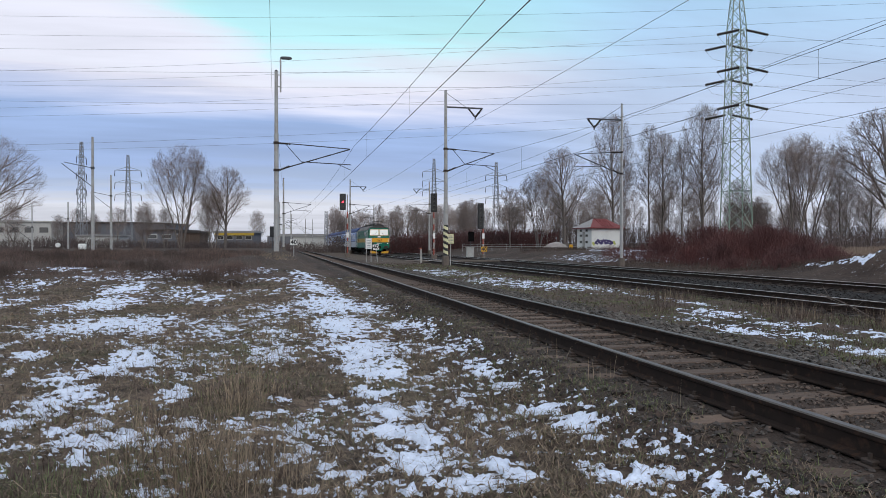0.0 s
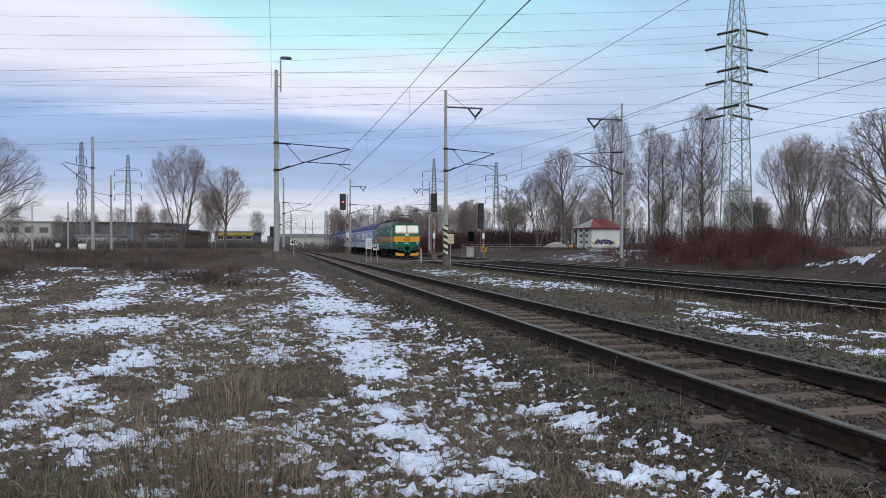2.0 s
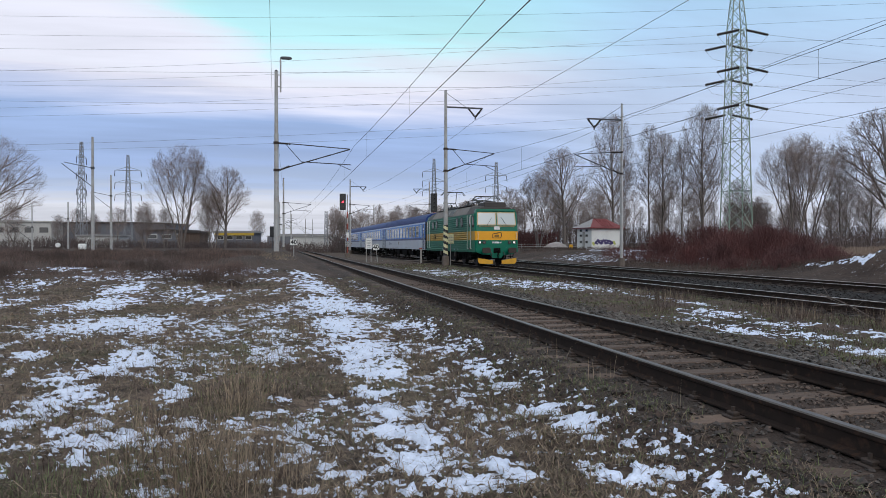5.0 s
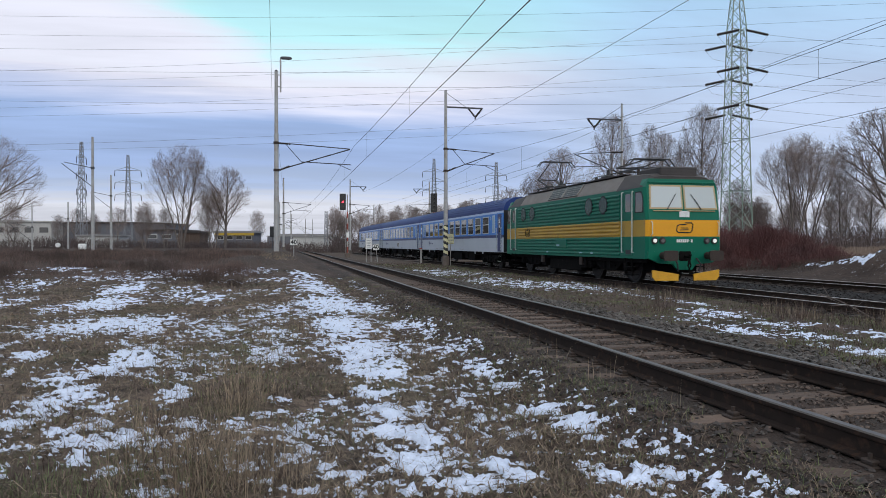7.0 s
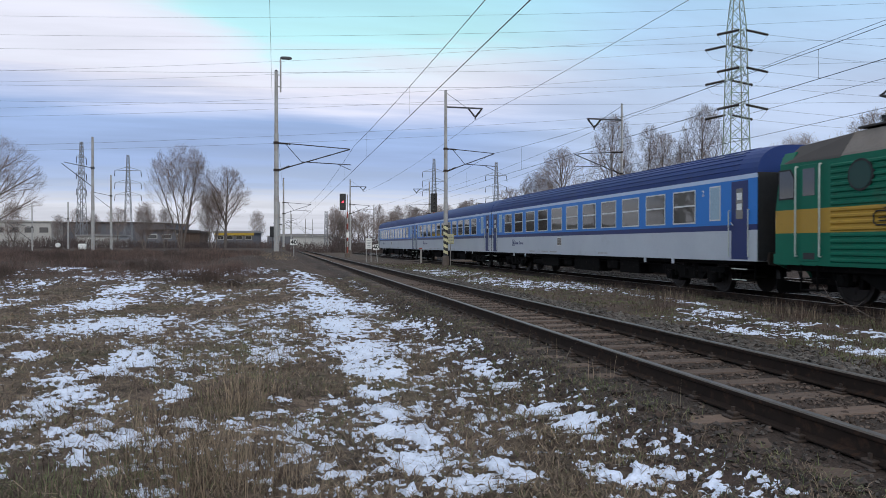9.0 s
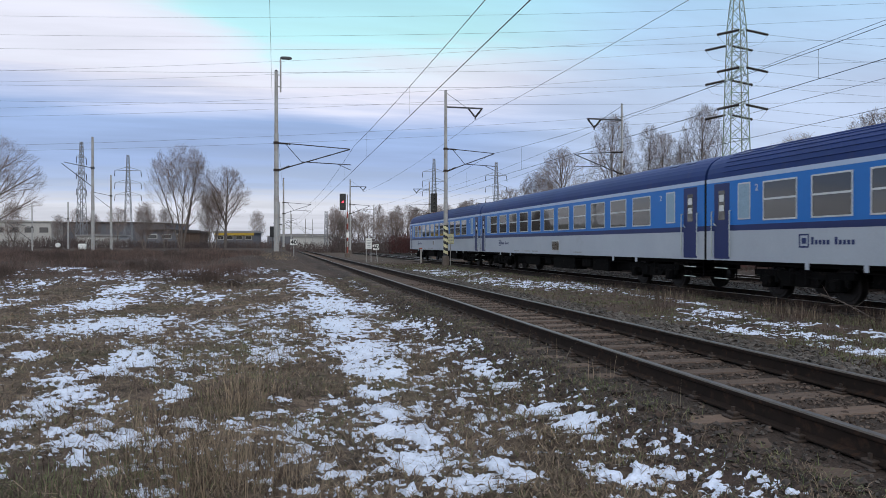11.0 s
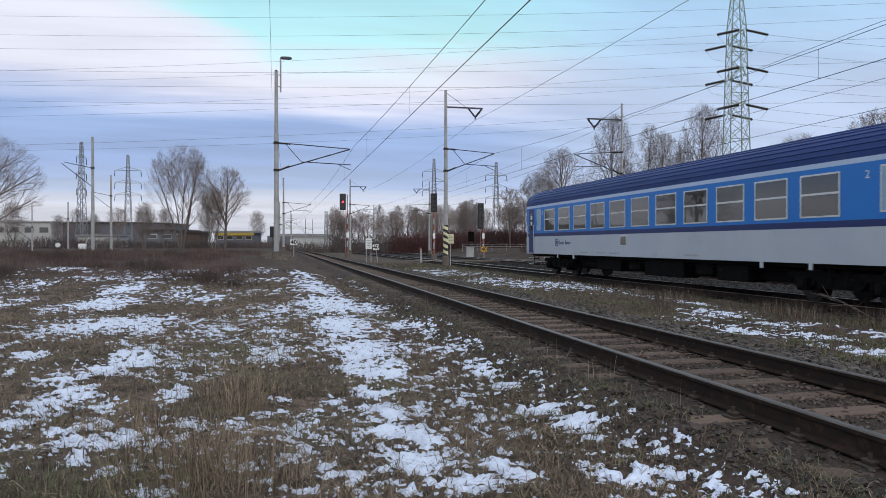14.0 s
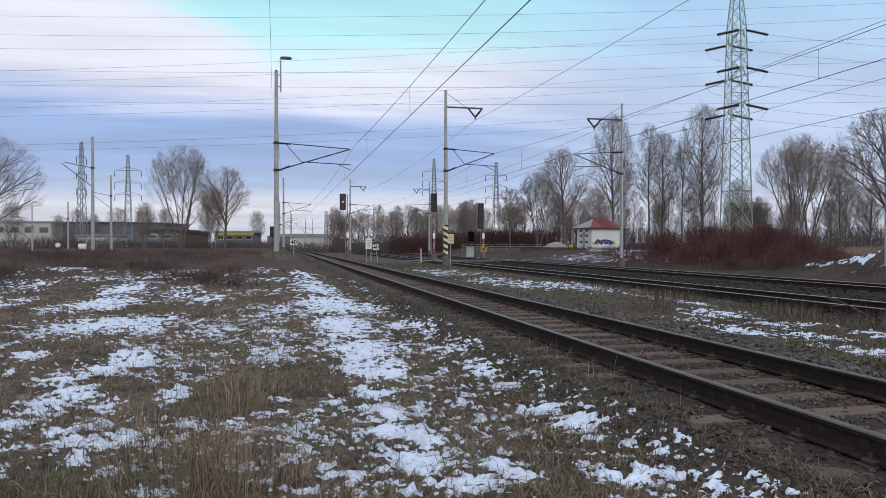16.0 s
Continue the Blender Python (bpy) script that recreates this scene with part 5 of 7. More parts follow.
def afield(across, ahead, z=0.0):
    """A place so far across and ahead of the eye, the way it faces."""
    return (across * _c + ahead * _s, -across * _s + ahead * _c, z)


def on_ground(across, ahead, turn=-13.09, sink=0.0):
    x, y, _ = afield(across, ahead)
    return pose(x, y, ground_height(x, y) - sink, 0, 0, turn)


# ---- bare trees ----
def build_tree_meshes(seed, height, rx, low, stems, limbs, clear, lift, trunk_r=0.2):
    """Trunk and crown of one bare tree, grown out to an egg-shaped envelope: rx its half width, low its lowest height,
    stems the trunks that fan out from the foot, clear the bare share of the trunk, lift how steeply the limbs rise."""
    rnd = random.Random(seed)
    trunk, crown = Shape(), Shape()
    rz = (height - low) / 2
    mid = Vector((0, 0, low + rz))

    def room(p, d):
        """Way from p along d to the envelope's skin."""
        a = Vector((p.x / rx, p.y / rx, (p.z - mid.z) / rz))
        b = Vector((d.x / rx, d.y / rx, d.z / rz))
        aa, ab, bb = a.dot(a) - 1, a.dot(b), b.dot(b)
        disc = ab * ab - aa * bb
        return max(0.25, (-ab + math.sqrt(disc)) / bb) if disc > 0 else 0.25

    def limb(p, d, length, r, level):
        n = (7, 5, 4, 3, 2)[level]
        sh = trunk if level < 2 else crown
        pts = [p]
        end = (0.12, 0.2, 0.3, 0.45, 0.5)[level]
        for i in range(n):
            v = Vector((rnd.gauss(0, 1), rnd.gauss(0, 1), rnd.gauss(0, 1)))
            d = (d + v * (0.035, 0.075, 0.11, 0.15, 0.2)[level] + Vector((0, 0, 0.07 * lift if level else 0.03))).normalized()
            q = pts[-1] + d * (length / n)
            sh.tube(pts[-1], q, r * (1 - (1 - end) * i / n), r * (1 - (1 - end) * (i + 1) / n), (8, 5, 4, 3, 3)[level], False)
            pts.append(q)
        if level >= 4:
            return
        kids = limbs if level == 0 else min((0, 9, 7, 6)[level], int(length / (0, .30, .22, .16)[level]) + 1)
        first = clear if level == 0 else 0.22
        for k in range(kids):
            t = first + (1 - first) * (k + rnd.random()) / kids
            f = min(t * n, n - 0.01)
            a = int(f)
            base = pts[a].lerp(pts[a + 1], f - a)
            ax = (pts[a + 1] - pts[a]).normalized()
            az = k * 2.4 + rnd.uniform(-.5, .5)
            u = ax.orthogonal().normalized()
            side = u * math.cos(az) + ax.cross(u) * math.sin(az)
            open_ = (1.15 - 0.65 * t) / lift if level == 0 else rnd.uniform(0.55, 0.95)
            nd = (ax + side * open_).normalized()
            free = room(base, nd)
            if level and free < 0.6 and rnd.random() < 0.6:
                continue
            if level == 0:
                ln = max(free, 0.05 * height) * rnd.uniform(0.72, 0.98)
            else:
                ln = min(length * rnd.uniform(0.38, 0.62) * (1.15 - 0.35 * t), free * rnd.uniform(0.85, 1.12))
            limb(base, nd, max(ln, 0.3), max(0.0075, min(r * (1 - (1 - end) * t) * 0.62, 0.0165 * ln + 0.002)), level + 1)

    for k in range(stems):
        a = k * 6.283 / stems + rnd.random()
        fan = 0.0 if stems == 1 else rnd.uniform(0.16, 0.34)
        d = Vector((fan * math.cos(a), fan * math.sin(a), 1)).normalized()
        p = Vector((0.15 * (stems > 1) * math.cos(a), 0.15 * (stems > 1) * math.sin(a), -0.3))
        limb(p, d, (room(p + d * (low + 1), d) + low + 1) * rnd.uniform(.9, .97), trunk_r if stems == 1 else trunk_r * 0.72, 0)
    return trunk.mesh("trunk", M["bark"]), crown.mesh("crown", M["twig"])


# 0 broad and many-stemmed, 1 tall and oval, 2 round on one trunk, 3 slender with a high crown, 4 wide and spreading, 5 small and bushy
TREES = [build_tree_meshes(11, 15, 5.0, 1.6, 5, 7, .2, 1.25, .17), build_tree_meshes(12, 17, 3.4, 2.0, 1, 26, .14, 1.2, .2), build_tree_meshes(13, 14, 4.6, 2.4, 1, 20, .2, 1.0, .26),
         build_tree_meshes(14, 17, 2.5, 4.0, 1, 24, .3, 1.1, .15), build_tree_meshes(15, 13, 6.6, 1.6, 1, 18, .16, .8, .33), build_tree_meshes(16, 9, 2.2, .5, 3, 9, .1, 1.2, .12)]
TREE_H = [15, 17, 14, 17, 13, 9]


def tree(kind, across, ahead, height, label, turn, group):
    k = height / TREE_H[kind]
    m = on_ground(across, ahead, turn) @ Matrix.Diagonal((k, k, k, 1))
    t = thing("tree", label, "tree", None, group)
    t.matrix_basis = m
    part("trunk", TREES[kind][0], None, t)
    part("crown", TREES[kind][1], None, t, "bare twigs")
    return t


R = random.Random(5)
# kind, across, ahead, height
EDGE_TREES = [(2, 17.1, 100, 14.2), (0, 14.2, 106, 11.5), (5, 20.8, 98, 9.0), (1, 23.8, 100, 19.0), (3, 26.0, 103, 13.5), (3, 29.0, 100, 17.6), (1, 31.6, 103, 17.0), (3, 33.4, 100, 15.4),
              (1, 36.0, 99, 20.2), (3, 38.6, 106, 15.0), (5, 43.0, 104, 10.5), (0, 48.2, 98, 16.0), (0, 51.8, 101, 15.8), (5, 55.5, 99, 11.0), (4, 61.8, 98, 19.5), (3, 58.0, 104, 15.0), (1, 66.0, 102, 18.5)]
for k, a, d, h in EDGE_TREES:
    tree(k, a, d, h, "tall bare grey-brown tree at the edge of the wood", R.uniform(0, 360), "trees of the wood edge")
for i in range(46):
    d = R.uniform(112, 165)
    a = R.uniform(8, 98) * d / 130
    tree(R.choice((1, 2, 3, 3, 5)), a, d, R.uniform(7.0, 11.0), "bare grey-brown tree in the wood behind the railway", R.uniform(0, 360), "trees of the wood")
for i in range(34):
    d = R.uniform(135, 200)
    a = R.uniform(-26, 20) * d / 165
    tree(R.choice((0, 2, 1, 5, 5)), a, d, R.uniform(7.5, 11.0) * d / 165, "low bare tree in the distant wood", R.uniform(0, 360), "trees of the wood")
for i in range(24):
    d = R.uniform(100, 118)
    a = R.uniform(14, 66) * d / 108
    tree(R.choice((3, 3, 5, 5)), a, d, R.uniform(5.0, 8.5), "slender young bare tree at the wood edge", R.uniform(0, 360), "trees of the wood")
# trees on the left of the field
for k, a, d, h in [(0, -40.3, 110, 16.2), (2, -33.6, 110, 12.8), (5, -35.6, 111, 10.5), (5, -36.8, 113, 9.6), (5, -45.9, 110, 7.6), (5, -46.6, 111, 6.6), (5, -39.0, 150, 8.2), (4, -52.0, 80, 13.4),
                   (5, -102., 190, 9.), (2, -95., 185, 10.), (5, -89., 182, 9.), (2, -73., 160, 9.0), (5, -43.5, 112, 7.0), (5, -49.5, 82, 6.0)]:
    tree(k, a, d, h, "bare spreading tree beside the field", R.uniform(0, 360), "trees beside the field")


# ---- brushwood, uncountable ----
def brushwood(name, label, n, place, height, material, seed, twigs=3, r=0.018):
    rnd = random.Random(seed)
    s = Shape()
    for i in range(n):
        a, d = place(rnd)
        x, y, _ = afield(a, d)
        z = ground_height(x, y) - 0.1
        h = max(.06, height(rnd, a, d))
        lean = Vector((rnd.gauss(0, .22), rnd.gauss(0, .22), 1)).normalized()
        p = Vector((x, y, z))
        q = p + lean * h * 0.55
        e = q + (lean + Vector((rnd.gauss(0, .3), rnd.gauss(0, .3), 0))).normalized() * h * 0.45
        s.tube(p, q, r * rnd.uniform(.8, 1.5), r * .8, 3, False)
        s.tube(q, e, r * .8, r * .3, 3, False)
        for k in range(twigs):
            b = p.lerp(q, rnd.uniform(.3, 1)) if k % 2 else q.lerp(e, rnd.uniform(0, .7))
            s.tube(b, b + (lean + Vector((rnd.gauss(0, .7), rnd.gauss(0, .7), rnd.uniform(-.2, .3)))).normalized() * h * rnd.uniform(.2, .4), r * .6, r * .25, 3, False)
    ob = part(name, s, material)
    return tagged(ob, label, "brushwood", kind="stuff")


def strip(a0, a1, d0, d1, depth):
    """Places along a line across the view, widening with the depth behind it."""
    def pick(rnd):
        t = rnd.random()
        d = d0 + (d1 - d0) * t
        far = d + depth * rnd.random() ** 1.3
        return (a0 + (a1 - a0) * t) * far / d + rnd.gauss(0, .3), far
    return pick


def uneven(lo, hi, scale):
    return lambda rnd, a, d: (lo + (hi - lo) * (0.5 + 0.6 * lump(a, d, scale, 2))) * rnd.uniform(.7, 1.15)


brushwood("undergrowth", "dense grey-brown undergrowth below the wood", 3800, strip(-20, 78, 128, 98, 26), uneven(1.8, 5.0, .07), M["brush"], 21, 5, .024)
def clumps(spots):
    """Places in round bushes (across, ahead, radius, height), and the height that a stem has in its bush."""
    last = [None]
    total = sum(q[2] ** 2 for q in spots)

    def pick(rnd):
        k = rnd.random() * total
        for q in spots:
            k -= q[2] ** 2
            if k <= 0:
                break
        a, r = rnd.uniform(0, 6.283), abs(rnd.gauss(0, .55))
        last[0] = q[3] * max(.25, 1 - .38 * r * r)
        return q[0] + q[2] * r * math.cos(a), q[1] + q[2] * r * math.sin(a)

    return pick, lambda rnd, a, d: last[0] * rnd.uniform(.65, 1.1)


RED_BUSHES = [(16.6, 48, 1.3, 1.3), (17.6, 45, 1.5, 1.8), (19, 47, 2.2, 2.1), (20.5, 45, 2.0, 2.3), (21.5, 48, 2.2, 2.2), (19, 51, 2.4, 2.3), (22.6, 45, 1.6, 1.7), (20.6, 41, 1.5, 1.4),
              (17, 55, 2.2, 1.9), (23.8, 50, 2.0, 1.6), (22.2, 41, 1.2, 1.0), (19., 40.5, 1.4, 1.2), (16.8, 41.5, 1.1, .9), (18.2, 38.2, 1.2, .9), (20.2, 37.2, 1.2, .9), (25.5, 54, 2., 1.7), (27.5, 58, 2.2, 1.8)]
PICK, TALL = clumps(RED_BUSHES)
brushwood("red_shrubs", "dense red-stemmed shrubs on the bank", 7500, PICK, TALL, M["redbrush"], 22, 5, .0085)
_r = random.Random(41)
PICK, TALL = clumps([(_r.uniform(-.72, -.27) * q, q, _r.uniform(.5, 1.5), _r.uniform(.25, .75)) for q in [24 + 26 * _r.random() for _ in range(70)]])
brushwood("weeds", "low brown bushes of dead weeds in the field", 6500, PICK, TALL, M["weed"], 42, 3, .006)
PICK, TALL = clumps([(_r.uniform(-.72, -.27) * q, q, _r.uniform(.5, 1.5), _r.uniform(.25, .7)) for q in [22 + 26 * _r.random() for _ in range(50)]])
brushwood("weeds", "low dark bushes of dead weeds in the field", 4500, PICK, TALL, M["darkweed"], 43, 3, .006)
brushwood("red_shrubs", "dull red shrubs behind the level crossing", 2600, strip(-9, 17, 125, 108, 9), uneven(2.2, 4.4, .1), M["redbrush"], 23, 4, .026)
brushwood("red_shrubs", "sparse red-brown shrubs beside the second line", 1500, strip(13.5, 17, 60, 40, 8), uneven(.3, .9, .25), M["redbrush"], 24, 3, .010)
brushwood("bank_weeds", "dark brown dead weeds on the bank behind the lines", 9000, strip(9, 33, 82, 36, 14), uneven(.15, .5, .3), M["darkweed"], 31, 3, .007)
brushwood("bank_grass", "pale dry grass strip behind the mounds", 9000, strip(21.5, 36, 44, 50, 16), uneven(.3, .8, .3), M["palegrass"], 32, 2, .008)
brushwood("undergrowth", "brown undergrowth behind the shrubs", 1300, strip(34, 66, 66, 72, 14), uneven(.8, 2.4, .1), M["brush"], 25, 4, .02)
brushwood("undergrowth", "dark scrub along the far side of the field", 2600, strip(-75, -8, 112, 128, 12), uneven(.8, 2.4, .06), M["brush"], 26, 4, .028)
brushwood("weeds", "brown dead weeds across the far field", 7000, strip(-25, -9.6, 30, 38, 36), uneven(-.1, .62, .3), M["weed"], 27, 3, .007)
brushwood("weeds", "dark dead weeds across the far field", 4000, strip(-25, -9.8, 30, 38, 38), uneven(-.1, .62, .22), M["darkweed"], 30, 3, .008)
brushwood("weeds", "brown dead weeds in the middle of the field", 3800, strip(-20, -6.6, 22, 26, 12), uneven(.08, .45, .25), M["weed"], 28, 3, .005)
brushwood("weeds", "dead weeds along the field side of the siding", 500, strip(-9.5, -7.3, 38, 34, 14), uneven(.1, .4, .2), M["straw"], 29, 3, .005)
brushwood("bank_weeds", "dark brown dead weeds beside the second line", 8000, strip(10.5, 21.5, 53, 27, 10), uneven(.08, .42, .35), M["darkweed"], 33, 3, .006)
brushwood("bank_weeds", "dark dead weeds among the mounds", 3500, strip(17.5, 23.5, 40, 29, 8), uneven(.05, .4, .5), M["darkweed"], 35, 3, .006)
brushwood("bank_weeds", "brown dead weeds beside the second line", 2500, strip(11.5, 22, 53, 28, 10), uneven(.08, .42, .35), M["weed"], 34, 3, .006)


# ---- pylons and power lines ----
def string(shape, a, b, r):
    insulator_rod(shape, a, b, r, 12)


ARM_Z = (27.4, 22.9, 18.4)


def big_pylon():
    bx, by, bz = afield(36.9, 90, 0)
    z0 = ground_z(bx, by)
    t = thing("pylon", "green lattice power pylon with black insulator strings", "pylon", pose(bx, by, 0, 0, 0, -13.09), "pylons")
    s = Shape()
    lattice(s, z0, 28.6, 3.0, 1.75, 14, 0.085, True)
    lattice(s, 28.6, 36.5, 1.75, 0.42, 8, 0.07, True)
    part("lattice_tower", s, M["pylon"], t)
    for k in range(4):
        part("footing", Shape().box((-1.55, 1.55, 1.55, -1.55)[k] - .35, (-1.55, 1.55, 1.55, -1.55)[k] + .35, (-1.55, -1.55, 1.55, 1.55)[k] - .35, (-1.55, -1.55, 1.55, 1.55)[k] + .35, z0 - .5, z0 + .3, .04), M["concrete"], t)
    for z in ARM_Z:
        a = Shape()
        for e, dx in ((-1, -.7), (1, .45)):
            tip = (dx, e * 3.5, z)
            for sx in (-.8, .8):
                a.tube((sx, e * .7, z), tip, 0.055, None, 4)
                a.tube((sx * .9, e * .6, z + 1.1), tip, 0.05, None, 4)
                for q in (.35, .65):
                    p1 = Vector((sx, e * .7, z)).lerp(Vector(tip), q)
                    p2 = Vector((sx * .9, e * .6, z + 1.1)).lerp(Vector(tip), q)
                    a.tube(p1, p2, 0.03, None, 3)
            a.tube((-.8 * (1 - .5), e * 2.1, z), (.8 * .5 + dx * .5, e * 2.1, z), 0.03, None, 3)
        part("cross_arm", a, M["pylon"], t)
        for e, dx in ((-1, -.7), (1, .45)):
            for d in (-1, 1):
                sh = Shape()
                string(sh, (dx + d * .45, e * 3.5, z - .02), (dx + d * 3.1, e * 3.5, z - .6), 0.19)
                part("insulator_string", sh, M["insulator"], t)
            j = Shape().path([(dx - 3.1, e * 3.5, z - .6), (dx - 2.2, e * 3.5, z - 1.7), (dx, e * 3.5, z - 2.2), (dx + 2.2, e * 3.5, z - 1.7), (dx + 3.1, e * 3.5, z - .6)], 0.014, 3)
            part("jumper_wire", j, M["farwire"], t)
    return t


big_pylon()
LINE = thing("power_line", "high-voltage wires strung from the green pylon across the sky", "power line")
for z in ARM_Z:
    for e, dx, fall in ((-1, -.7, 4.7), (1, .45, 4.3)):
        a = afield(36.9 + dx - 3.1, 90 + e * 3.5, z - .6)
        b = afield(-75, 90 + e * 3.5, z - .6 - fall)
        part("wire", Shape().path(sag_wire(a, b, 0.9, 16), 0.017, 3), M["farwire"], LINE)
        a = afield(36.9 + dx + 3.1, 90 + e * 3.5, z - .6)
        b = afield(95, 96 + e * 3.5, z - 1.6)
        part("wire", Shape().path(sag_wire(a, b, 0.9, 10), 0.017, 3), M["farwire"], LINE)
LINE2 = thing("power_line", "second set of high-voltage wires across the sky", "power line")
# left end, middle sag, right end
for zl, zm, zr in ((36.75, 36.6, 39.0), (33.9, 33.8, 36.9), (31.7, 31.6, 33.5), (28.5, 28.0, 30.0), (26.1, 25.6, 26.1), (23.7, 23.0, 23.5)):
    a, b = afield(-78, 110, zl), afield(78, 110, zr)
    part("wire", Shape().path(sag_wire(a, b, (zl + zr) / 2 - zm, 18), 0.02, 3), M["farwire"], LINE2)


def far_pylon(across, ahead, height, arm_zs, arm, label, turn=0, w0=2.6):
    t = thing("pylon", label, "pylon", on_ground(across, ahead, turn), "pylons")
    s = Shape()
    lattice(s, 0, height, w0 * .8, 0.5, 14, 0.09, True)
    part("lattice_tower", s, M["pylon_far"], t)
    for z in arm_zs:
        a = Shape()
        for d in (-1, 1):
            a.tube((0, .3, z), (d * arm, 0, z), 0.09, .05, 4)
            a.tube((0, -.3, z), (d * arm, 0, z), 0.09, .05, 4)
            a.tube((0, 0, z + 1.0), (d * arm, 0, z), 0.07, .05, 4)
        part("cross_arm", a, M["pylon_far"], t)
        for d in (-1, 1):
            q = Shape()
            insulator_rod(q, (d * arm, 0, z), (d * arm * 1.05, 0, z - 1.6), 0.13, 6)
            part("insulator_string", q, M["insulator"], t)
    return t


far_pylon(-91.0, 180, 26.5, (22.5, 18.5, 14.5), 2.0, "distant grey lattice pylon beyond the field", 70)
far_pylon(-83.7, 190, 24.5, (20.3, 17.0, 13.8), 3.2, "distant grey lattice pylon beyond the field", 0)
far_pylon(-2.5, 200, 24.5, (20.8, 18.2, 15.5), 3.2, "distant grey lattice pylon behind the wood", 0)
far_pylon(14.9, 200, 23.5, (19.8, 16.6, 13.4), 3.0, "distant grey lattice pylon behind the wood", 0)
far_pylon(-26.5, 162, 9.0, (), 0, "grey lattice mast beside the distant tracks", 0, 1.0)

# slender masts on the left
for a, d, h, r in ((-29.4, 60, 9.7, .15), (-41.8, 90, 9.4, .16), (-57.7, 110, 7.2, .14), (-46, 80, 5.2, .08), (-36.2, 170, 9.5, .12), (-40.4, 210, 9.0, .14), (-45.6, 215, 10.5, .14), (-31, 170, 7.5, .1), (-57, 250, 10.5, .15)):
    m = on_ground(a, d)
    t = thing("lamp_mast", "slender grey mast beyond the field", "mast", m, "masts beyond the field")
    part("pole", Shape().tube((0, 0, -.3), (0, 0, h * .5), r, r * .9, 10).tube((0, 0, h * .5), (0, 0, h), r * .8, r * .65, 10), M["pole"], t)
    part("arm", Shape().tube((0, 0, h - 2.6), (-2.4, 0, h - 2.1), .03, None, 5).tube((0, 0, h - 4.2), (-2.6, 0, h - 2.2), .03, None, 5), M["bracket"], t)
    part("clamp", Shape().tube((0, 0, h - 2.7), (0, 0, h - 2.5), r, None, 10), M["bracket"], t)


# ---- buildings ----
def hall(label, across, ahead, w, depth, h, wall_mat, roof_mat, bays, fascia=None, turn=-13.09, z=None, win=True, base=None):
    m = on_ground(across, ahead, turn)
    t = thing("industrial_hall", label, "building", m)
    part("wall", Shape().box(-w / 2, w / 2, 0, depth, -1, h), wall_mat, t)
    part("roof", Shape().prism([(-w / 2 - .4, h), (w / 2 + .4, h), (w / 2 + .4, h + .35), (0, h + .35 + w * .008), (-w / 2 - .4, h + .35)], "y", -.4, depth + .4), roof_mat, t)
    if base:
        part("plinth", Shape().box(-w / 2 - .1, w / 2 + .1, -.12, .02, -1, h * .4), base, t)
    if fascia:
        part("fascia", Shape().box(-w / 2 - .2, w / 2 + .2, -.3, 0.02, h - .45, h + .3), fascia, t)
    step = w / bays
    for i in range(bays):
        x = -w / 2 + (i + .5) * step
        part("pilaster", Shape().box(x - step / 2 - .12, x - step / 2 + .12, -.1, .03, -1, h - .1), wall_mat, t)
        if win:
            wd = part("window", Shape().box(x - step * .34, x + step * .34, -.06, .03, h * .55, h * .82), M["facade_lt"], t)
            part("pane", Shape().box(x - step * .3, x + step * .3, -.08, -.03, h * .58, h * .79), M["glassdark"], wd)
    return t


hall("long dark grey factory hall beyond the field", -96, 200, 37, 18, 6.4, M["facade"], M["darkroof"], 9, win=False)
hall("pale low factory building beyond the field", -118, 190, 26, 12, 6.6, M["facade_lt"], M["facade_lt"], 7, turn=-5)
hall("low pale wall block beside the factory", -82, 170, 10, 5, 2.6, M["facade_lt"], M["greyroof"], 3, win=False)
hall("dark low shed among the trees", -58, 150, 9, 6, 3.4, M["facade"], M["darkroof"], 3)
hall("brown gabled shed among the trees", -49, 138, 4, 5, 2.9, M["timber"], M["darkroof"], 2, win=False)
hall("yellow and blue service building beside the field", -38.5, 132, 6.8, 6, 2.8, M["facade"], M["greyroof"], 4, fascia=M["facade_y"])
hall("grey low distant industrial hall beside the tracks", -66, 330, 30, 20, 5.0, M["facade"], M["greyroof"], 8, win=False)
hall("pale distant industrial hall beside the tracks", -84, 420, 34, 20, 7.0, M["facade_lt"], M["greyroof"], 8)
hall("pale distant platform building beside the tracks", -47, 255, 13, 10, 4.2, M["facade_lt"], M["greyroof"], 5, win=False)


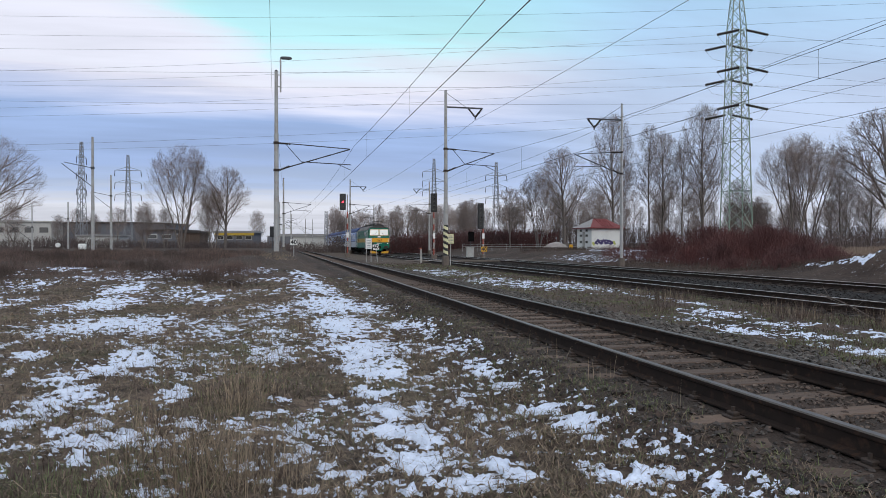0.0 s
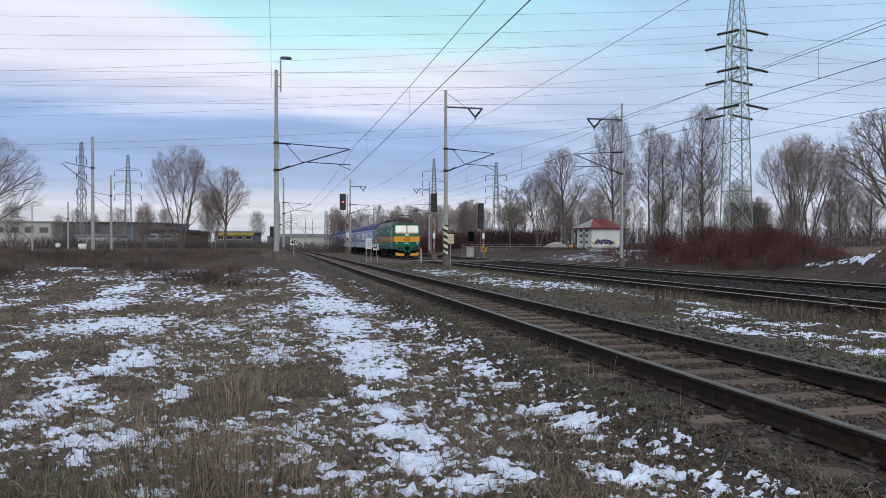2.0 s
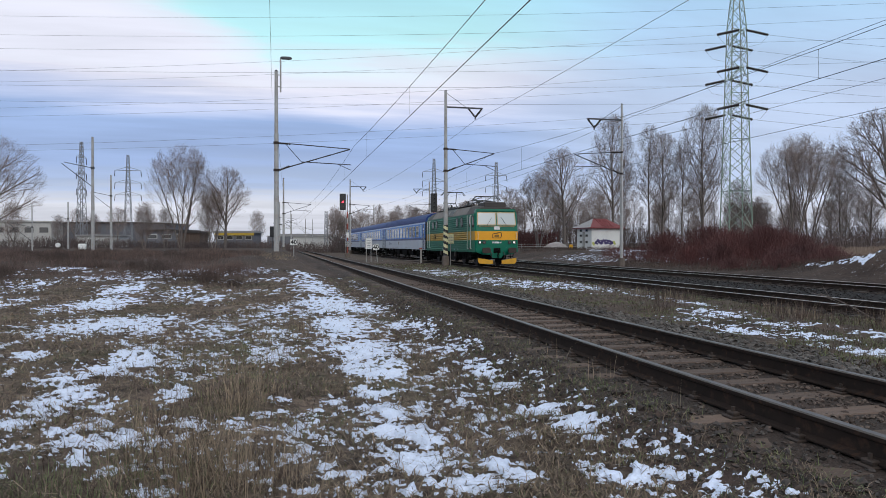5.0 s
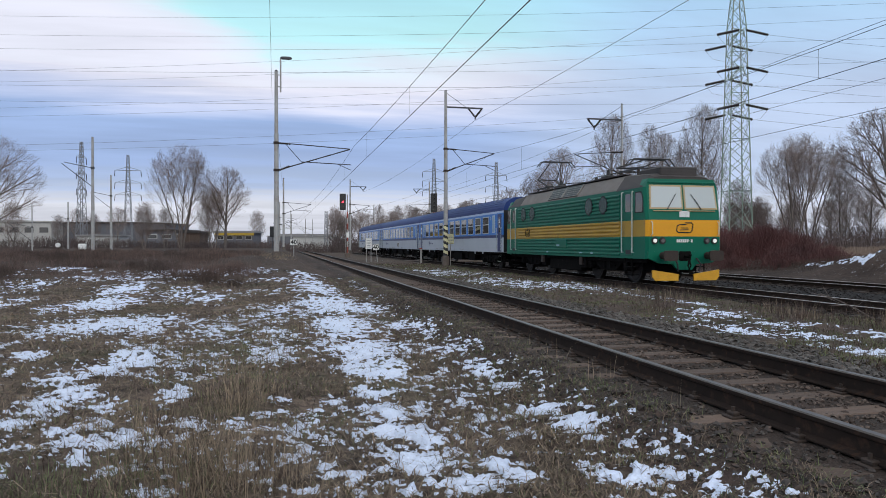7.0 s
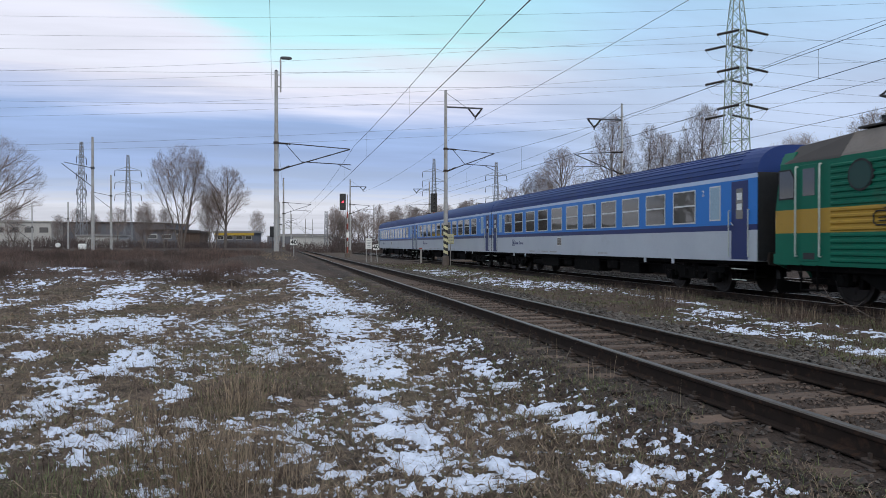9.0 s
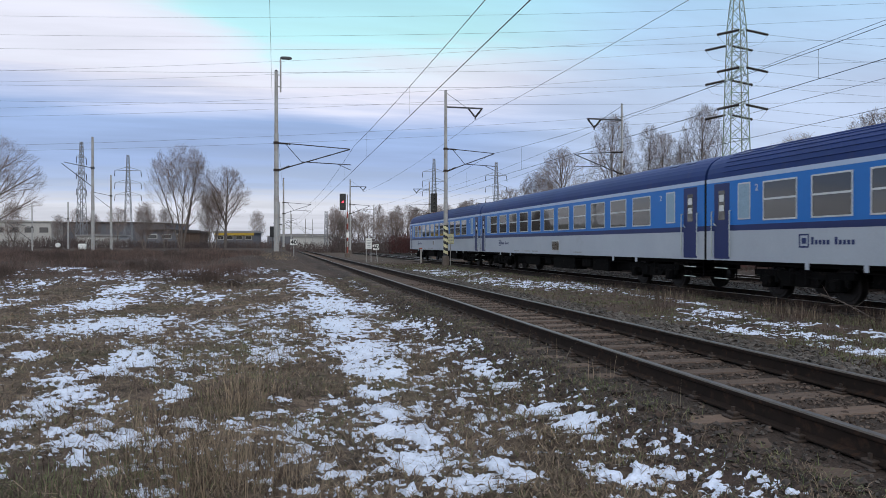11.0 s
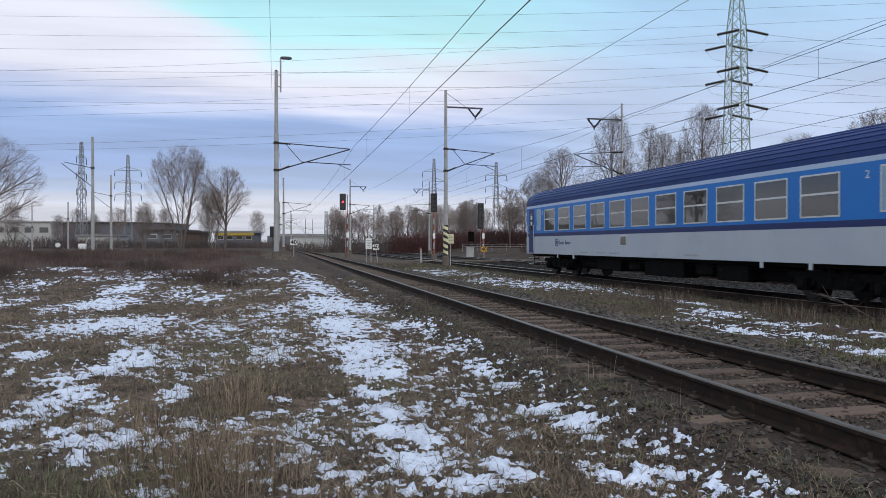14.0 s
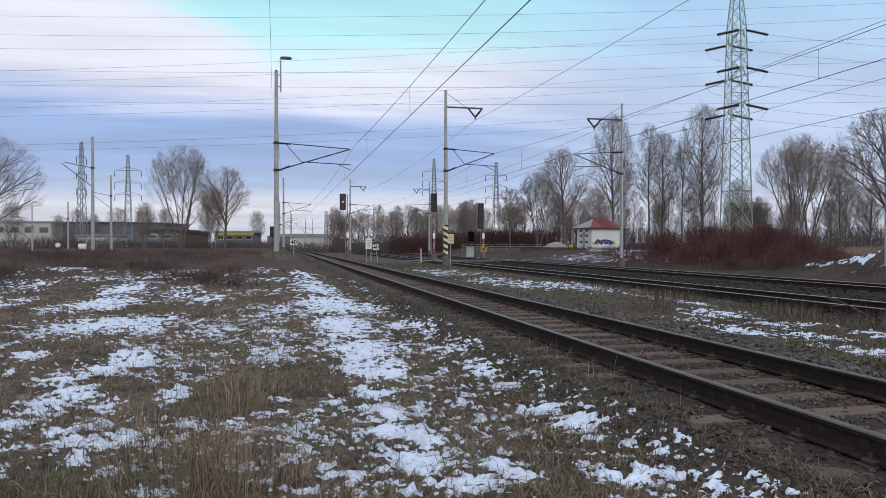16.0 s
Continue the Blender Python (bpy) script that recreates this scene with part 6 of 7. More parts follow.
def build_hut():
    """Small white relay hut; its long wall faces the line."""
    m = on_ground(19.3, 78, -13.09 + 20, 0.1)
    t = thing("relay_hut", "small white plastered hut with a red hipped roof and graffiti", "hut", m)
    x0, x1, y0, y1, h = -5.0, 0.0, 0, 3.0, 2.45
    x0 = -3.55
    part("wall", Shape().box(x0, x1, y0, y1, -.4, h, .02), M["plaster"], t)
    part("plinth", Shape().box(x0 - .05, x1 + .05, y0 - .05, y1 + .05, -.4, .12, .01), M["concrete"], t)
    e = .38
    a, b, c, d = x0 - e, x1 + e, y0 - e, y1 + e
    rz = h + 1.02
    rf = Shape().add([(a, c, h), (b, c, h), (b, d, h), (a, d, h), (a + 1.5, (c + d) / 2, rz), (b - 1.2, (c + d) / 2, rz),
                      (a, c, h - .1), (b, c, h - .1), (b, d, h - .1), (a, d, h - .1)],
                     [(0, 1, 5, 4), (1, 2, 5), (2, 3, 4, 5), (3, 0, 4), (0, 6, 7, 1), (1, 7, 8, 2), (2, 8, 9, 3), (3, 9, 6, 0), (6, 9, 8, 7)])
    rf.slot = 0
    roof = part("roof", rf, [M["redroof"], M["greyroof"]], t)
    for p in roof.data.polygons:
        if p.normal.x < -.3 and p.normal.z > .2:
            p.material_index = 1
    seams = Shape()
    for i in range(1, 9):
        q = a + 1.5 + (b - 1.2 - a - 1.5) * i / 9
        seams.tube((q, c + .02, h + .03), (q, (c + d) / 2, rz + .02), .02, None, 4)
    part("roof_seam", seams, M["redroof"], t)
    for z in (.75, 1.45, 2.0):
        for y in (.7, 1.9):
            w = part("window", Shape().box(x0 - .03, x0 + .02, y, y + .5, z, z + .28), M["concrete"], t)
            part("pane", Shape().box(x0 - .04, x0 - .02, y + .05, y + .45, z + .04, z + .24), M["glassdark"], w)
    part("door", Shape().box(x0 - .035, x0 + .02, 1.3, 1.8, .12, 2.0, .005), M["concrete"], t, "grey steel door")
    # spray-paint tag as a jagged shape
    rnd = random.Random(3)
    for i in range(7):
        x, z = -2.95 + i * .3, .88 + rnd.uniform(-.1, .12)
        g = Shape().prism([(x + r * math.cos(a), z + .85 * r * math.sin(a)) for a, r in [(2 * math.pi * j / 11, .26 * rnd.uniform(.65, 1.35)) for j in range(11)]], "y", -.012 - .001 * i, -.002)
        part("graffiti", g, M["graffiti"], t, "dark violet graffiti tag")
    gy = Shape()
    for x, z, r in ((-3.35, .75, .16), (-3.25, .6, .12), (-.75, .85, .17), (-.62, .7, .12)):
        gy.disc((x, -.008, z), "y", r, -.004, 9)
    part("graffiti", gy, M["graffiti_y"], t, "yellow-green graffiti tag")
    gw = Shape()
    for i in range(6):
        gw.disc((-2.8 + i * .36, -.021, .85 + .12 * (i % 2)), "y", .05, -.004, 7)
        gw.disc((-2.9 + i * .4, -.021, .50), "y", .13, -.004, 9)
    part("graffiti", gw, M["plaster"], t, "white blank in the graffiti")
    return t


build_hut()


# ---- signals, signs and small lineside things ----
def signal(label, x, y, top, head_h, red=False, stripes=True, head_dx=0.0, lamps=5):
    t = thing("railway_signal", label, "signal", pose(x, y, ground_height(x, y)), "signals")
    s = Shape()
    for i in range(10):
        s.slot = (i % 2) if stripes and i < 7 else 2
        z0 = .5 + i * (top - .6) / 10
        s.tube((0, 0, z0), (0, 0, z0 + (top - .6) / 10), .085, None, 10)
    part("post", s, [M["redpaint"], M["concrete"], M["pole"]], t, "post banded red and white")
    part("footing", Shape().box(-.3, .3, -.3, .3, -.5, .45, .03), M["footing"], t)
    hd = part("signal_head", Shape().box(head_dx - .36, head_dx + .36, -.16, .12, top - head_h, top, .05), M["black"], t)
    for i in range(lamps):
        z = top - head_h * (i + .5) / lamps
        part("hood", Shape().loft([[(head_dx + .15 * math.cos(a), q, z + .15 * math.sin(a)) for a in [math.pi * j / 8 for j in range(9)]] +
                                   [(head_dx + .13 * math.cos(a), q, z + .13 * math.sin(a)) for a in [math.pi * (8 - j) / 8 for j in range(9)]] for q in (-.16, -.42)]), M["black"], hd)
        lit = red and i == lamps // 2
        part("lens", Shape().disc((head_dx, -.16, z), "y", .12, -.02, 12), M["red_lamp"] if lit else M["glassdark"], hd, "lit red lens" if lit else "")
    ld = Shape()
    for sx in (-.2, .2):
        ld.tube((sx, .32, .3), (sx, .32, top - head_h), .018, None, 4)
    z = .5
    while z < top - head_h:
        ld.tube((-.2, .32, z), (.2, .32, z), .014, None, 4)
        z += .35
    part("ladder", ld, M["pole"], t)
    part("marker_plate", Shape().box(-.14, .14, -.12, -.09, 2.3, 2.9, .005), M["white"], t, "white marker plate")
    return t


signal("black signal head showing red on a red and white post", 8.18, 85.4, 7.5, 1.95, True, head_dx=-.55, lamps=3)
signal("black signal head on a banded post between lines", 17.1, 78.1, 7.35, 2.1, False, head_dx=0, lamps=5)
signal("dark signal head on a red and white post behind the lines", 23.6, 80.7, 6.45, 3.0, False, head_dx=-.3, lamps=6)


def sign(name, label, at, w, h, z, text="", plate="white", posts=1, lines=False, group=""):
    t = thing(name, label, "sign", at, group)
    for k in range(posts):
        px = 0 if posts == 1 else (-w * .35, w * .35)[k]
        part("post", Shape().tube((px, .03, -.4), (px, .03, z + h * .9), .03, None, 8), M["pole"], t)
    part("plate", Shape().box(-w / 2, w / 2, -.02, .0, z, z + h, .008), M[plate], t)
    part("rim", Shape().box(-w / 2, w / 2, -.026, -.02, z, z + .02).box(-w / 2, w / 2, -.026, -.02, z + h - .02, z + h).box(-w / 2, -w / 2 + .02, -.026, -.02, z, z + h).box(w / 2 - .02, w / 2, -.026, -.02, z, z + h), M["black"], t)
    if text:
        words("lettering", text, h * .95, M["black"], t, pose(0, -.026, z + h * .49, 90, 0, 0), "black figures", .012)
    if lines:
        b = Shape()
        for i in range(5):
            b.box(-w * .3, w * .3, -.026, -.02, z + h * (.15 + .15 * i), z + h * (.20 + .15 * i))
        part("bars", b, M["pylon_far"], t)
    return t


g = lambda x, y, turn=-6: pose(x, y, ground_height(x, y), 0, 0, turn)
sign("speed_sign", "white speed board with black figures on a thin post", g(1.15, 51), .52, .44, 0.75, "40", group="speed boards")
sign("speed_sign", "white speed board with black figures leaning on a thin post", g(8.25, 59.7) @ pose(0, 0, 0, 0, -7, 0), .55, .5, 1.02, "40", group="speed boards")
sign("speed_sign", "yellow speed board with black figures beside the signal", g(23.6, 80.3), .75, .62, .75, "40", "yellow", group="speed boards")
sign("notice_board", "white notice board on two posts", g(7.5, 59.8), .56, .92, 1.1, plate="white", posts=2, lines=True)
sign("notice_board", "pale yellow striped board beside the banded mast", g(12.08, 49.6), .5, .72, 1.62, plate="cream", lines=True)

t = thing("marker_post", "short weathered concrete post beside the line", "post", g(11.2, 55.9))
part("shaft", Shape().box(-.07, .07, -.07, .07, -.3, 1.15, .015), M["concrete"], t)
part("cap", Shape().box(-.16, .10, -.09, .09, 1.13, 1.22, .02), M["redpaint"], t, "faded red cap")
t = thing("relay_cabinet", "grey lineside relay cabinet with a tall dark panel", "cabinet", g(22.5, 82.5))
part("cabinet", Shape().box(-.45, .45, -.25, .25, .1, 1.25, .03), M["pole"], t)
part("plinth", Shape().box(-.5, .5, -.3, .3, -.4, .12, .02), M["concrete"], t)
part("lid", Shape().box(-.5, .5, -.3, .3, 1.25, 1.31, .01), M["pole"], t)
t = thing("equipment_post", "dark equipment box on a post beside the signal", "equipment", g(22.7, 84.0))
part("post", Shape().tube((.25, 0, -.3), (.25, 0, 3.2), .06, None, 8), M["bracket"], t)
part("panel", Shape().box(0, .7, -.12, .12, 2.0, 3.2, .03), M["gear"], t)
t = thing("dwarf_signal", "small yellow ground box on the bank", "box", g(32.0, 74.5))
part("housing", Shape().box(-.18, .18, -.15, .15, .1, .52, .06), M["yellow"], t)
part("stand", Shape().box(-.1, .1, -.1, .1, -.3, .12), M["gear"], t)
t = thing("dwarf_signal", "small white ground box beyond the field", "box", on_ground(-30.8, 61))
part("housing", Shape().box(-.3, .3, -.2, .2, .25, .75, .08), M["white"], t)
part("stand", Shape().box(-.1, .1, -.1, .1, -.3, .26), M["gear"], t)
t = thing("dwarf_signal", "small white ground lamp beyond the field", "box", on_ground(-48.5, 90))
part("housing", Shape().disc((0, -.1, .6), "y", .3, .2, 12), M["white"], t)
part("stand", Shape().box(-.06, .06, -.06, .06, -.3, .35), M["gear"], t)
t = thing("signal_repeater", "small black signal behind the mast", "signal", on_ground(-21.0, 88))
part("post", Shape().tube((0, 0, -.3), (0, 0, 2.4), .06, None, 8), M["bracket"], t)
part("head", Shape().box(-.3, .3, -.15, .15, 1.6, 2.9, .05), M["black"], t)
t = thing("railing", "low grey railing along the level crossing road", "railing", on_ground(9.5, 92, -13.09))
for i in range(9):
    part("post", Shape().tube((-7 + i * 1.9, 0, -.3), (-7 + i * 1.9, 0, .62), .018, None, 6), M["pole"], t)
for z in (.3, .6):
    part("rail", Shape().tube((-7, 0, z), (8.2, 0, z), .018, None, 6), M["pole"], t)
# level crossing deck and road strip
t = thing("level_crossing", "dark concrete slabs laid across the lines", "level crossing", pose(17.3, 63.5, RAIL_B), kind="structure")
for i in range(6):
    part("slab", Shape().box(-6.0 + i * 2.02, -4.02 + i * 2.02, -.9, .9, -.15, -.012, .01), M["footing"], t)
heap = Shape()
rings = []
for k, (r, z) in enumerate(((1.35, -.2), (1.1, .25), (.7, .6), (.3, .78), (.08, .82))):
    rings.append([(1.35 * r * math.cos(a) * (1 + .12 * noise.noise((a, k, 1))), r * math.sin(a) * (1 + .12 * noise.noise((a, k, 4))), z * (1 + .1 * noise.noise((a * 2, k, 9)))) for a in [2 * math.pi * j / 24 for j in range(24)]])
heap.loft(rings)
tagged(part("gravel_heap", heap, M["gravel"], at=on_ground(14.8, 93.5), smooth=True), "heap of pale gravel behind the lines", "gravel heap")


# ---- grass, stones and litter near the eye ----
def strands(name, label, blades, material, category="grass"):
    """blades: rows of x, y, length, lean, heading, width. Each is a bent, tapering strand."""
    v, f = [], []
    for x, y, ln, lean, az, w in blades:
        z = ground_height(x, y) - 0.012
        dx, dy = math.cos(az), math.sin(az)
        px, py = -dy * w * .5, dx * w * .5
        c1, s1 = math.cos(lean * .6), math.sin(lean * .6)
        c2, s2 = math.cos(lean * 1.25), math.sin(lean * 1.25)
        mx, my, mz = x + dx * ln * .5 * s1, y + dy * ln * .5 * s1, z + ln * .5 * c1
        tx, ty, tz = mx + dx * ln * .5 * s2, my + dy * ln * .5 * s2, max(mz + ln * .5 * c2, z + .008)
        n = len(v)
        v += [(x - px, y - py, z), (x + px, y + py, z), (mx + px * .8, my + py * .8, mz), (mx - px * .8, my - py * .8, mz), (tx, ty, tz)]
        f += [(n, n + 1, n + 2, n + 3), (n + 3, n + 2, n + 4)]
    me = bpy.data.meshes.new(name)
    me.from_pydata(v, [], f)
    me.materials.append(material)
    return tagged(new(name, me), label, category, kind="stuff")


G = random.Random(77)


def scatter(n, x0, x1, y0, y1, ln, lean, w, power=1.6, snow_keep=0.25, clump=0.0, seed=1.0):
    rows = []
    while len(rows) < n:
        t = G.random() ** power
        y = y0 + (y1 - y0) * t
        half = 0.62 * y + 1.5
        mid = 0.2325 * y
        x = G.uniform(max(x0, mid - half), min(x1, mid + half)) if max(x0, mid - half) < min(x1, mid + half) else None
        if x is None:
            continue
        if snow_at(x, y) > 0.45 and G.random() > snow_keep:
            continue
        if clump and lump(x, y, 1.1, seed) < clump * (2 * G.random() - 1):
            continue
        far = 1 + 0.05 * y
        rows.append((x, y, G.uniform(*ln), G.uniform(*lean), G.uniform(0, 6.283), G.uniform(*w) * far))
    return rows


def tufts(spots, per, r, ln, lean, w):
    rows = []
    for cx, cy, k in spots:
        for i in range(int(per * k)):
            a, q = G.uniform(0, 6.283), r * k * math.sqrt(G.random())
            rows.append((cx + q * math.cos(a), cy + q * math.sin(a), G.uniform(*ln) * (.6 + .4 * k), abs(G.gauss(0, 1)) * lean, a + G.gauss(0, .8), G.uniform(*w)))
    return rows


strands("dead_grass", "flattened brown dead grass over the field", scatter(34000, -11, 2.5, 3.2, 24, (.06, .20), (1.3, 1.85), (.003, .008), 1.7, .22), M["grass"])
strands("dry_grass", "pale dry grass blades over the field", scatter(15000, -11, 2.4, 3.2, 26, (.08, .24), (1.1, 1.8), (.003, .006), 1.6, .22, .5, 4.), M["straw"])
strands("dark_litter", "dark withered stems over the field", scatter(15000, -11, 2.6, 3.2, 26, (.06, .2), (1.0, 1.8), (.003, .007), 1.6, .25, .4, 7.), M["darkweed"])
strands("green_grass", "faded green grass among the dead grass", scatter(7000, -9, 2.6, 3.2, 20, (.04, .10), (.5, 1.4), (.003, .006), 1.6, .1, .45, 9.), M["green_grass"])
FIELD_TUFTS = [(-.5, 7.2, .9), (-.42, 6.7, .7), (-.6, 4.75, 1.1), (-.5, 4.45, 1.1), (-.36, 4.9, .7), (-.95, 5.95, .8), (-1.05, 6.6, .6), (-1.6, 10.6, .9), (-1.2, 9.6, .7), (-.75, 5.2, .8),
               (-1.0, 5.0, .6), (-.2, 9., .5), (-.2, 11.5, .7), (-1.9, 11.7, .7), (.3, 12.5, .7), (-.8, 13.5, .9), (-.5, 16., 1.)]
strands("grass_tuft", "tall straw-coloured tufts of dry grass", tufts(FIELD_TUFTS, 150, .40, (.14, .40), 1.3, (.002, .0045)), M["straw"])
strands("grass_tuft", "long arching straw of a large dry tussock", tufts([(-.22, 4.55, 1.3), (-.1, 4.25, 1.2), (-.32, 4.85, 1.), (-.42, 5.3, .8), (-.2, 7.3, .9), (-.32, 6.9, .7), (-.55, 5.6, .6), (-.62, 8.6, .6), (-.1, 9.8, .7)],
        120, .34, (.22, .55), 1.25, (.002, .0042)), M["straw"])
strands("grass_tuft", "thin bare dark stalks standing over the field", tufts([(-1.1, 7.6, 1.), (-1.3, 8.8, 1.), (-.8, 7.0, .9), (-1.75, 6.4, .9), (-.9, 6.2, .8), (-1.5, 5.6, .8), (-1.0, 10.5, 1.), (-1.9, 12., 1.)], 34, .5, (.2, .5), .7, (.002, .004)), M["weed"])
strands("grass_tuft", "brown tufts of dead grass", tufts([(a + .1, b + .15, k) for a, b, k in FIELD_TUFTS] + [(-1.4, 4.5, 1.), (-1.2, 4.2, 1.)], 150, .5, (.08, .24), 1.5, (.003, .006)), M["darkweed"])
strands("grass_tuft", "olive green grass round the tufts", tufts([(a - .1, b + .1, k) for a, b, k in FIELD_TUFTS] + [(-1.5, 4.3, 1.2), (-1.1, 4.1, 1.)], 130, .5, (.05, .14), 1.1, (.003, .006)), M["green_grass"])
GREEN_SPOTS = [(-.6, 8.0, 1.2), (-.4, 9.2, 1.3), (-.2, 10.8, 1.3), (-.9, 9.6, 1.2), (-.5, 12.2, 1.4), (.1, 7.8, .9), (-1.45, 4.6, 1.3), (-1.2, 4.35, 1.2), (-.95, 4.6, 1.), (2.75, 7.6, .9), (2.8, 9.2, 1.),
               (2.7, 6.4, .8), (2.85, 11.5, 1.1), (2.6, 13.5, 1.2), (1.9, 7.2, .9), (1.8, 5.6, .8), (.35, 6.0, .7), (-1.7, 6.9, .8), (2.9, 5.2, .7)]
strands("grass_tuft", "low olive green grass in patches", tufts(GREEN_SPOTS, 330, .62, (.04, .13), 1.25, (.003, .006)), M["green_grass"])
strands("verge_grass", "green and dry grass on the verge between the tracks", scatter(17000, 6.9, 11.8, 5, 52, (.05, .13), (.5, 1.5), (.004, .008), 1.3, .5, .3, 6.), M["green_grass"])
strands("verge_grass", "dry grass on the verge between the tracks", scatter(2200, 6.9, 11.9, 5, 55, (.06, .18), (.5, 1.4), (.004, .007), 1.3, .4, .3, 2.), M["grass"])
strands("verge_grass", "dark withered stems on the verge between the tracks", scatter(9000, 6.9, 11.9, 5, 55, (.05, .18), (.4, 1.4), (.004, .008), 1.3, .5, .3, 3.), M["darkweed"])
VERGE_TUFTS = [(10.3, 18., 1.4), (10.6, 17.2, 1.3), (10.4, 21., 1.), (10.7, 13.6, 1.2), (10.5, 12.4, 1.2), (10.9, 10.8, 1.5), (10.7, 9.6, 1.5), (10.9, 9., 1.4), (9.6, 16.2, .8), (10.6, 26., 1.1), (8., 14., .6)]
strands("grass_tuft", "dry tufts of grass beside the main line", tufts(VERGE_TUFTS, 40, .42, (.15, .40), .7, (.004, .008)), M["straw"])
strands("grass_tuft", "dark brown weeds beside the main line", tufts([(a + .25, b + .4, k) for a, b, k in VERGE_TUFTS], 190, .6, (.12, .45), .7, (.004, .008)), M["darkweed"])
strands("rail_weeds", "thin dry stalks beside the siding rail", tufts([(3.25, 9.3, .4), (3.3, 8.1, .4), (3.2, 6.7, .5), (3.3, 12., .5), (3.35, 16., .6), (3.2, 5.4, .4)], 14, .35, (.2, .42), .7, (.004, .007)), M["straw"])
strands("ditch_grass", "trampled brown grass beside the ballast", scatter(11000, 1.6, 3.2, 3.2, 30, (.04, .13), (.8, 1.6), (.003, .006), 1.5, .3), M["grass"])

strands("ditch_grass", "faded green grass beside the ballast", scatter(5000, 1.9, 3.3, 3.2, 30, (.03, .10), (.5, 1.5), (.003, .006), 1.5, .2, .3, 5.), M["green_grass"])


def ragged(x, y):
    """Uneven growth of thawing snow, at four sizes, about 0."""
    return 0.28 * lump(x, y, 3.1, 5) + 0.40 * lump(x, y * 1.2, 7.5, 3) + 0.48 * lump(x, y * 1.3, 16., 9) + 0.46 * lump(x, y * 1.3, 34., 2)


def snow_sheet(name, label, x0, x1, d0, d1, thick, close):
    """A thin crust of old snow with a ragged, sunken edge; finer towards the eye."""
    v, f, ix = [], [], {}
    rows = int(math.log(d1 / d0) / 0.0058)
    cols = 330
    level = np.full((rows, cols), -1.0)
    spot = {}
    for j in range(rows):
        d = d0 * math.exp(0.0058 * j)
        for i in range(cols):
            x, y, _ = afield((i / (cols - 1) - 0.5) * 1.28 * d + 0.002 * d * lump(i, j, 0.7, 1), d * (1 + 0.002 * lump(i, j, 0.7, 4)))
            if not x0 < x < x1:
                continue
            q = snow_at(x, y)
            if q > 0.12:
                level[j, i] = q + 2.2 * ragged(x, y) - 5.0 * tussock(x, y) - close
                spot[j, i] = (x, y)

    def vert(j, i):
        if (j, i) not in ix:
            x, y = spot.get((j, i), (None, None))
            if x is None:
                return None
            q = level[j, i]
            ix[j, i] = len(v)
            up = thick * (1 - math.exp(-2.2 * q)) + 0.007 * lump(x, y, 22., 7) + 0.012 * lump(x, y, 8., 4) if q > 0 else max(-0.05, q * 0.25)
            v.append((x, y, ground_height(x, y) + up))
        return ix[j, i]

    for j in range(rows - 1):
        for i in range(cols - 1):
            if max(level[j, i], level[j, i + 1], level[j + 1, i], level[j + 1, i + 1]) > 0:
                q = [vert(j, i), vert(j, i + 1), vert(j + 1, i + 1), vert(j + 1, i)]
                if None not in q:
                    f.append(tuple(q))
    me = bpy.data.meshes.new(name)
    me.from_pydata(v, [], f)
    me.materials.append(M["snow"])
    me.polygons.foreach_set("use_smooth", [True] * len(me.polygons))
    return tagged(new(name, me), label, "snow", kind="stuff")


snow_sheet("snow_crust", "ragged crust of old snow lying over the field", -14, 2.95, 3.9, 34, .030, .52)
snow_sheet("snow_crust", "ragged crust of old snow on the verge between the tracks", 6.9, 11.6, 7.5, 48, .022, .74)
snow_sheet("snow_crust", "ragged scraps of old snow on the bank behind the lines", 24.5, 40, 24, 75, .04, .62)


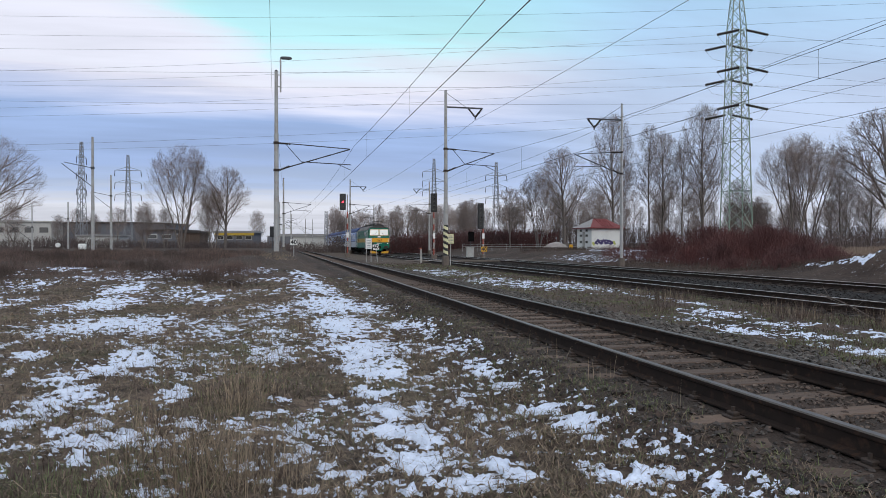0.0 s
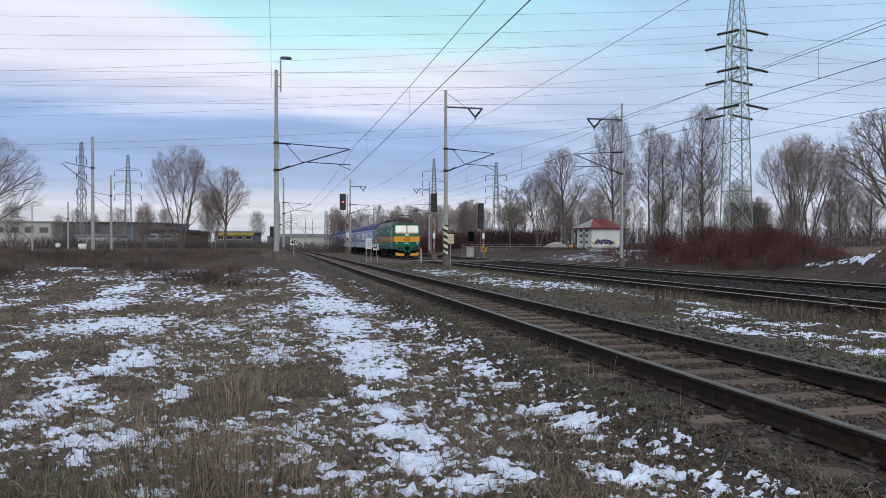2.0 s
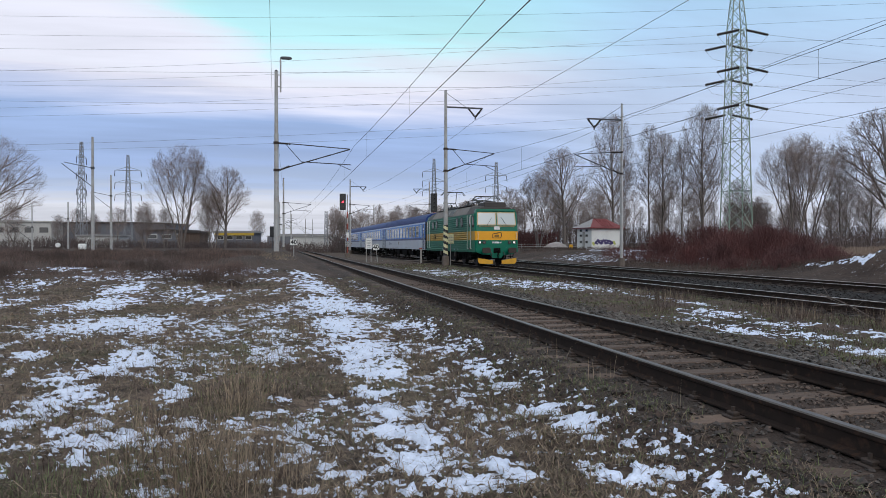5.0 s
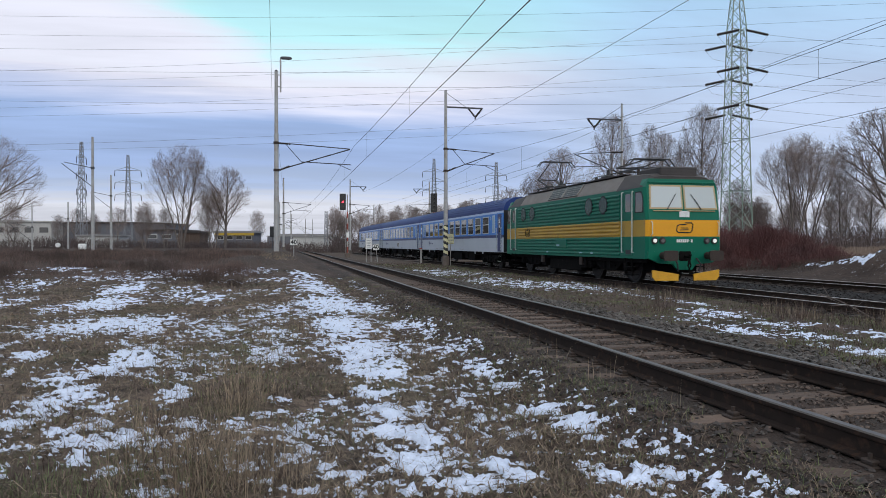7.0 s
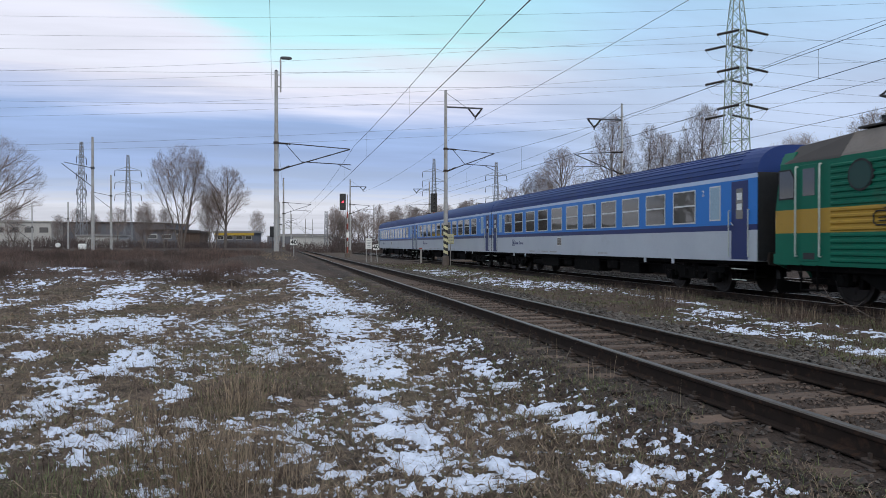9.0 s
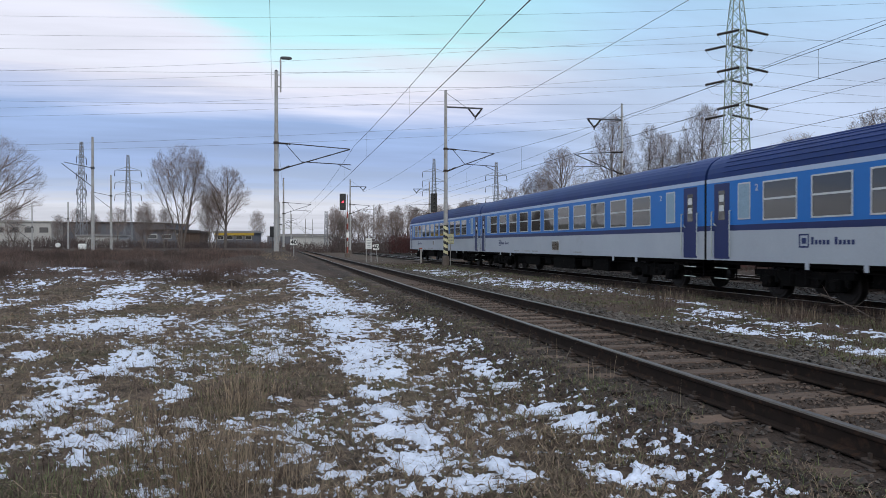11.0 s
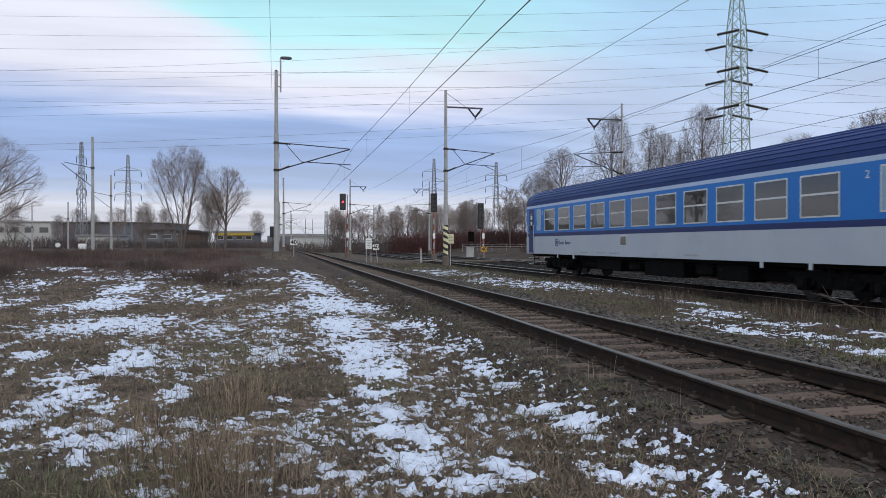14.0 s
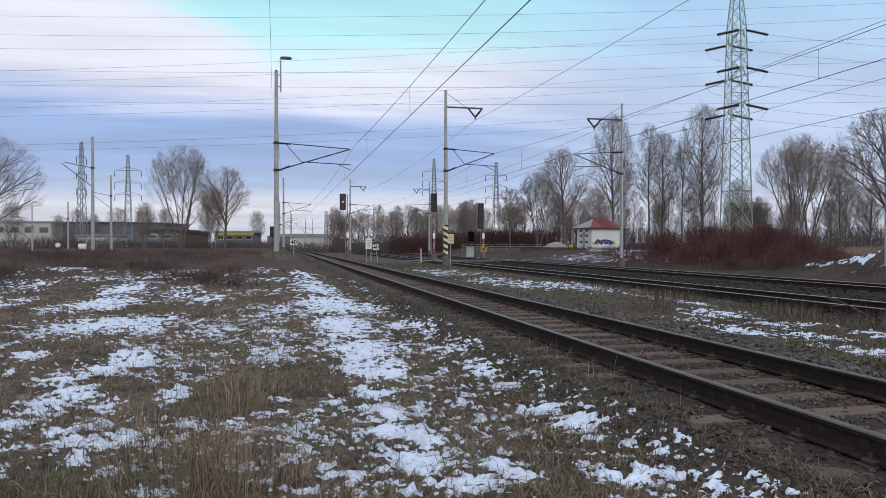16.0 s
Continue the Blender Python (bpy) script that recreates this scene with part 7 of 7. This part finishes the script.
def stones(name, label, n, x0, x1, y0, y1, size, seed, power=1.5, material="stone"):
    """Angular broken stones, half bedded in the ground."""
    rnd = random.Random(seed)
    base = [(1, 0, 0), (-1, 0, 0), (0, 1, 0), (0, -1, 0), (0, 0, 1), (0, 0, -1), (.75, .7, .4), (-.7, -.75, .35)]
    faces = [(4, 6, 2), (4, 0, 6), (6, 0, 2), (4, 2, 1), (4, 1, 7), (4, 7, 3), (7, 1, 3), (4, 3, 0), (5, 2, 0), (5, 1, 2), (5, 3, 1), (5, 0, 3)]
    v, f = [], []
    for i in range(n):
        y = y0 + (y1 - y0) * rnd.random() ** power
        x = rnd.uniform(x0, x1)
        if 3.12 < x < 5.68 and abs((y + 4.32) % 0.64 - 0.32) < 0.15 and rnd.random() < 0.72:
            continue  # the sleepers lie mostly bare
        s = rnd.uniform(*size) * (1 + .015 * y)
        rot = Euler((rnd.uniform(-.6, .6), rnd.uniform(-.6, .6), rnd.uniform(0, 6.3))).to_matrix()
        sx, sy, sz = rnd.uniform(.7, 1.3), rnd.uniform(.6, 1.1), rnd.uniform(.5, .9)
        c = Vector((x, y, ground_height(x, y) + s * .25))
        k = len(v)
        v += [tuple(c + rot @ Vector((a * sx * rnd.uniform(.8, 1.15), b * sy * rnd.uniform(.8, 1.15), d * sz)) * s) for a, b, d in base]
        f += [tuple(q + k for q in t) for t in faces]
    me = bpy.data.meshes.new(name)
    me.from_pydata(v, [], f)
    me.materials.append(M[material])
    return tagged(new(name, me), label, "ballast", kind="stuff")


stones("ballast_stones", "broken ballast stones spilled beside the siding", 3400, 2.5, 3.75, 2.6, 20, (.008, .028), 1, 1.4)
stones("ballast_stones", "grey chips scattered over the foot of the ballast", 2600, 2.2, 3.5, 2.6, 26, (.006, .020), 7, 1.4, "greystone")
stones("ballast_stones", "ballast stones between the siding rails", 7000, 3.75, 5.05, 2.6, 24, (.010, .028), 2, 1.3, "brownstone")
stones("ballast_stones", "grey ballast shoulder of the siding", 9000, 5.35, 7.2, 3.0, 45, (.022, .052), 3, 1.4, "greystone")
stones("ballast_stones", "dark ballast of the main line", 4500, 11.9, 13.3, 6, 70, (.02, .04), 4, 1.3, "darkstone")
stones("ballast_stones", "dark ballast between the main lines", 4000, 15.0, 20.0, 6, 60, (.02, .045), 5, 1.2, "darkstone")
stones("ballast_stones", "larger stones at the foot of the ballast", 60, 2.75, 3.3, 2.8, 6, (.025, .05), 6, 1.0)


# a dead branch lying on the verge
def fallen_branch():
    b = thing("fallen_branch", "thin bare dead branch lying on the verge grass", "branch")
    lo, hi = Vector(afield(8.5, 13.9, ground_height(*afield(8.5, 13.9)[:2]))), Vector(afield(7.5, 14.2, .52))
    part("stem", Shape().path([lo, lo.lerp(hi, .35) + Vector((0, 0, .05)), lo.lerp(hi, .7) + Vector((0, 0, .04)), hi], .011, 5), M["bark"], b)
    rnd = random.Random(8)
    for k in range(9):
        q = lo.lerp(hi, .3 + .075 * k)
        part("twig", Shape().tube(q, q + Vector((rnd.uniform(-.35, .15), rnd.uniform(-.2, .2), rnd.uniform(-.05, .3))), .006, .002, 4), M["twig"], b)


fallen_branch()


motions()
